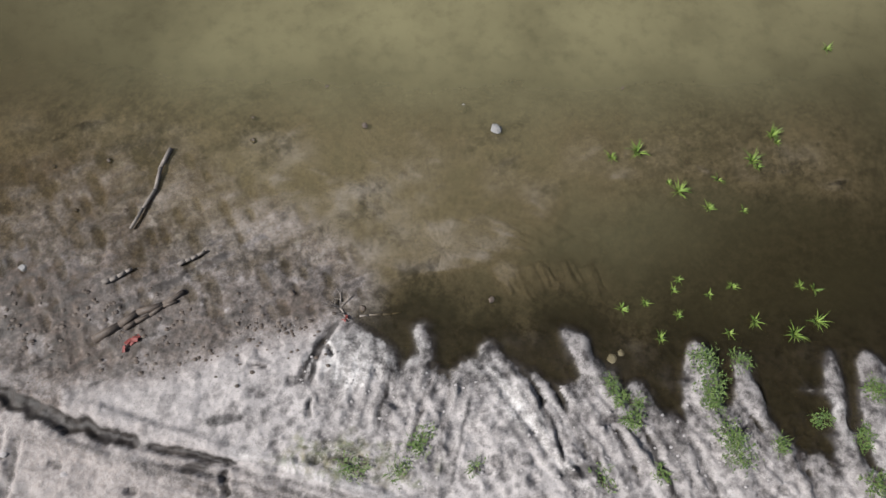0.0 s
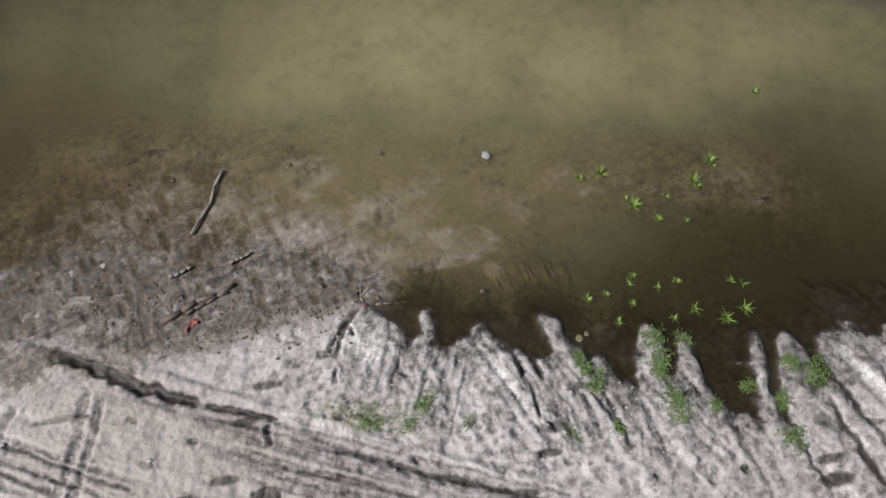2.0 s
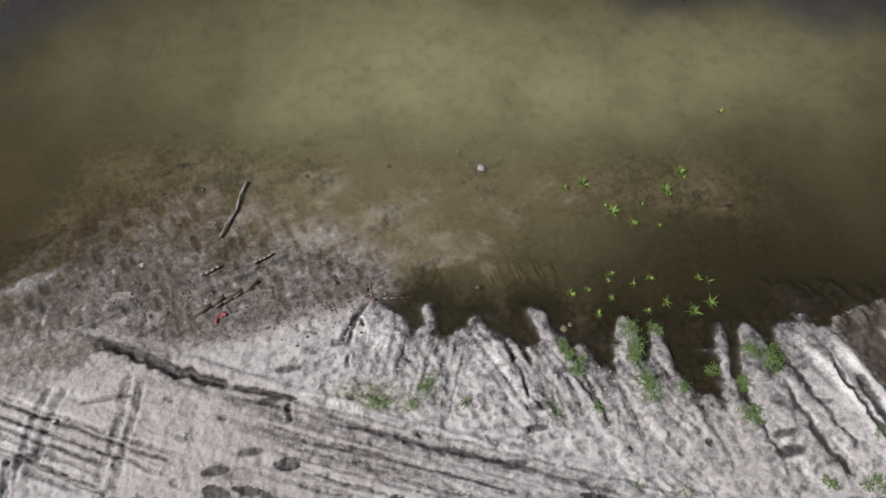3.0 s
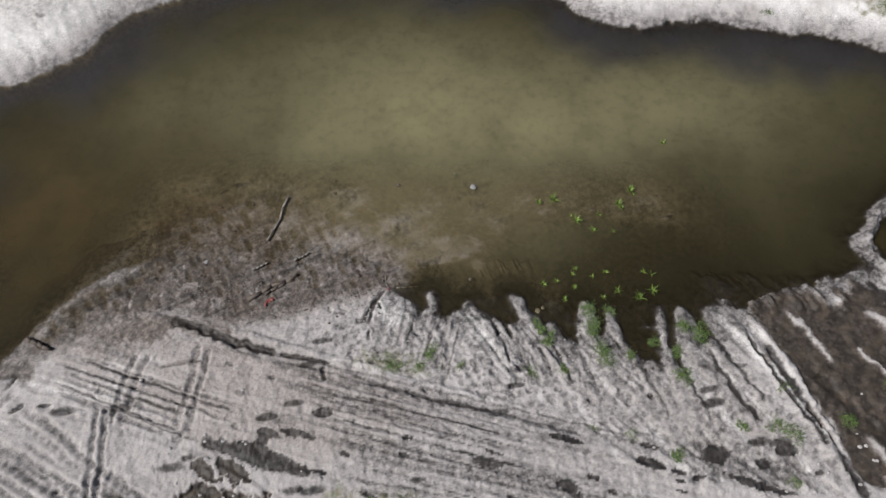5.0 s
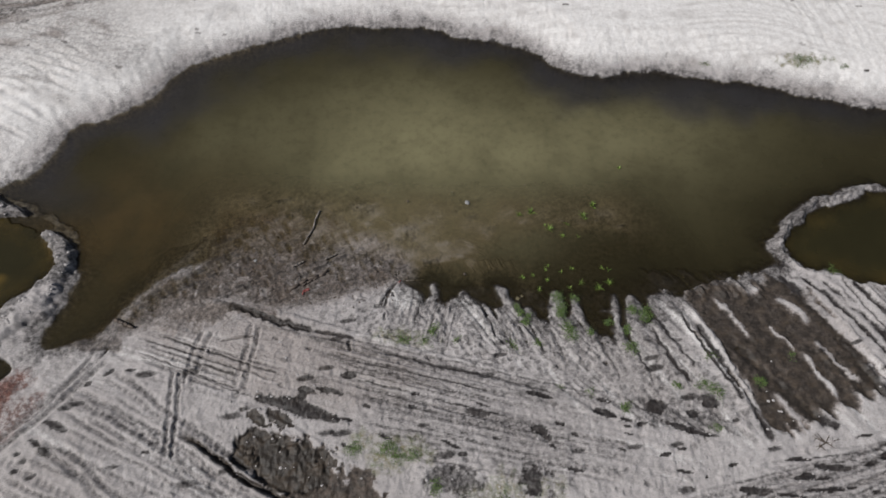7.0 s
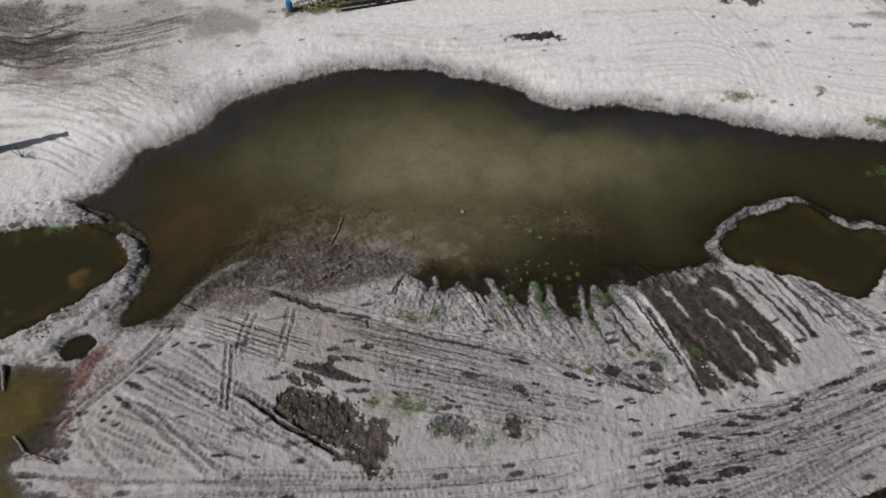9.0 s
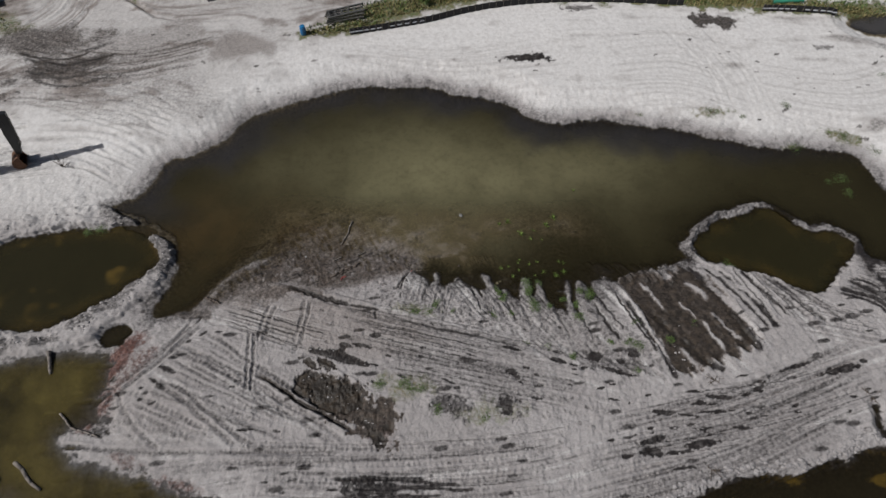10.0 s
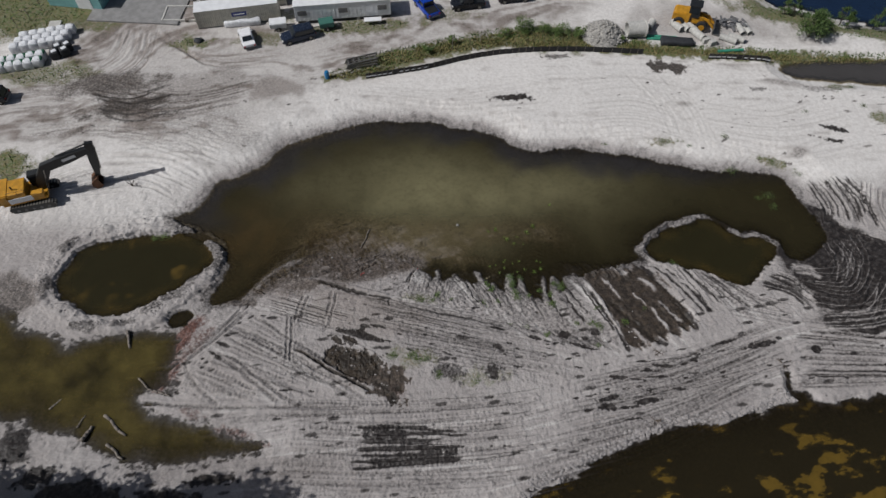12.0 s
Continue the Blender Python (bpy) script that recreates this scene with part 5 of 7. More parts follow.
def part(name, bm, mat, parent=None, label="", shade=False):
    me = bpy.data.meshes.new(name)
    if shade:
        for f in bm.faces:
            f.smooth = True
    bm.to_mesh(me)
    bm.free()
    me.materials.append(mat)
    ob = new(name, me)
    if parent is not None:
        ob.parent = parent
    if label:
        tagged(ob, label)
    return ob


def thing(name, at, turn, label, category, group="", sink=0.0, z=None):
    ob = new(name)
    ob.matrix_world = pose(at[0], at[1], (height(at[0], at[1]) if z is None else z) - sink, 0, 0, turn)
    return tagged(ob, label, category, group)


def stand(ob, at, label, category, group="", turn=0.0, sink=0.02, z=None):
    ob.matrix_world = pose(at[0], at[1], (height(at[0], at[1]) if z is None else z) - sink, 0, 0, turn)
    return tagged(ob, label, category, group)


YELLOW = surface("machine_yellow", (0.55, 0.27, 0.02), 0.45, 0, 0.3, 2.0)
BLACK = surface("black_paint", (0.018, 0.019, 0.02), 0.45, 0, 0.3, 3.0)
RUBBER = surface("rubber", (0.022, 0.022, 0.023), 0.85, 0, 0.3, 4.0)
STEEL = surface("worn_steel", (0.28, 0.27, 0.25), 0.45, 0.7, 0.35, 5.0)
GREY = surface("grey_plastic", (0.16, 0.16, 0.165), 0.6, 0, 0.25, 3.0)
WHITE = surface("white_paint", (0.74, 0.75, 0.76), 0.5, 0, 0.12, 1.2)
WHITE_CLOTH = surface("woven_white", (0.70, 0.71, 0.73), 0.85, 0, 0.2, 3.0, 0.4)
GREEN_CLOTH = surface("woven_green", (0.035, 0.16, 0.085), 0.8, 0, 0.3, 3.0, 0.4)
DARK_CLOTH = surface("dark_cloth", (0.03, 0.033, 0.038), 0.8, 0, 0.35, 3.0, 0.4)
BEIGE = surface("container_beige", (0.52, 0.50, 0.43), 0.6, 0, 0.2, 1.5)
BLUE = surface("blue_plastic", (0.012, 0.16, 0.36), 0.4, 0, 0.25, 3.0)
SIGN_BLUE = surface("sign_blue", (0.03, 0.05, 0.22), 0.5, 0, 0.2, 3.0)
CAR_WHITE = surface("car_white", (0.78, 0.78, 0.79), 0.25, 0, 0.06, 2.0, 0.02)
CAR_DARK = surface("car_slate", (0.025, 0.035, 0.06), 0.22, 0.3, 0.15, 2.0, 0.02)
CAR_BLUE = surface("car_blue", (0.01, 0.06, 0.42), 0.22, 0.2, 0.15, 2.0, 0.02)
CAR_BLACK = surface("car_black", (0.015, 0.017, 0.022), 0.25, 0.2, 0.15, 2.0, 0.02)
GLASS = surface("tinted_glass", (0.02, 0.025, 0.03), 0.08, 0, 0.1, 2.0, 0.0)
LAMP = surface("lamp_lens", (0.75, 0.73, 0.68), 0.15, 0, 0.1, 6.0, 0.0)
TAIL = surface("tail_lens", (0.35, 0.015, 0.012), 0.2, 0, 0.1, 6.0, 0.0)
CONCRETE = surface("concrete", (0.50, 0.49, 0.46), 0.85, 0, 0.25, 2.5, 0.4)
WOOD = surface("weathered_wood", (0.22, 0.19, 0.165), 0.85, 0, 0.4, 4.0, 0.5)
BARK = surface("wet_bark", (0.10, 0.075, 0.058), 0.7, 0, 0.4, 5.0, 0.6)
FABRIC = surface("silt_fabric", (0.014, 0.014, 0.015), 0.75, 0, 0.35, 2.0, 0.4)
RED = surface("faded_red", (0.20, 0.035, 0.028), 0.7, 0, 0.35, 6.0, 0.3)
TEAL = surface("teal_paint", (0.20, 0.42, 0.42), 0.6, 0, 0.2, 1.0)
STONE = surface("pale_stone", (0.22, 0.215, 0.21), 0.85, 0, 0.25, 5.0, 0.5)
RUBBLE = surface("rubble_grey", (0.36, 0.345, 0.32), 0.9, 0, 0.35, 4.0, 0.5)
PIPE_GREEN = surface("pipe_green", (0.05, 0.30, 0.20), 0.5, 0, 0.3, 3.0)


def leaf_material(name, a, b):
    m, tree, p = material(name)
    info = tree.nodes.new("ShaderNodeNewGeometry")
    tree.links.new(blend(tree, info.outputs["Random Per Island"], a, b), p.inputs["Base Color"])
    p.inputs["Roughness"].default_value = 0.6
    p.inputs["Specular IOR Level"].default_value = 0.3
    return m


BLADE = leaf_material("blade", (0.07, 0.13, 0.022), (0.17, 0.23, 0.048))
WEED = leaf_material("weed_leaf", (0.045, 0.085, 0.02), (0.12, 0.165, 0.048))
STRAW = leaf_material("straw", (0.15, 0.13, 0.05), (0.28, 0.24, 0.11))
CROWN = leaf_material("crown_leaf", (0.03, 0.06, 0.015), (0.08, 0.12, 0.035))


def blade(bm, root, lean, length, width):
    """A bent leaf blade of three pieces."""
    side = Vector((-lean.y, lean.x, 0))
    side = side.normalized() * width if side.length > 1e-6 else Vector((width, 0, 0))
    pts = []
    for i in range(4):
        t = i / 3
        c = root + lean * (length * t * t) * 0.9 + Vector((0, 0, 1)) * length * (t - 0.45 * t * t * lean.length)
        pts.append((c - side * (1 - t) ** 0.7, c + side * (1 - t) ** 0.7))
    vs = [(bm.verts.new(a), bm.verts.new(b)) for a, b in pts[:3]]
    tip = bm.verts.new(pts[3][0])
    for (a, b), (c, d) in zip(vs, vs[1:]):
        bm.faces.new((a, b, d, c))
    bm.faces.new((vs[2][0], vs[2][1], tip))


def tuft_mesh(rnd, blades, spread, tall):
    bm = bmesh.new()
    for _ in range(blades):
        a, r = rnd.uniform(0, 2 * math.pi), spread * rnd.random() ** 0.7
        root = Vector((math.cos(a) * r * 0.4, math.sin(a) * r * 0.4, 0))
        b = a + rnd.uniform(-0.6, 0.6)
        blade(bm, root, Vector((math.cos(b), math.sin(b), 0)) * rnd.uniform(0.4, 1.1), tall * rnd.uniform(0.6, 1.15), 0.022 * rnd.uniform(0.7, 1.4))
    return bm


def weed_mesh(rnd, leaves, spread, tall):
    """A low leafy plant: many small leaves round short stems."""
    bm = bmesh.new()
    stems = [(rnd.uniform(0, 6.28), spread * rnd.random() ** 0.6) for _ in range(max(4, leaves // 9))]
    for _ in range(leaves):
        a, r = rnd.choice(stems)
        top = tall * rnd.uniform(0.15, 1.0) * (1.1 - 0.6 * r / spread)
        c = Vector((math.cos(a) * r, math.sin(a) * r, top)) + Vector((rnd.gauss(0, 0.13), rnd.gauss(0, 0.13), 0)) * spread * 2
        d = Vector((rnd.gauss(0, 1), rnd.gauss(0, 1), rnd.uniform(-0.2, 0.5))).normalized()
        n = d.cross(Vector((0, 0, 1))).normalized()
        L, w = (rnd.uniform(0.04, 0.10), rnd.uniform(0.014, 0.03)) if rnd.random() < 0.45 else (rnd.uniform(0.10, 0.22), rnd.uniform(0.007, 0.013))
        q = [c, c + d * L * 0.5 + n * w, c + d * L, c + d * L * 0.5 - n * w]
        bm.faces.new([bm.verts.new(v) for v in q])
    return bm


# ---- plants of the pond and the sand ----
rnd = random.Random(5)
for i, (x, y) in enumerate([(5.78, 2.98), (6.86, 1.72), (9.85, 3.53), (9.14, 2.7), (8.69, 1.16), (5.0, 2.8), (5.61, -1.59), (5.92, -2.57), (7.41, -1.35), (8.07, -1.12), (9.96, -1.12), (10.35, -1.19), (10.27, -2.11), (9.6, -2.45), (6.59, -0.91), (6.4, -1.23), (4.94, -1.76), (7.82, -2.42), (6.48, -1.95), (8.57, -2.1), (8.06, 2.1), (7.69, 1.2), (12.0, 6.5), (6.6, 2.0), (9.3, 2.5), (9.98, 3.3)]):
    big = 1.25 if i in (0, 2, 3, 12, 13, 1) else rnd.uniform(0.55, 0.9)
    t = part("grass_tuft", tuft_mesh(rnd, int(22 * big), 0.16 * big, 0.34 * big), BLADE)
    stand(t, (x, y), "bright green tuft of water grass standing in the pond", "grass", "tufts in the pond", rnd.uniform(0, 360), 0.0, max(height(x, y), -0.04))
for (x, y), size, lush in (((6.96, -3.15), 0.7, 1.4), ((7.13, -3.8), 0.8, 1.5), ((7.0, -4.3), 0.6, 1.0), ((7.94, -3.2), 0.6, 0.9), ((7.38, -5.1), 0.8, 1.2), ((7.6, -5.6), 0.8, 1.0), ((4.45, -3.75), 0.45, 1.1), ((4.6, -4.2), 0.45, 1.1), ((4.95, -4.66), 0.6, 1.3), ((5.2, -4.3), 0.4, 0.9), ((5.55, -6.05), 0.4, 1.2), ((8.75, -5.37), 0.45, 1.1), ((9.94, -4.74), 0.5, 1.1), ((10.97, -5.16), 0.6, 1.5), ((4.1, -6.26), 0.8, 0.5), ((-0.57, -5.2), 0.7, 1.2),
                         ((-2.3, -5.85), 0.8, 0.9), ((-1.14, -5.95), 0.7, 0.6), ((11.42, -3.94), 0.6, 1.3), ((12.26, -4.25), 1.0, 1.6), ((10.95, -6.3), 0.8, 0.6), ((0.8, -5.9), 0.5, 0.4), ((-4.86, -12.13), 0.9, 1.1), ((-2.95, -12.15), 0.9, 1.3), ((-2.4, -12.5), 0.7, 1.0), ((-1.59, -12.45), 0.7, 0.9), ((-0.45, -14.06), 0.8, 1.1), ((3.19, -14.66), 0.6, 0.8), ((10.21, -9.83), 0.6, 1.2), ((14.8, -8.6), 0.8, 0.9), ((15.4, -9.0), 0.9, 0.9),
                         ((15.09, -11.0), 0.6, 0.7), ((18.16, -8.35), 0.6, 1.4), ((13.33, -8.63), 0.5, 1.0), ((11.07, -6.37), 0.8, 0.6), ((8.33, -9.15), 0.8, 0.5), ((6.68, -8.7), 0.8, 0.4), ((20.5, -6.9), 0.7, 0.3), ((15.5, -6.8), 0.6, 0.4),
                         ((-30.3, 2.21), 1.2, 1.3), ((-31.44, 1.92), 0.8, 1.0), ((26.52, 15.69), 1.2, 0.8), ((33.91, 16.31), 1.0, 0.7), ((37.13, 7.84), 1.4, 0.8), ((37.29, 6.22), 1.1, 0.8), ((35.93, 7.51), 0.7, 0.7), ((33.87, 11.59), 1.3, 0.8), ((38.97, 12.8), 1.2, 0.7), ((41.33, 11.04), 1.2, 0.6), ((24.4, -1.32), 1.0, 0.6),
                         ((19.51, 15.66), 0.7, 0.5), ((29.49, 15.04), 0.6, 0.5), ((50.42, 24.91), 1.4, 0.7), ((52.61, 25.37), 1.2, 0.7), ((52.76, 21.73), 1.0, 0.6), ((45.02, 20.6), 0.8, 0.5)):
    t = new("weed")
    tagged(part("leaves", weed_mesh(rnd, int(240 * size * lush), 0.48 * size, 0.30 * size * min(lush, 1.2)), WEED, t), kind="stuff")
    bm = bmesh.new()
    for _ in range(5):
        a = rnd.uniform(0, 6.28)
        rod(bm, (0, 0, -0.03), (math.cos(a) * 0.3 * size, math.sin(a) * 0.3 * size, 0.2 * size), 0.012, 0.005, 5)
    part("stems", bm, BARK, t)
    stand(t, (x, y), "low leafy green weed on the sand" if lush > 0.7 else "sparse green seedlings on the sand", "weed", "weeds", rnd.uniform(0, 360), 0.0, max(height(x, y), -0.02))


# ---- driftwood, stones and scraps ----
def limb(bm, a, b, r0, r1, rnd, bends=4, sides=7):
    a, b = Vector(a), Vector(b)
    prev, pr = a, r0
    for i in range(1, bends + 1):
        t = i / bends
        c = a.lerp(b, t) + Vector((rnd.uniform(-1, 1), rnd.uniform(-1, 1), rnd.uniform(-0.4, 0.4))) * (b - a).length * 0.035
        r = r0 + (r1 - r0) * t
        rod(bm, prev, c, pr, r, sides)
        prev, pr = c, r


def timber(name, a, b, r, label, category, mat, lift=0.0):
    bm = bmesh.new()
    mid = ((a[0] + b[0]) / 2, (a[1] + b[1]) / 2)
    za, zb = height(*a), height(*b)
    zm = height(*mid)
    limb(bm, (a[0] - mid[0], a[1] - mid[1], za - zm + r * 0.5), (b[0] - mid[0], b[1] - mid[1], zb - zm + r * 0.5), r, r * 0.65, rnd)
    return stand(part(name, bm, mat, shade=True), mid, label, category, z=zm + lift, sink=0)


timber("log", (-8.1, 3.1), (-8.85, 0.55), 0.065, "half-sunk pale log lying in the shallow water", "log", WOOD, 0.06)
timber("log", (-9.5, -2.6), (-7.2, -1.2), 0.12, "dark wet log lying on the muddy point", "log", BARK)
timber("branch", (-8.7, -2.3), (-7.4, -1.5), 0.07, "dark thin branch beside a log on the mud", "branch", BARK)
timber("plank", (-9.47, -1.02), (-8.73, -0.63), 0.07, "pale weathered plank in wet mud", "plank", WOOD, 0.05)
timber("plank", (-7.43, -0.5), (-6.72, -0.12), 0.06, "pale weathered plank in wet mud", "plank", WOOD, 0.05)
timber("stick", (-30.97, -17.87), (-28.53, -19.81), 0.16, "bleached stick lying in the shallows", "stick", WOOD, 0.12)
timber("stick", (-32.23, -20.31), (-31.68, -18.92), 0.2, "bleached stump of wood at the water's edge", "stick", WOOD, 0.12)
timber("stick", (-29.97, -20.56), (-28.14, -21.91), 0.14, "bleached stick on the bank", "stick", WOOD, 0.08)
timber("stick", (-36.19, -17.34), (-35.39, -16.26), 0.10, "bleached stick lying in the shallows", "stick", WOOD, 0.12)
timber("stick", (-33.07, -19.04), (-32.69, -17.87), 0.08, "bleached stick lying in the shallows", "stick", WOOD, 0.12)
timber("stick", (-31.11, -9.4), (-30.52, -11.24), 0.16, "pale stick leaning on the pit bank", "stick", WOOD, 0.1)
timber("stick", (-2.3, -1.95), (-1.1, -1.85), 0.03, "thin pale twig at the water's edge", "stick", WOOD, 0.05)
timber("stick", (-19.7, -4.57), (-18.46, -5.05), 0.12, "dark root at the corner of the bank", "stick", BARK, 0.05)
timber("stick", (-28.77, -14.3), (-27.6, -15.4), 0.10, "bleached root curving out of the shallows", "stick", WOOD, 0.1)
timber("stick", (-27.6, -15.4), (-25.4, -15.99), 0.08, "bleached root lying along the bank", "stick", WOOD, 0.08)


def brush(name, at, reach, tall, n, label, mat, category="branch"):
    bm = bmesh.new()
    for _ in range(n):
        a = rnd.uniform(0, 6.28)
        e = Vector((math.cos(a) * reach * rnd.uniform(0.4, 1), math.sin(a) * reach * rnd.uniform(0.4, 1), tall * rnd.uniform(0.2, 1)))
        limb(bm, (0, 0, 0), e, 0.035, 0.01, rnd, 3, 5)
        for _ in range(2):
            m = e * rnd.uniform(0.4, 0.8)
            limb(bm, m, m + Vector((rnd.uniform(-1, 1), rnd.uniform(-1, 1), rnd.uniform(0, 0.8))) * reach * 0.35, 0.018, 0.006, rnd, 2, 4)
    return stand(part(name, bm, mat), at, label, category)


brush("dead_branch", (-2.85, -1.7), 0.55, 0.3, 6, "bleached tangle of branches at the water's edge", WOOD)
brush("dead_sapling", (-35.62, 8.92), 0.8, 1.6, 7, "bare dead sapling standing on the sand", BARK, "sapling")
brush("dead_branch", (32.65, -13.09), 1.1, 0.5, 8, "dead twigs at the head of a gully", BARK)
brush("dead_branch", (19.18, -18.44), 1.0, 0.5, 7, "dead twigs on the channel bank", BARK)
brush("dead_branch", (20.9, -11.8), 0.9, 0.15, 8, "reddish dead twigs on the sand", BARK)


def boulder(bm, r, rnd, flat=0.6):
    made = bmesh.ops.create_icosphere(bm, subdivisions=2, radius=r)["verts"]
    k = rnd.uniform(0, 50)
    for v in made:
        n = noise.noise(v.co * (1.4 / r) + Vector((k, k, k)))
        v.co = Vector((v.co.x, v.co.y, v.co.z * flat)) * (1 + 0.35 * n)
    return made


def rock(at, r, label, mat, z=None):
    bm = bmesh.new()
    boulder(bm, r, rnd)
    return stand(part("stone", bm, mat), at, label, "stone", turn=rnd.uniform(0, 360), sink=r * 0.1, z=z)


rock((1.6, 3.75), 0.18, "pale stone breaking the water beside dark weed", STONE, 0.0)
rock((0.6, 4.5), 0.16, "greyish stone just under the water", STONE, -0.08)
rock((4.6, -3.1), 0.14, "tan stone on a sand spur", CONCRETE)
rock((4.85, -2.95), 0.10, "tan stone on a sand spur", CONCRETE)
rock((-11.85, -0.56), 0.14, "pale stone in the mud", STONE)
rock((-2.36, 3.86), 0.10, "dark stone in the shallow water", BARK, -0.02)
for x, y in [(-5.75, 4.13), (-3.56, 5.19), (5.51, 5.13), (-5.69, 3.38), (-2.23, -1.73), (1.35, -1.48), (-10.64, 1.16), (-11.52, 2.54), (-9.92, 2.72), (-9.2, 1.15)]:
    rock((x, y), rnd.uniform(0.06, 0.12), "small dark clod in the shallow water", BARK, -0.03)


def scrap(at, label, mat, w, h):
    ob = thing("scrap", at, rnd.uniform(0, 90), label, "scrap")
    for k in range(5):
        bm = bmesh.new()
        box(bm, (0, 0, 0), (w * rnd.uniform(0.2, 0.55), h * rnd.uniform(0.2, 0.55), 0.025), 0, 0.006)
        bmesh.ops.subdivide_edges(bm, edges=bm.edges[:], cuts=1)
        for v in bm.verts:
            v.co.z += 0.06 * noise.noise(v.co * 6 + Vector((k, 0, 0)))
        part("piece", bm, mat, ob).matrix_local = pose(rnd.uniform(-w, w) * 0.5, rnd.uniform(-h, h) * 0.5, 0.03 + 0.012 * k, 0, 0, rnd.uniform(0, 180))
    return ob


scrap((-8.5, -2.75), "crumpled faded red scrap lying on the mud", RED, 0.55, 0.3)
scrap((-2.66, -2.05), "small red scrap caught in branches", RED, 0.25, 0.14)


# ---- the excavator ----
def track_frame(bm, L, r, y0, y1):
    out = []
    for i in range(9):
        a = math.pi / 2 + math.pi * i / 8
        out.append((-L / 2 + r * math.cos(a), r + r * math.sin(a)))
    for i in range(9):
        a = -math.pi / 2 + math.pi * i / 8
        out.append((L / 2 + r * math.cos(a), r + r * math.sin(a)))
    slab(bm, out, y0, y1)


def bar(name, a, b, w0, w1, thick, mat, parent, y=0.0, label=""):
    """A tapering beam in the plane of the boom."""
    a, b = Vector((a[0], 0, a[1])), Vector((b[0], 0, b[1]))
    n = Vector((a.z - b.z, 0, b.x - a.x)).normalized()
    bm = bmesh.new()
    m = a.lerp(b, 0.5)
    wm = max(w0, w1) * 1.12
    out = [a + n * w0 / 2, m + n * wm / 2, b + n * w1 / 2, b - n * w1 / 2, m - n * wm / 2, a - n * w0 / 2]
    slab(bm, [(p.x, p.z) for p in out], y - thick / 2, y + thick / 2, 0.04)
    return part(name, bm, mat, parent, label)


def excavator(at, turn, swing):
    ex = thing("excavator", at, turn, "large yellow tracked excavator with black boom parked on sand", "excavator")
    for side in (-1, 1):
        bm = bmesh.new()
        track_frame(bm, 3.9, 0.46, side * 1.45 - 0.3, side * 1.45 + 0.3)
        tr = part("track", bm, BLACK, ex, "dusty black crawler track")
        for i in range(34):
            bm = bmesh.new()
            s = i / 34 * (2 * 3.9 + 2 * math.pi * 0.46)
            if s < 3.9:
                x, z, a = -1.95 + s, 0.92, 0
            elif s < 3.9 + math.pi * 0.46:
                b = (s - 3.9) / 0.46
                x, z, a = 1.95 + 0.46 * math.sin(b), 0.46 + 0.46 * math.cos(b), math.degrees(b)
            elif s < 7.8 + math.pi * 0.46:
                x, z, a = 1.95 - (s - 3.9 - math.pi * 0.46), 0.0, 180
            else:
                b = (s - 7.8 - math.pi * 0.46) / 0.46
                x, z, a = -1.95 - 0.46 * math.sin(b), 0.46 - 0.46 * math.cos(b), 180 + math.degrees(b)
            box(bm, (0, 0, 0), (0.17, 0.66, 0.06))
            shoe = part("track_shoe", bm, STEEL, tr)
            shoe.matrix_local = pose(x, side * 1.45, z + 0.0, 0, a, 0)
        for k in range(5):
            bm = bmesh.new()
            rod(bm, (-1.6 + 0.8 * k, side * 1.14, 0.32), (-1.6 + 0.8 * k, side * 1.78, 0.32), 0.17, sides=12)
            part("roller", bm, GREY, tr)
    bm = bmesh.new()
    box(bm, (0, 0, 0.75), (2.2, 2.4, 0.5), 0, 0.08)
    rod(bm, (0, 0, 0.9), (0, 0, 1.15), 0.75, sides=20)
    part("undercarriage", bm, BLACK, ex)
    top = part("deck", box(bmesh.new(), (-0.5, 0, 1.3), (4.6, 2.9, 0.32), 0, 0.06), YELLOW, ex, "yellow revolving deck")
    top.matrix_local = pose(0, 0, 0, 0, 0, swing)
    bm = bmesh.new()
    slab(bm, [(-3.2, 1.4), (-3.2, 2.5), (-2.9, 2.7), (-1.9, 2.7), (-1.9, 1.4)], -1.45, 1.45, 0.12)
    part("counterweight", bm, YELLOW, top, "yellow rounded counterweight")
    part("engine_hood", box(bmesh.new(), (-1.0, -0.2, 2.05), (1.8, 2.4, 1.2), 0, 0.1), YELLOW, top)
    part("side_panel", box(bmesh.new(), (-0.8, -1.47, 1.75), (2.4, 0.06, 0.7), 0, 0.02), WHITE, top, "white side panel")
    part("step_box", box(bmesh.new(), (0.9, -1.1, 1.75), (1.3, 0.7, 0.7), 0, 0.05), YELLOW, top)
    bm = bmesh.new()
    slab(bm, [(0.25, 1.46), (0.25, 2.95), (0.4, 3.1), (1.5, 3.1), (1.85, 2.5), (1.85, 1.46)], 0.45, 1.4, 0.05)
    cab = part("cab", bm, BLACK, top, "black cab with large windows")
    part("windscreen", slab(bmesh.new(), [(1.56, 3.0), (1.88, 2.45), (1.88, 1.9), (1.9, 1.9), (1.9, 2.45), (1.58, 3.02)], 0.55, 1.3), GLASS, cab)
    part("side_window", box(bmesh.new(), (1.0, 0.43, 2.5), (1.1, 0.03, 0.8), 0, 0.01), GLASS, cab)
    part("exhaust", rod(bmesh.new(), (-1.3, -0.6, 2.6), (-1.3, -0.6, 3.15), 0.08, sides=10), BLACK, top)
    for y in (-1.35, 1.35):
        rail = bmesh.new()
        rod(rail, (-1.8, y, 3.0), (0.1, y, 3.0), 0.025, sides=6)
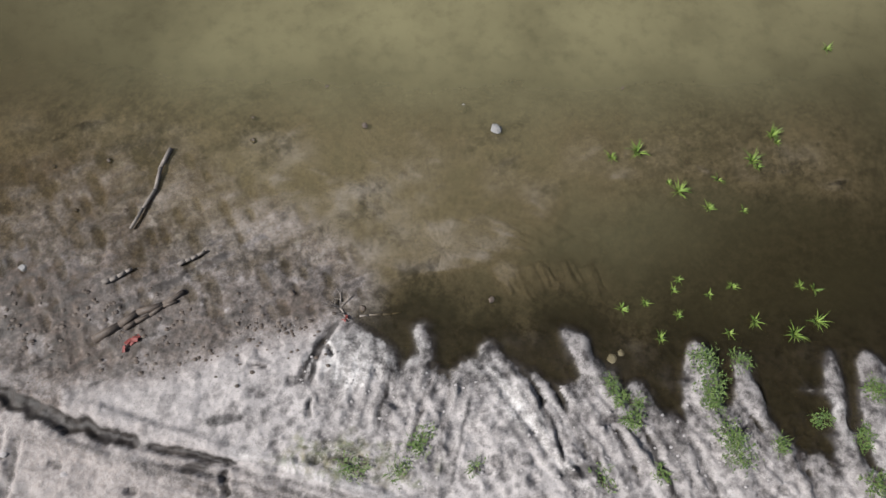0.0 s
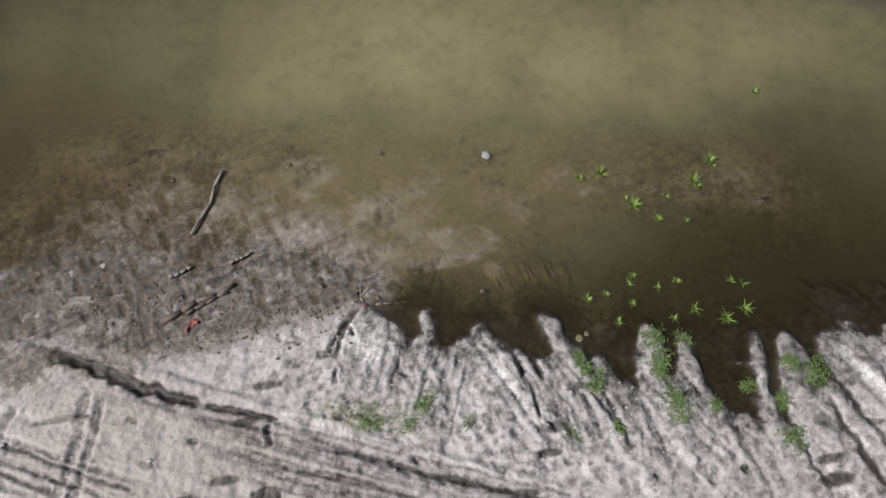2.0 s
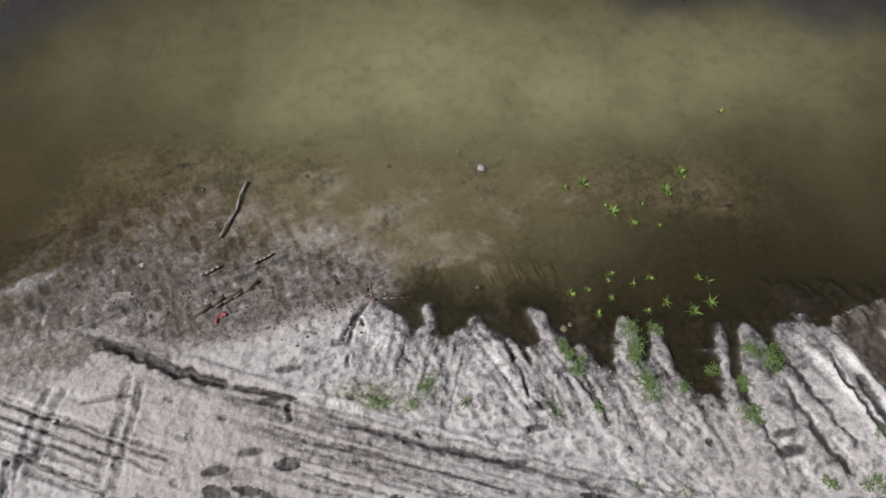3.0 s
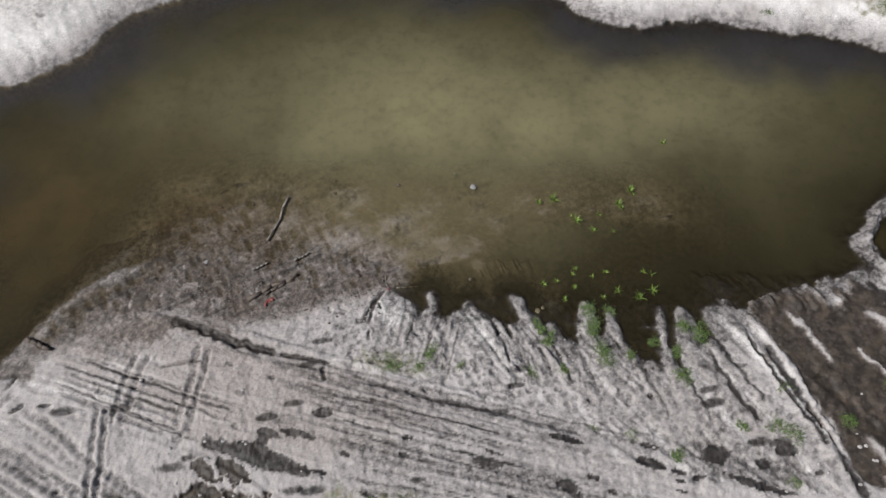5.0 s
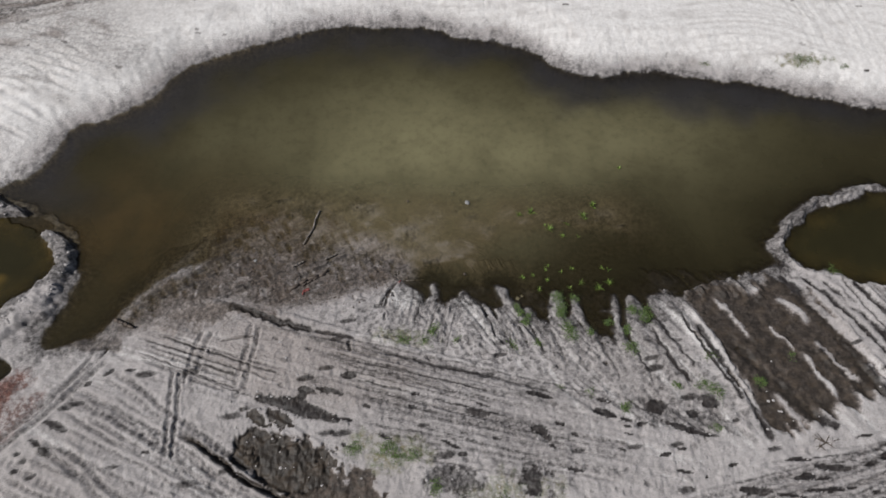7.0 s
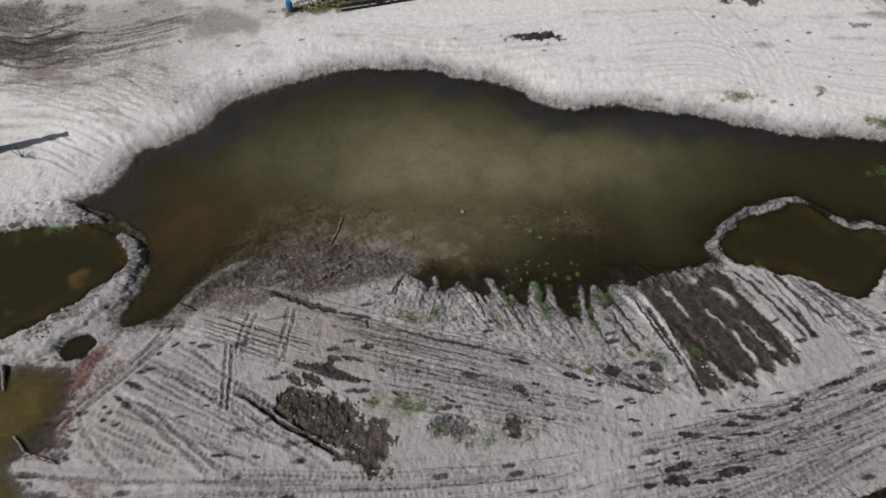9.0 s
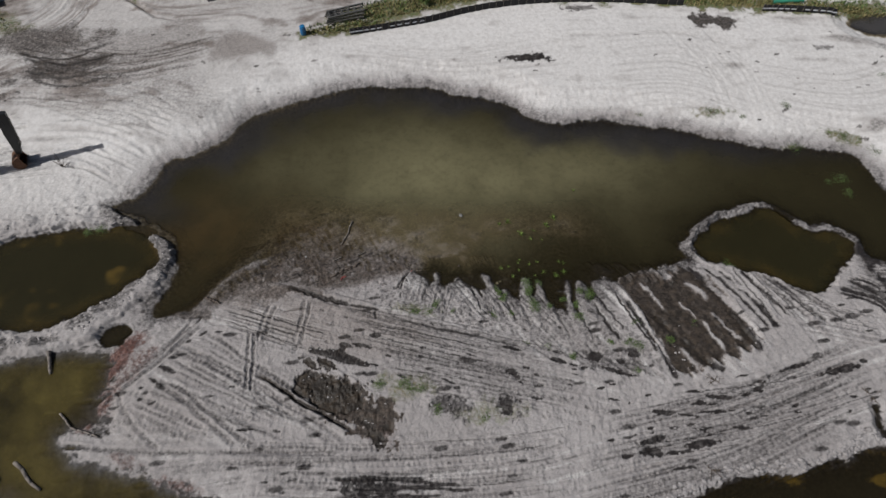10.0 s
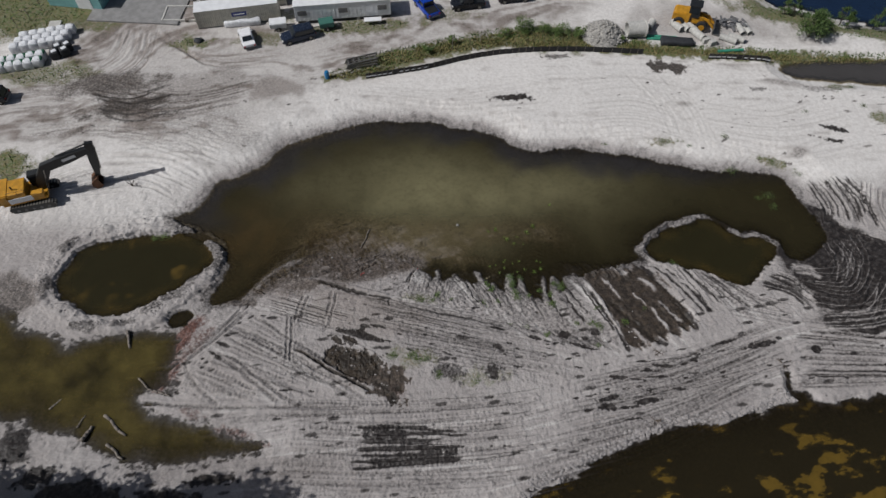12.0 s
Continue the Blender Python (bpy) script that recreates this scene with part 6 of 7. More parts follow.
        for x in (-1.8, -0.8, 0.1):
            rod(rail, (x, y, 2.6 if y < 0 else 2.6), (x, y, 3.0), 0.025, sides=6)
        part("handrail", rail, BLACK, top)
    foot, knee, elbow, tip = (1.1, 1.7), (2.9, 4.3), (8.0, 5.4), (7.2, 1.5)
    boom = bar("boom", foot, knee, 0.7, 1.1, 0.6, BLACK, top, label="black cranked boom")
    bar("boom_end", (knee[0] - 0.3, knee[1] - 0.1), elbow, 1.05, 0.7, 0.57, BLACK, boom)
    part("lettering", box(bmesh.new(), (0, 0, 0), (1.5, 0.02, 0.34), 0), WHITE, boom, "white marking bar").matrix_local = pose(5.6, -0.3, 4.95, 0, -12, 0)
    for y in (-0.42, 0.42):
        cyl = part("boom_cylinder", rod(bmesh.new(), (1.9, y, 1.5), (2.35, y, 3.0), 0.11, sides=10), BLACK, boom)
        part("piston_rod", rod(bmesh.new(), (2.35, y, 3.0), (2.7, y, 4.2), 0.06, sides=10), STEEL, cyl)
    stick = bar("stick", (8.2, 6.3), tip, 0.8, 0.5, 0.5, BLACK, top, label="black dipper stick")
    part("stick_cylinder", rod(bmesh.new(), (4.4, 0, 5.4), (7.9, 0, 6.2), 0.1, sides=10), BLACK, stick)
    part("bucket_cylinder", rod(bmesh.new(), (8.5, 0, 5.6), (7.9, 0, 2.6), 0.08, sides=10), STEEL, stick)
    part("bucket_link", rod(bmesh.new(), (7.9, 0, 2.6), (7.25, 0, 1.45), 0.07, sides=8), STEEL, stick)
    bm = bmesh.new()
    shell = [(6.55, 1.55), (6.20, 1.35), (5.75, 0.95), (5.65, 0.45), (5.90, 0.1), (6.40, 0.02), (6.80, 0.3), (6.70, 0.36), (6.35, 0.14), (5.95, 0.22), (5.78, 0.5), (5.88, 0.9), (6.25, 1.2), (6.65, 1.35)]
    slab(bm, [(x + 0.5, z) for x, z in shell], -0.7, 0.7)
    for y in (-0.7, 0.66):
        slab(bm, [(7.05, 1.5), (6.30, 0.9), (6.20, 0.45), (6.42, 0.15), (6.90, 0.08), (7.25, 0.33)], y, y + 0.04)
    bucket = part("bucket", bm, surface("rusty_steel", (0.16, 0.075, 0.04), 0.7, 0.4, 0.4, 4.0), top, "rust-brown digging bucket")
    for k in range(5):
        part("bucket_tooth", box(bmesh.new(), (7.36, -0.6 + 0.3 * k, 0.34), (0.2, 0.09, 0.07), 0, 0.01), STEEL, bucket)
    return ex


excavator((-45.9, 7.2), 13.8, 5)


# ---- vehicles ----
def vehicle(name, at, turn, L, W, H, paint, label, category, kind="sedan"):
    car = thing(name, at, turn, label, category)
    r = 0.36 if kind != "sedan" else 0.32
    nose = L / 2
    low = 0.32 if kind != "sedan" else 0.22
    belt = H * 0.58
    lower = [(-nose, low + 0.15), (-nose + 0.05, belt - 0.05), (-nose + 0.25, belt), (nose - 1.25, belt), (nose - 0.3, belt - 0.14), (nose, belt - 0.3), (nose, low + 0.1), (nose - 0.15, low), (-nose + 0.15, low)]
    body = part("body", slab(bmesh.new(), lower, -W / 2, W / 2, 0.07), paint, car)
    if kind == "pickup":
        cabin = [(-0.75, belt), (-0.6, H - 0.03), (0.55, H), (1.15, belt)]
        part("bed", box(bmesh.new(), (-nose + 0.95, 0, belt + 0.02), (1.5, W - 0.3, 0.04)), BLACK, car, "black truck bed")
    elif kind == "suv":
        cabin = [(-nose + 0.12, belt), (-nose + 0.35, H - 0.04), (0.35, H), (1.0, belt)]
    else:
        cabin = [(-nose + 0.75, belt), (-nose + 1.4, H - 0.02), (0.25, H), (0.95, belt)]
    roof = part("cabin", slab(bmesh.new(), cabin, -W / 2 + 0.12, W / 2 - 0.12, 0.08), paint, car)
    x0, x1, x2, x3 = (c[0] for c in cabin)
    z0, z1 = belt + 0.05, H - 0.12
    for side in (-1, 1):
        y = side * (W / 2 - 0.12)
        part("side_window", slab(bmesh.new(), [(x0 + 0.2, z0), (x1 + 0.06, z1), (x2 - 0.02, z1), (x3 - 0.25, z0)], min(y, y + side * 0.012), max(y, y + side * 0.012)), GLASS, roof)
        part("mirror", box(bmesh.new(), (x3 - 0.35, side * (W / 2 + 0.02), belt + 0.1), (0.14, 0.18, 0.14), 0, 0.03), paint, car)
        part("headlight", box(bmesh.new(), (nose - 0.06, side * (W / 2 - 0.25), belt - 0.3), (0.14, 0.34, 0.15), 0, 0.03), LAMP, car)
        part("tail_light", box(bmesh.new(), (-nose + 0.03, side * (W / 2 - 0.2), belt - 0.22), (0.1, 0.26, 0.2), 0, 0.03), TAIL, car)
    dx, dz = x3 - x2, H - belt
    for n, xa, xb, s in (("windscreen", x3, x2, 1), ("rear_window", x0, x1, -1)):
        bm = bmesh.new()
        a, b = Vector((xa, 0, belt)), Vector((xb, 0, H))
        lift = Vector((s * 0.015, 0, 0.012))
        p, q = a.lerp(b, 0.12) + lift, a.lerp(b, 0.86) + lift
        w0, w1 = W / 2 - 0.2, W / 2 - 0.28
        vs = [bm.verts.new(v) for v in ((p.x, -w0, p.z), (p.x, w0, p.z), (q.x, w1, q.z), (q.x, -w1, q.z))]
        f = bm.faces.new(vs)
        ext = bmesh.ops.extrude_face_region(bm, geom=[f])
        for v in ext["geom"]:
            if isinstance(v, bmesh.types.BMVert):
                v.co += Vector((-s * 0.02, 0, -0.02))
        bmesh.ops.recalc_face_normals(bm, faces=bm.faces[:])
        part(n, bm, GLASS, roof)
    for x in (-nose + 0.85, nose - 0.9):
        for side in (-1, 1):
            bm = bmesh.new()
            rod(bm, (x, side * (W / 2 - 0.2), r), (x, side * (W / 2 + 0.03), r), r, sides=20)
            wh = part("wheel", bm, RUBBER, car, "black tyre")
            part("rim", rod(bmesh.new(), (x, side * (W / 2 - 0.1), r), (x, side * (W / 2 + 0.045), r), r * 0.58, sides=14), STEEL, wh)
    for s in (-1, 1):
        part("bumper", box(bmesh.new(), (s * (nose - 0.02), 0, low + 0.2), (0.16, W - 0.1, 0.22), 0, 0.04), GREY, car)
    return car


vehicle("car", (-26.76, 34.48), 112, 4.3, 1.75, 1.42, CAR_WHITE, "white sedan parked on sand before a container", "car")
vehicle("suv", (-19.79, 34.94), 202, 4.7, 1.95, 1.75, CAR_DARK, "dark slate sport utility car parked by the site office", "car", "suv")
vehicle("pickup_truck", (-2.33, 41.2), 118, 5.0, 1.95, 1.8, CAR_BLUE, "bright blue pickup truck parked on bare ground", "truck", "pickup")
vehicle("pickup_truck", (3.52, 42), 190, 4.8, 1.95, 1.8, CAR_BLACK, "black pickup truck parked on bare ground", "truck", "pickup")
vehicle("suv", (-57.06, 22.63), 185, 4.8, 1.95, 1.8, CAR_BLACK, "black sport utility car on the sandy track", "car", "suv")
vehicle("pickup_truck", (10.23, 43.76), 10, 4.8, 1.95, 1.8, CAR_BLACK, "black pickup truck parked far back in the yard", "truck", "pickup")
vehicle("car", (-34.28, 43.58), 170, 4.4, 1.75, 1.42, CAR_WHITE, "white sedan parked behind the containers", "car")


# ---- site buildings ----
def container(a, b, H, D, label, sign):
    L = math.dist(a, b)
    ob = thing("shipping_container", a, facing(a, b), label, "container", z=height(*a) + 0.02)
    bm = bmesh.new()
    n = int(L / 0.28)
    front, back = [(0, 0)], [(0, D)]
    for i in range(n):
        x = (i + 0.5) * L / n
        for dx, dy in ((-0.09, 0), (-0.05, 0.05), (0.05, 0.05), (0.09, 0)):
            front.append((x + dx, dy))
    front.append((L, 0))
    ring = front + [(L, D), (0, D)]
    lo = [bm.verts.new((x, y, 0.1)) for x, y in ring]
    hi = [bm.verts.new((x, y, H - 0.05)) for x, y in ring]
    for i in range(len(ring)):
        j = (i + 1) % len(ring)
        bm.faces.new((lo[i], lo[j], hi[j], hi[i]))
    part("wall", bm, BEIGE, ob, "corrugated beige steel wall")
    part("roof", box(bmesh.new(), (L / 2, D / 2, H - 0.03), (L, D, 0.07), 0, 0.01), WHITE, ob, "pale dusty roof")
    part("floor_frame", box(bmesh.new(), (L / 2, D / 2, 0.07), (L, D, 0.13), 0, 0.01), GREY, ob)
    for x in (0.06, L - 0.06):
        for y in (0.0, D):
            part("corner_post", box(bmesh.new(), (x, y, H / 2), (0.16, 0.12, H), 0, 0.01), BEIGE, ob)
    for y in (0.62, 1.85):
        d = part("door", box(bmesh.new(), (-0.03, y, H / 2), (0.06, D / 2 - 0.06, H - 0.25), 0, 0.01), BEIGE, ob)
        for k in (-0.3, 0.3):
            part("lock_rod", rod(bmesh.new(), (-0.08, y + k, 0.2), (-0.08, y + k, H - 0.15), 0.02, sides=6), STEEL, d)
    if sign:
        s = part("sign", box(bmesh.new(), (L * 0.52, -0.03, H * 0.62), (2.0, 0.03, 0.62)), SIGN_BLUE, ob, "dark blue banner with a white bar")
        part("sign_bar", box(bmesh.new(), (L * 0.52, -0.05, H * 0.62), (1.5, 0.012, 0.16)), WHITE, s, "white bar in place of writing")
    return ob


container((-33.87, 36.84), (-22.8, 39.02), 2.65, 2.44, "long beige corrugated shipping container with a blue banner", True)
container((-33.72, 40.12), (-22.44, 42.44), 2.65, 2.44, "beige corrugated shipping container standing behind another", False)


def site_office(a, b, H, D):
    L = math.dist(a, b)
    ob = thing("site_office", a, facing(a, b), "long white site office trailer with small windows", "trailer", z=height(*a) + 0.02)
    part("wall", box(bmesh.new(), (L / 2, D / 2, 0.55 + (H - 0.55) / 2), (L, D, H - 0.55), 0, 0.02), WHITE, ob, "white ribbed metal wall")
    for i in range(int(L / 0.6) + 1):
        part("batten", box(bmesh.new(), (0.1 + i * (L - 0.2) / int(L / 0.6), -0.012, 0.55 + (H - 0.55) / 2), (0.05, 0.025, H - 0.6)), WHITE, ob)
    part("roof", box(bmesh.new(), (L / 2, D / 2, H + 0.05), (L + 0.2, D + 0.2, 0.12), 0, 0.03), WHITE, ob)
    # black box put in place of the shade beneath the floor
    part("gap_block", box(bmesh.new(), (L / 2, D / 2, 0.28), (L - 0.4, D - 0.4, 0.5)), BLACK, ob, "black block standing in for the shaded gap under the trailer")
    for x in (1.0, L * 0.5, L - 1.2):
        w = part("window", box(bmesh.new(), (x, -0.02, H * 0.62), (1.25, 0.05, 0.72), 0, 0.01), STEEL, ob, "small window in a metal frame")
        for k in (-0.29, 0.29):
            part("pane", box(bmesh.new(), (x + k, -0.05, H * 0.62), (0.52, 0.02, 0.6)), GREY, w)
    d = part("door", box(bmesh.new(), (-0.03, D * 0.5, 1.55), (0.06, 0.95, 1.95), 0, 0.01), GREY, ob)
    part("door_handle", rod(bmesh.new(), (-0.08, D * 0.5 + 0.35, 1.5), (-0.08, D * 0.5 + 0.35, 1.62), 0.02, sides=6), STEEL, d)
    for x in (1.5, L * 0.35, L * 0.65, L - 1.5):
        part("pier", box(bmesh.new(), (x, 0.25, 0.26), (0.4, 0.4, 0.5), 0, 0.01), CONCRETE, ob)
    return ob


site_office((-20.41, 37.85), (-7.28, 39.49), 2.9, 3.2)


def garage(at, turn):
    ob = thing("shed", at, turn, "pale teal shed with a light roof beside paved yard", "shed")
    part("wall", box(bmesh.new(), (0, 0, 1.3), (8, 5, 2.6), 0, 0.02), TEAL, ob)
    part("roof", slab(bmesh.new(), [(-4.3, 2.55), (0, 3.6), (4.3, 2.55), (4.3, 2.65), (0, 3.75), (-4.3, 2.65)], -2.8, 2.8), WHITE, ob)
    part("door", box(bmesh.new(), (1.5, -2.52, 1.1), (2.2, 0.06, 2.2), 0, 0.01), WHITE, ob)
    return ob


garage((-52.01, 44), -8)

# the tarpaulin stack, carts and bench before the offices
bm = bmesh.new()
box(bm, (0, 0, 0.5), (5.0, 1.4, 0.9), 0, 0.25)
bmesh.ops.subdivide_edges(bm, edges=bm.edges[:], cuts=3, use_grid_fill=True)
for v in bm.verts:
    v.co += Vector((0, 0, 0.22 * noise.noise(v.co * 1.7)))
stand(part("tarpaulin", bm, WHITE_CLOTH, shade=True), (-27.99, 38.14), "building boards under a rumpled white tarpaulin", "stack", turn=8)


def cart(at, turn, mat, label, L=2.2, W=1.4):
    ob = thing("cart", at, turn, label, "trailer")
    part("tub", box(bmesh.new(), (0, 0, 0.8), (L, W, 0.7), 0, 0.06, 1.08), mat, ob)
    part("drawbar", rod(bmesh.new(), (L / 2, 0, 0.5), (L / 2 + 1.0, 0, 0.4), 0.05, sides=8), BLACK, ob)
    for s in (-1, 1):
        w = part("wheel", rod(bmesh.new(), (0, s * (W / 2), 0.32), (0, s * (W / 2 + 0.2), 0.32), 0.32, sides=16), RUBBER, ob)
        part("rim", rod(bmesh.new(), (0, s * (W / 2 + 0.1), 0.32), (0, s * (W / 2 + 0.215), 0.32), 0.18, sides=12), STEEL, w)
    part("lid", box(bmesh.new(), (0, 0, 1.2), (L * 1.05, W * 1.05, 0.08), 0, 0.03), mat, ob)
    return ob


cart((-22.84, 37.22), 10, WHITE, "small white two-wheeled trailer with a lid")
cart((-16.14, 37.19), 195, surface("cart_green", (0.05, 0.16, 0.13), 0.5), "dark green two-wheeled equipment trailer", 1.9)


def trestle(at, turn):
    ob = thing("bench", at, turn, "pale low bench before the site office", "bench")
    part("seat", box(bmesh.new(), (0, 0, 0.7), (2.4, 0.9, 0.08), 0, 0.01), WHITE, ob)
    for x in (-1.0, 1.0):
        for y in (-0.35, 0.35):
            part("leg", rod(bmesh.new(), (x, y, 0), (x, y, 0.67), 0.035, sides=6), STEEL, ob)


trestle((-9.78, 38.2), 6)


# ---- bulk bags ----
def bulk_bag(mat, label, group):
    bm = bmesh.new()
    box(bm, (0, 0, 0.55), (1.10, 1.12, 1.1), 0, 0.12)
    bmesh.ops.subdivide_edges(bm, edges=bm.edges[:], cuts=1, use_grid_fill=True)
    for v in bm.verts:
        bulge = 1 + 0.10 * math.sin(math.pi * min(max(v.co.z, 0), 1))
        v.co = Vector((v.co.x * bulge, v.co.y * bulge, v.co.z + 0.07 * noise.noise(v.co * 2.3)))
    bag = new("bulk_bag")
    tagged(bag, label, "bag", group)
    part("sack", bm, WHITE_CLOTH if mat is GREEN_CLOTH else mat, bag, shade=True)
    if mat is GREEN_CLOTH:
        part("cover", box(bmesh.new(), (0, 0.1, 0.92), (1.16, 0.96, 0.36), 0, 0.12), mat, bag, "green woven cover")
    part("top_flap", box(bmesh.new(), (0.05, 0, 1.1), (0.66, 0.6, 0.12), 20, 0.05), WHITE_CLOTH, bag, "white gathered top")
    for x in (-0.42, 0.42):
        for y in (-0.42, 0.42):
            bm = bmesh.new()
            rod(bm, (x, y, 0.95), (x * 0.8, y, 1.2), 0.025, sides=5)
            rod(bm, (x * 0.8, y, 1.2), (x, y * 0.75, 0.98), 0.025, sides=5)
            part("lifting_loop", bm, mat, bag)
    return bag


def spread_bags(master, origin, along, across, nx, ny, skip=0.0, raised=0.0):
    u, v = Vector(along).normalized() * 1.18, Vector(across).normalized() * 1.2
    first = True
    for i in range(nx):
        for j in range(ny):
            p = Vector(origin) + u * i + v * j + Vector((rnd.uniform(-0.07, 0.07), rnd.uniform(-0.07, 0.07)))
            m = pose(p.x, p.y, height(p.x, p.y) - 0.02 + raised, 0, 0, facing((0, 0), along) + rnd.uniform(-7, 7))
            if first:
                master.matrix_world = m
                first = False
            else:
                copy_thing(master, m)


A0, A1, A2 = (-57.31, 32.09), (-50.92, 33.94), (-56.72, 35.24)
spread_bags(bulk_bag(WHITE_CLOTH, "full white woven bulk bag standing in a close stack", "white bulk bags"), A0, (A1[0] - A0[0], A1[1] - A0[1]), (A2[0] - A0[0], A2[1] - A0[1]), 6, 3)
B0, B1, B2 = (-57.82, 28.13), (-52.41, 29.67), (-57.94, 29.74)
spread_bags(bulk_bag(GREEN_CLOTH, "full bulk bag with green sides and white top in a stack", "green bulk bags"), B0, (B1[0] - B0[0], B1[1] - B0[1]), (B2[0] - B0[0], B2[1] - B0[1]), 5, 2)
C0, C1, C2 = (-51.49, 30.83), (-49.47, 31.75), (-51.54, 32.01)
spread_bags(bulk_bag(DARK_CLOTH, "slumped grey bulk bag at the end of a stack", "grey bulk bags"), C0, (C1[0] - C0[0], C1[1] - C0[1]), (C2[0] - C0[0], C2[1] - C0[1]), 2, 2)


# ---- the silt fence, barrel and pipes ----
def silt_fence(points, label):
    p = rounded(points, False, 6)
    ob = thing("silt_fence", (p[0][0], p[0][1]), 0, label, "fence")
    o = Vector((p[0][0], p[0][1], height(p[0][0], p[0][1])))
    for k, (a, b) in enumerate(zip(p[:-1], p[1:])):
        za, zb = height(*a) - o.z, height(*b) - o.z
        bm = bmesh.new()
        n = 5
        rows = []
        side = Vector((a[1] - b[1], b[0] - a[0], 0)).normalized()
        for i in range(n + 1):
            t = i / n
            x, y, z = a[0] + (b[0] - a[0]) * t - o.x, a[1] + (b[1] - a[1]) * t - o.y, za + (zb - za) * t
            sag = 0.10 * math.sin(t * math.pi) * rnd.uniform(0.3, 1)
            rows.append([bm.verts.new(Vector((x, y, z - 0.05)) + side * (w - sag)) for w in (0.0, 0.015)] + [bm.verts.new(Vector((x, y, z + 0.85 - sag * 0.6)) + side * (w - sag * 0.5)) for w in (0.015, 0.0)])
        for r, s in zip(rows, rows[1:]):
            for i in range(4):
                bm.faces.new((r[i], r[(i + 1) % 4], s[(i + 1) % 4], s[i]))
        cloth = part("fabric", bm, FABRIC, ob)
        part("post", box(bmesh.new(), (a[0] - o.x, a[1] - o.y, za + 0.42), (0.05, 0.05, 1.0), 0, 0.005), WOOD, ob)
        if k < 12 and k != 6:
            m = (Vector((a[0], a[1])) + Vector((b[0], b[1]))) / 2
            part("lettering", box(bmesh.new(), (m.x - o.x - side.x * 0.12, m.y - o.y - side.y * 0.12, (za + zb) / 2 + 0.42), (0.5, 0.012, 0.13), facing(a, b)), WHITE_CLOTH, cloth, "faded white bar in place of writing")
    return ob


silt_fence([(-9.97, 26.75), (-6.55, 27.53), (-1.92, 28.79), (2.79, 30.43), (7.57, 31.5), (13.13, 31.99), (20.22, 32.01), (26.77, 31.57)], "long low black silt fence with faded white bars")
silt_fence([(35.37, 30.67), (39.09, 30.58), (43.4, 30.15)], "short low black silt fence at the ditch")


def barrel(at):
    ob = thing("barrel", at, 0, "upright bright blue plastic barrel beside the grass strip", "barrel")
    bm = bmesh.new()
    for z0, z1, r0, r1 in ((0, 0.08, 0.27, 0.3), (0.08, 0.38, 0.3, 0.31), (0.38, 0.44, 0.33, 0.33), (0.44, 0.72, 0.31, 0.31), (0.72, 0.78, 0.33, 0.33), (0.78, 1.0, 0.31, 0.29), (1.0, 1.06, 0.29, 0.26)):
        rod(bm, (0, 0, z0), (0, 0, z1), r0, r1, 20)
    part("drum", bm, BLUE, ob, shade=False)
    part("lid", rod(bmesh.new(), (0, 0, 1.05), (0, 0, 1.09), 0.27, 0.25, 20), BLUE, ob)
    part("bung", rod(bmesh.new(), (0.14, 0, 1.08), (0.14, 0, 1.12), 0.04, sides=10), BLACK, ob)


barrel((-15.03, 26.87))


def frame_stack(at, turn):
    ob = thing("frame_stack", at, turn, "stack of grey steel frames lying in the grass", "stack")
    for k in range(3):
        for j in (-0.55, 0.55):
            part("rail", box(bmesh.new(), (0.12 * k, j + 0.1 * k, 0.25 + 0.28 * k), (4.2, 0.16, 0.18), 3 * k, 0.02), STEEL, ob)
        for i in range(6):
            part("crossbar", box(bmesh.new(), (-1.8 + 0.72 * i + 0.1 * k, 0.1 * k, 0.25 + 0.28 * k), (0.1, 1.1, 0.1), 3 * k, 0.01), STEEL, ob)
    for x in (-1.4, 1.4):
        part("bearer", box(bmesh.new(), (x, 0, 0.08), (0.2, 1.6, 0.16), 0, 0.01), WOOD, ob)


frame_stack((-10.82, 29.38), 14)


def pipe(at, turn, L, r, mat, label, group, z=0.0):
    bm = bmesh.new()
    n = 24
    rings = []
    for x, rr in ((-L / 2, r * 0.84), (-L / 2, r), (L / 2 - 0.2, r), (L / 2 - 0.16, r * 1.1), (L / 2, r * 1.1), (L / 2, r * 0.84)):
        rings.append([bm.verts.new((x, rr * math.cos(2 * math.pi * i / n), r + rr * math.sin(2 * math.pi * i / n))) for i in range(n)])
    for a, b in zip(rings, rings[1:] + rings[:1]):
        for i in range(n):
            bm.faces.new((a[i], a[(i + 1) % n], b[(i + 1) % n], b[i]))
    bmesh.ops.recalc_face_normals(bm, faces=bm.faces[:])
    return stand(part("pipe", bm, mat, shade=False), at, label, "pipe", group, turn, 0.03, height(*at) + z)


pipe((26.33, 35.47), 4, 2.6, 1.05, CONCRETE, "very wide pale concrete pipe section lying on grass", "concrete pipes")
for at, turn, L, r in (((28.7, 36.99), 60, 1.8, 0.5), ((32.41, 37.02), 120, 2.0, 0.48), ((33.35, 37.02), 120, 2.0, 0.48), ((34.24, 36.78), 120, 2.0, 0.48), ((34.9, 35.27), 118, 2.4, 0.5), ((38.85, 34.32), 150, 2.3, 0.42), ((39.96, 34.57), 150, 2.3, 0.42), ((41.1, 36.32), 100, 1.8, 0.4), ((42.01, 36.33), 100, 1.8, 0.4)):
    pipe(at, turn, L, r, CONCRETE, "pale concrete drain pipe lying in a row", "concrete pipes")
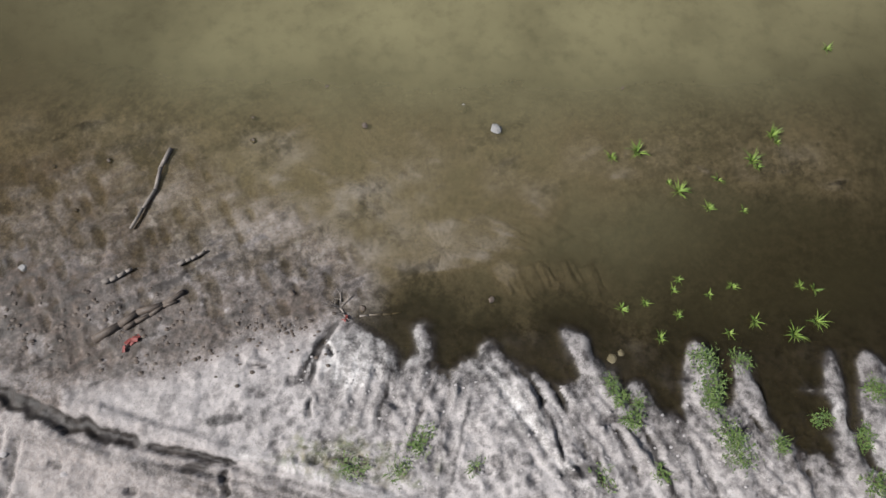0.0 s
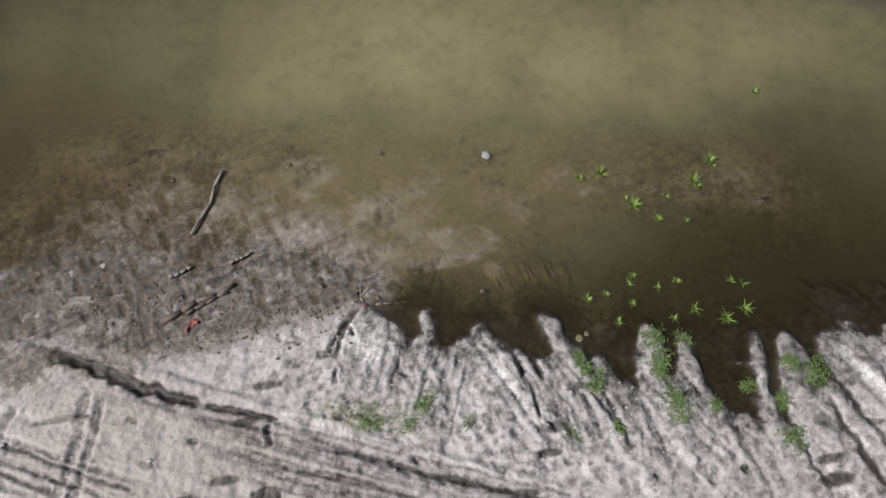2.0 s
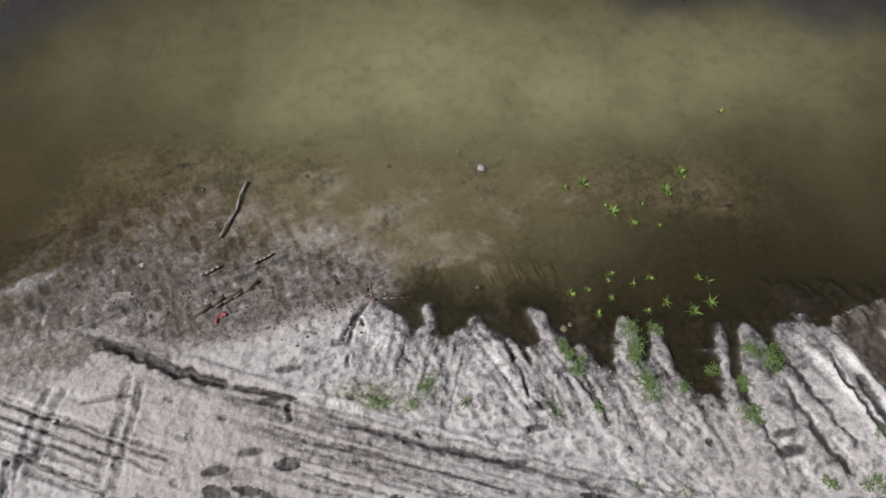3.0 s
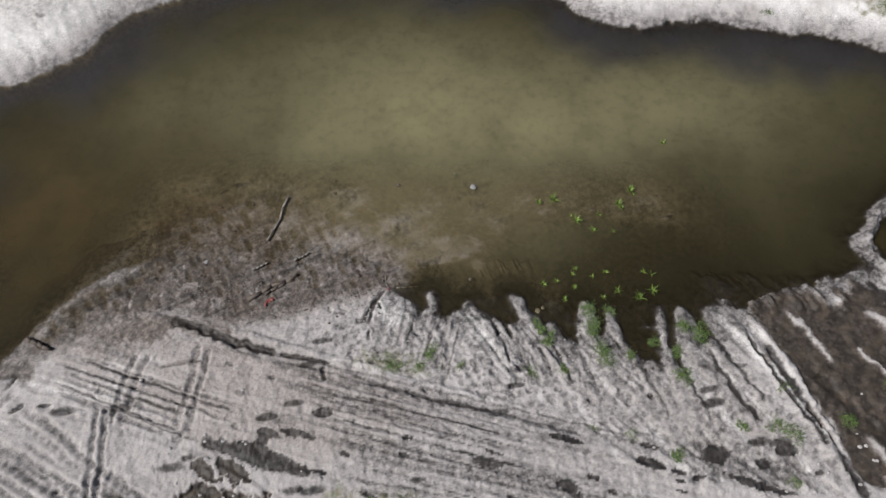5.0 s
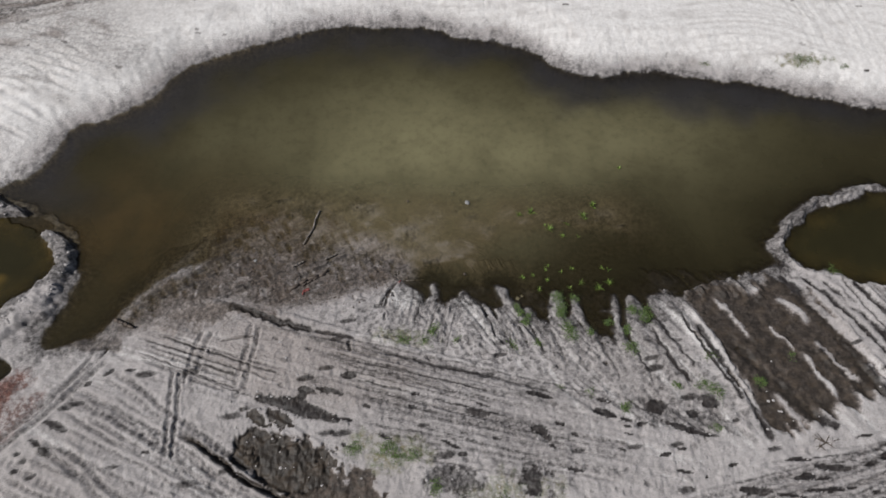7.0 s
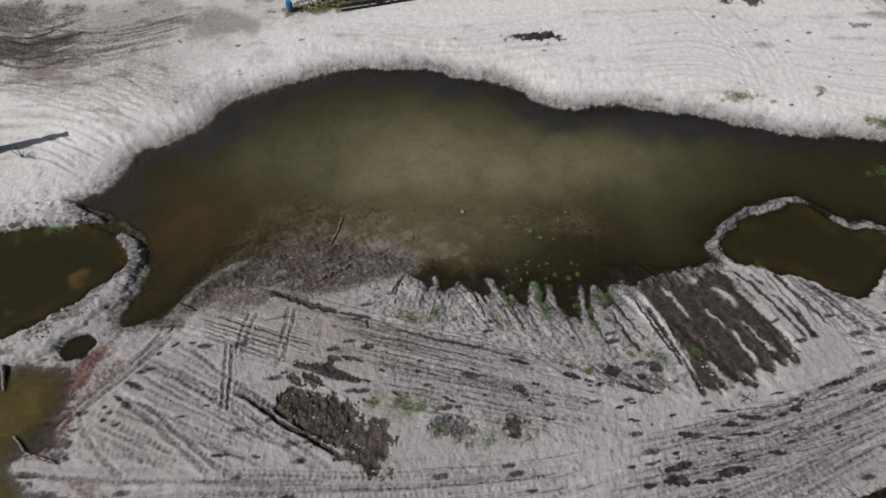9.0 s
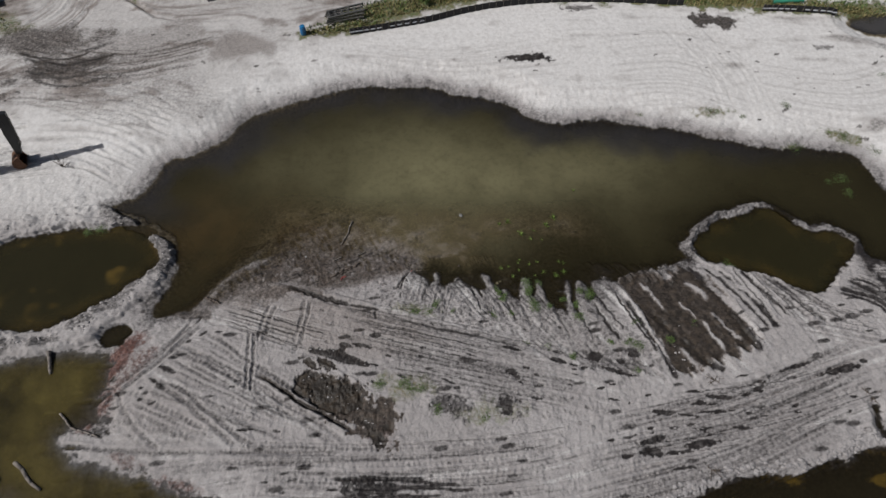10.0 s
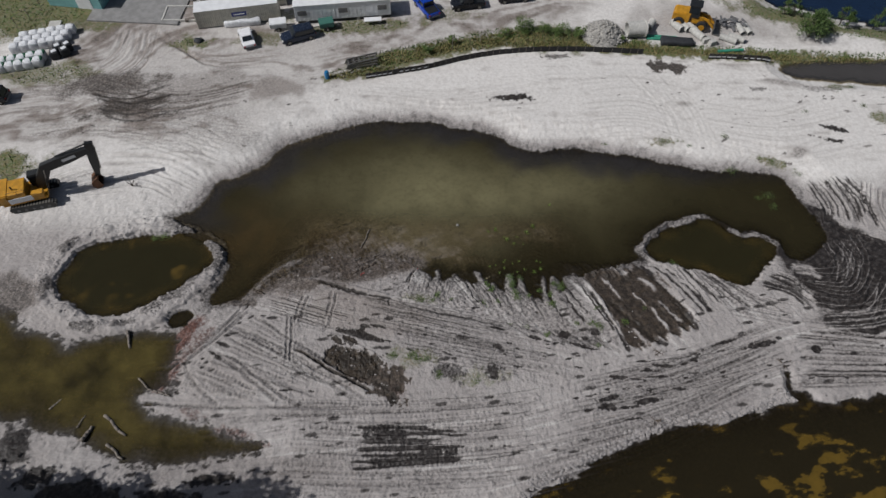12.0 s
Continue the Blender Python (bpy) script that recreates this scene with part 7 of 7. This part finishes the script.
for at, turn, L in (((29.64, 34.99), -6, 4.5), ((30.34, 34.5), -4, 5.0), ((38.68, 32.13), 5, 3.5)):
    pipe(at, turn, L, 0.2, PIPE_GREEN, "long thin green plastic pipe lying on grass", "green pipes")
bm = bmesh.new()
box(bm, (0, 0, 0.4), (4.4, 1.4, 0.7), 0, 0.2)
bmesh.ops.subdivide_edges(bm, edges=bm.edges[:], cuts=2, use_grid_fill=True)
for v in bm.verts:
    v.co += Vector((0, 0, 0.2 * noise.noise(v.co * 1.3)))
stand(part("tarpaulin", bm, DARK_CLOTH, shade=True), (31.77, 33.77), "pipe bundle under a dark crumpled tarpaulin", "stack", turn=-5)
for at in ((35.74, 34.05), (36.56, 33.56)):
    ob = thing("concrete_block", at, rnd.uniform(-30, 30), "pale broken concrete block on grass", "block", "concrete blocks")
    part("block", box(bmesh.new(), (0, 0, 0.35), (1.1, 0.7, 0.7), 0, 0.05, 0.92), CONCRETE, ob)


# ---- the rubble heap ----
def heap(at, r, tall, n, label):
    ob = thing("rubble_heap", at, 0, label, "rubble")
    bm = bmesh.new()
    made = bmesh.ops.create_grid(bm, x_segments=26, y_segments=26, size=r * 1.1)["verts"]
    for v in made:
        d = v.co.length / r
        v.co.z = tall * max(0, 1 - d ** 1.5) + 0.25 * noise.noise(v.co * 1.5) * (1 if d < 0.95 else 0) - (0.15 if d >= 1 else 0)
    part("core", bm, RUBBLE, ob)
    bm = bmesh.new()
    for _ in range(n):
        a, q = rnd.uniform(0, 6.28), r * rnd.random() ** 0.5
        s = rnd.uniform(0.08, 0.26)
        c = bmesh.ops.create_icosphere(bm, subdivisions=1, radius=s)["verts"]
        z = tall * max(0, 1 - (q / r) ** 1.5)
        for v in c:
            v.co = Vector((v.co.x * 1.2, v.co.y, v.co.z * 0.8)) * (1 + 0.3 * noise.noise(v.co * 9 + Vector((q, a, 0)))) + Vector((q * math.cos(a), q * math.sin(a), z))
    tagged(part("rubble", bm, RUBBLE, ob, "loose broken stones"), kind="stuff")


heap((22.05, 35.45), 3.0, 2.0, 260, "grey heap of broken concrete and stones")


# ---- the wheel loader ----
def loader(at, turn):
    ob = thing("wheel_loader", at, turn, "yellow wheel loader with glazed cab parked by pipes", "loader")
    part("rear_body", slab(bmesh.new(), [(-2.9, 0.8), (-2.9, 1.9), (-2.6, 2.1), (-0.6, 2.2), (-0.6, 0.7)], -0.95, 0.95, 0.1), YELLOW, ob)
    part("front_frame", slab(bmesh.new(), [(-0.4, 0.7), (-0.4, 1.5), (1.0, 1.6), (1.7, 1.1), (1.7, 0.6)], -0.6, 0.6, 0.06), YELLOW, ob)
    cab = part("cab", slab(bmesh.new(), [(-0.9, 1.6), (-1.0, 3.3), (0.35, 3.3), (0.55, 2.3), (0.45, 1.6)], -0.75, 0.75, 0.05), BLACK, ob, "dark glazed cab")
    part("cab_roof", box(bmesh.new(), (-0.3, 0, 3.38), (1.7, 1.7, 0.12), 0, 0.05), BLACK, cab)
    for y in (-0.77, 0.77):
        part("side_window", box(bmesh.new(), (-0.25, y, 2.65), (1.05, 0.03, 0.95), 0, 0.01), GLASS, cab)
    for x in (-1.9, 1.2):
        for s in (-1, 1):
            bm = bmesh.new()
            rod(bm, (x, s * 0.85, 0.75), (x, s * 1.35, 0.75), 0.75, sides=22)
            w = part("wheel", bm, RUBBER, ob, "large black tyre")
            part("rim", rod(bmesh.new(), (x, s * 1.1, 0.75), (x, s * 1.38, 0.75), 0.42, sides=16), YELLOW, w)
    for y in (-0.5, 0.5):
        bm = bmesh.new()
        slab(bm, [(0.3, 1.7), (0.3, 2.0), (1.9, 1.7), (3.0, 0.6), (2.8, 0.4), (1.7, 1.35)], y - 0.1, y + 0.1, 0.03)
        part("lift_arm", bm, YELLOW, ob)
    bm = bmesh.new()
    slab(bm, [(2.8, 1.2), (2.8, 0.2), (3.0, 0.05), (3.9, 0.05), (3.0, 0.15), (2.92, 0.3), (2.92, 1.2)], -1.35, 1.35)
    fork = part("bucket", bm, STEEL, ob, "worn steel bucket")
    for k in range(5):
        part("bucket_tooth", box(bmesh.new(), (3.95, -1.1 + 0.55 * k, 0.08), (0.25, 0.1, 0.06)), STEEL, fork)


loader((34.74, 37.8), -20)
bm = bmesh.new()
for k in range(26):
    c = Vector((rnd.gauss(0, 1.5), rnd.gauss(0, 0.6), 0.12))
    box(bm, (c.x, c.y, rnd.uniform(0.1, 0.9)), (rnd.uniform(0.3, 1.6), rnd.uniform(0.1, 0.3), rnd.uniform(0.08, 0.3)), rnd.uniform(0, 180), 0.01)
tagged(stand(part("scrap_pile", bm, GREY), (39.5, 37.83), "tangled pile of dark scrap metal", "scrap"), kind="stuff")


# ---- shrubs, grass and trees of the far strip ----
def shrub(name, at, r, tall, leaves, label, mat, trunk=0.0, category="shrub", group="", size=0.16):
    ob = thing(name, at, rnd.uniform(0, 360), label, category, group, 0.05)
    bm = bmesh.new()
    if trunk:
        limb(bm, (0, 0, 0), (rnd.uniform(-0.2, 0.2), rnd.uniform(-0.2, 0.2), tall * 0.75), trunk, trunk * 0.4, rnd, 4, 8)
    for _ in range(7):
        a = rnd.uniform(0, 6.28)
        limb(bm, (0, 0, tall * rnd.uniform(0.05, 0.45)), (math.cos(a) * r * 0.7, math.sin(a) * r * 0.7, tall * rnd.uniform(0.5, 0.9)), max(trunk * 0.4, 0.03), 0.01, rnd, 3, 5)
    part("trunk" if trunk else "stems", bm, BARK, ob)
    bm = bmesh.new()
    base = tall * (0.35 if trunk else 0.08)
    clumps = [(rnd.uniform(0, 6.28), r * rnd.random() ** 0.5 * 0.85, rnd.uniform(base, tall * 0.92)) for _ in range(max(8, leaves // 60))]
    for _ in range(leaves):
        a, q, z = rnd.choice(clumps)
        q *= 1.05 - 0.5 * max(0, (z - base) / (tall - base) - 0.3)
        c = Vector((math.cos(a) * q, math.sin(a) * q, z)) + Vector((rnd.gauss(0, 1), rnd.gauss(0, 1), rnd.gauss(0, 0.8))) * r * 0.15
        d = Vector((rnd.gauss(0, 1), rnd.gauss(0, 1), rnd.gauss(0, 0.6))).normalized()
        n = d.cross(Vector((rnd.gauss(0, 0.4), rnd.gauss(0, 0.4), 1))).normalized()
        L = size * rnd.uniform(0.6, 1.4)
        bm.faces.new([bm.verts.new(v) for v in (c, c + d * L * 0.5 + n * L * 0.3, c + d * L, c + d * L * 0.5 - n * L * 0.3)])
    part("crown", bm, mat, ob)
    return ob


for at, r, tall, leaves in (((11.07, 36.8), 1.6, 1.9, 1500), ((13.86, 36.17), 1.3, 1.3, 900), ((16.25, 35.8), 1.5, 1.5, 1200), ((18.62, 35.44), 1.2, 1.3, 900), ((8.56, 35.41), 1.0, 1.1, 600), ((-2.1, 32.21), 0.9, 1.4, 500), ((1.1, 33.67), 0.7, 1.6, 420), ((24.06, 34.47), 0.8, 1.0, 400)):
    shrub("shrub", at, r, tall, leaves, "leafy green shrub on the rough grass strip", WEED, group="shrubs")
for at in ((5.11, 33.92), (1.25, 32.7)):
    stand(part("post", rod(bmesh.new(), (0, 0, 0), (0.05, 0, 2.0), 0.035, sides=6), WOOD), at, "thin weathered marker post in the grass", "post", "marker posts")


def meadow(name, spots, per, tall, mat, label):
    """Rough grass: loose blades over the spots (x, y, rx, ry)."""
    r = np.random.RandomState(len(spots) + per)
    verts, faces = [], []
    for x, y, rx, ry, turn in spots:
        for _ in range(int(per * rx * ry)):
            a, q = r.rand() * 6.283, math.sqrt(r.rand())
            u, v = q * rx * math.cos(a), q * ry * math.sin(a)
            c, s = math.cos(radians(turn)), math.sin(radians(turn))
            px, py = x + u * c - v * s, y + u * s + v * c
            z = height(px, py)
            b, h, w = r.rand() * 6.283, tall * (0.5 + r.rand()), 0.05 + 0.05 * r.rand()
            dx, dy = math.cos(b), math.sin(b)
            k = len(verts)
            verts += [(px - dy * w, py + dx * w, z - 0.02), (px + dy * w, py - dx * w, z - 0.02), (px + dx * h * 0.5, py + dy * h * 0.5, z + h)]
            faces.append((k, k + 1, k + 2))
    me = bpy.data.meshes.new(name)
    me.from_pydata(verts, [], faces)
    me.materials.append(mat)
    return tagged(new(name, me), label, "grass", kind="stuff")


STRIP = [(*(-10.42, 27.77), 5.0, 1.0, 12), (*(-5.09, 30.9), 6.5, 1.6, 14), (*(2.85, 33.31), 7.0, 1.6, 8), (*(11.72, 34.42), 8.0, 2.2, 0), (*(20.36, 33.22), 8.0, 1.2, 0), (*(29.56, 32.18), 8.0, 1.1, -3), (*(39.27, 31.41), 8.0, 1.1, -3), (*(50.74, 30.7), 9.0, 1.1, -2), (*(58.29, 30.45), 7.0, 1.1, 0)]
meadow("rough_grass", [(x, y + 0.7, rx, ry, t) for x, y, rx, ry, t in STRIP], 60, 0.22, WEED, "rough green grass along the top of the bank")
meadow("dry_grass", [(x, y + 0.1, rx, ry * 0.75, t) for x, y, rx, ry, t in STRIP], 130, 0.24, STRAW, "dry straw-coloured grass along the silt fence")
meadow("lawn_grass", [(*(-58.78, 41.94), 8, 7, 0), (*(-52.18, 27.71), 5, 2, 5), (*(-51.33, 12.03), 3.2, 2, 0), (*(-34.37, 34.03), 2.3, 1, 0), (*(-11.78, 37.44), 7, 1.1, 5), (*(49.48, 39.86), 7, 2, -18), (*(57.35, 36.5), 8, 1.5, -4)], 40, 0.16, WEED, "thin short grass in patches on the yard")
for at, r, tall in (((55.49, 37.99), 1.0, 3.0), ((56.35, 37.5), 0.8, 2.4), ((60.41, 37.8), 1.2, 3.2), ((49.58, 40.25), 1.0, 2.8), ((52.42, 37.96), 1.0, 2.6), ((48.51, 40.5), 0.9, 2.4)):
    shrub("tree", at, r, tall, 700, "small dark green tree on the lake shore", CROWN, 0.07, "tree", "lake shore trees", 0.2)
shrub("tree", (50.15, 35.16), 2.2, 3.6, 2600, "broad dark bush behind the ditch", CROWN, 0.1, "tree", "", 0.24)


# ---- tall pines south-west of the site, whose shade falls on the bank ----
for at, tall in (((-40, -30.0), 17), ((-34, -31.0), 23), ((-46.5, -29.5), 18), ((-53, -28.0), 17), ((-38.5, -31.5), 24), ((-30.5, -33.0), 23), ((-43.5, -31.5), 20)):
    shrub("pine_tree", at, 3.6, tall, 5200, "tall dark green pine tree at the edge of the site", CROWN, 0.3, "tree", "pines", 0.6)


# ---- crumbled clods along the banks ----
def clods(name, line, n, wide, low, high, mat, label):
    p = rounded(line, False, 8)
    bm = bmesh.new()
    for _ in range(n):
        i = rnd.randrange(len(p) - 1)
        c = Vector(p[i]).lerp(Vector(p[i + 1]), rnd.random()) + Vector((rnd.gauss(0, wide), rnd.gauss(0, wide)))
        r = rnd.uniform(low, high)
        z = height(c.x, c.y)
        if z < 0.03:
            continue
        for v in bmesh.ops.create_icosphere(bm, subdivisions=1, radius=r)["verts"]:
            q = v.co * (1 + 0.5 * noise.noise(v.co * (2 / r) + Vector((c.x, c.y, 0))))
            v.co = Vector((q.x * 1.3 + c.x, q.y + c.y, q.z * 0.7 + z))
    return tagged(part(name, bm, mat), label, "soil", kind="stuff")


EARTH = surface("crumbled_sand", (0.36, 0.335, 0.325), 0.95, 0, 0.35, 4.0, 0.5)
clods("bank_clods", [(5.55, -26.46), (8.51, -23.89), (12.51, -22.09), (16.67, -20.1), (20.9, -18.73), (26.15, -17.96), (32.91, -15.84)], 420, 0.35, 0.06, 0.2, EARTH, "crumbled grey sand clods along the channel edge")
clods("berm_clods", [(-25.22, 1.68), (-23.37, -0.78), (-25.24, -3.74), (-27.93, -6.21), (-30.68, -8), (-35.42, -8.59), (-39.45, -6.82), (-41.5, -4.03), (-40.91, -0.72), (-38.34, 1.74), (-33.38, 3.18), (-27.72, 2.93)], 170, 0.5, 0.04, 0.14, EARTH, "crumbled grey sand clods on the pit bank")
clods("flat_clods", [(-12.83, -7.69), (-4.57, -12.69), (6, -14.84), (16.84, -12.72), (28.04, -11.12)], 260, 2.2, 0.03, 0.09, EARTH, "small sand clods scattered over the tracks")
clods("shore_clods", [(-3.42, -3.07), (-0.35, -4.35), (3.24, -5.3), (7.66, -5.91)], 240, 1.1, 0.015, 0.045, EARTH, "small sand clods scattered along the shore")
clods("point_clods", [(-11.85, -1.73), (-9.03, -2.07), (-5.96, -1.73), (-3.47, -1.9)], 500, 0.8, 0.02, 0.07, BARK, "small dark mud clods on the muddy point")


# ---- paving, pole and leftovers of the yard ----
bm = bmesh.new()
box(bm, (0, 0, 0), (13.0, 9.0, 0.3), 0, 0.02)
ob = part("pavement", bm, surface("asphalt_grey", (0.26, 0.255, 0.25), 0.85, 0, 0.25, 1.0, 0.3))
x, y = (-43.18, 42.57)
ob.matrix_world = pose(x, y, height(x, y) + 0.02, 0, 0, -4)
tagged(ob, "grey asphalt paving at the head of the track", "pavement", kind="structure")
ob = thing("kerb_frame", (-37.05, 40.14), 0, "pale concrete edging round a small bare plot", "edging")
for (cx, cy), (sx, sy) in (((0, -1.6), (4.6, 0.25)), ((0, 1.6), (4.6, 0.25)), ((-2.3, 0), (0.25, 3.4)), ((2.3, 0), (0.25, 3.4))):
    part("edge", box(bmesh.new(), (cx, cy, 0.12), (sx, sy, 0.3), 0, 0.03), CONCRETE, ob)
bm = bmesh.new()
boulder(bm, 0.6, rnd, 0.8)
stand(part("black_bag", bm, DARK_CLOTH, shade=True), (-33.34, 34.27), "black filled rubbish bag lying in grass", "bag")
ob = thing("wire_fence", (-58.87, 36.77), 62, "grey wire fence beside the lawn", "fence")
for k in range(6):
    part("post", rod(bmesh.new(), (2.2 * k, 0, 0), (2.2 * k, 0, 1.9), 0.04, sides=6), STEEL, ob)
for z in (0.1, 0.5, 0.9, 1.3, 1.75):
    part("wire", rod(bmesh.new(), (0, 0, z), (11, 0, z), 0.012, sides=4), STEEL, ob)
ob = thing("paving_slab", (-54.12, 37.72), 5, "pale square slab lying on the lawn", "slab")
part("slab", box(bmesh.new(), (0, 0, 0.1), (1.6, 1.4, 0.2), 0, 0.03), CONCRETE, ob)
ob = thing("beam_stack", (-35.06, 38.7), 15, "short stack of pale timber beams by a container", "stack")
for k in range(4):
    part("beam", box(bmesh.new(), (0, 0.3 * (k % 2), 0.12 + 0.2 * (k // 2)), (2.2, 0.22, 0.18), 2 * k, 0.02), WOOD, ob)
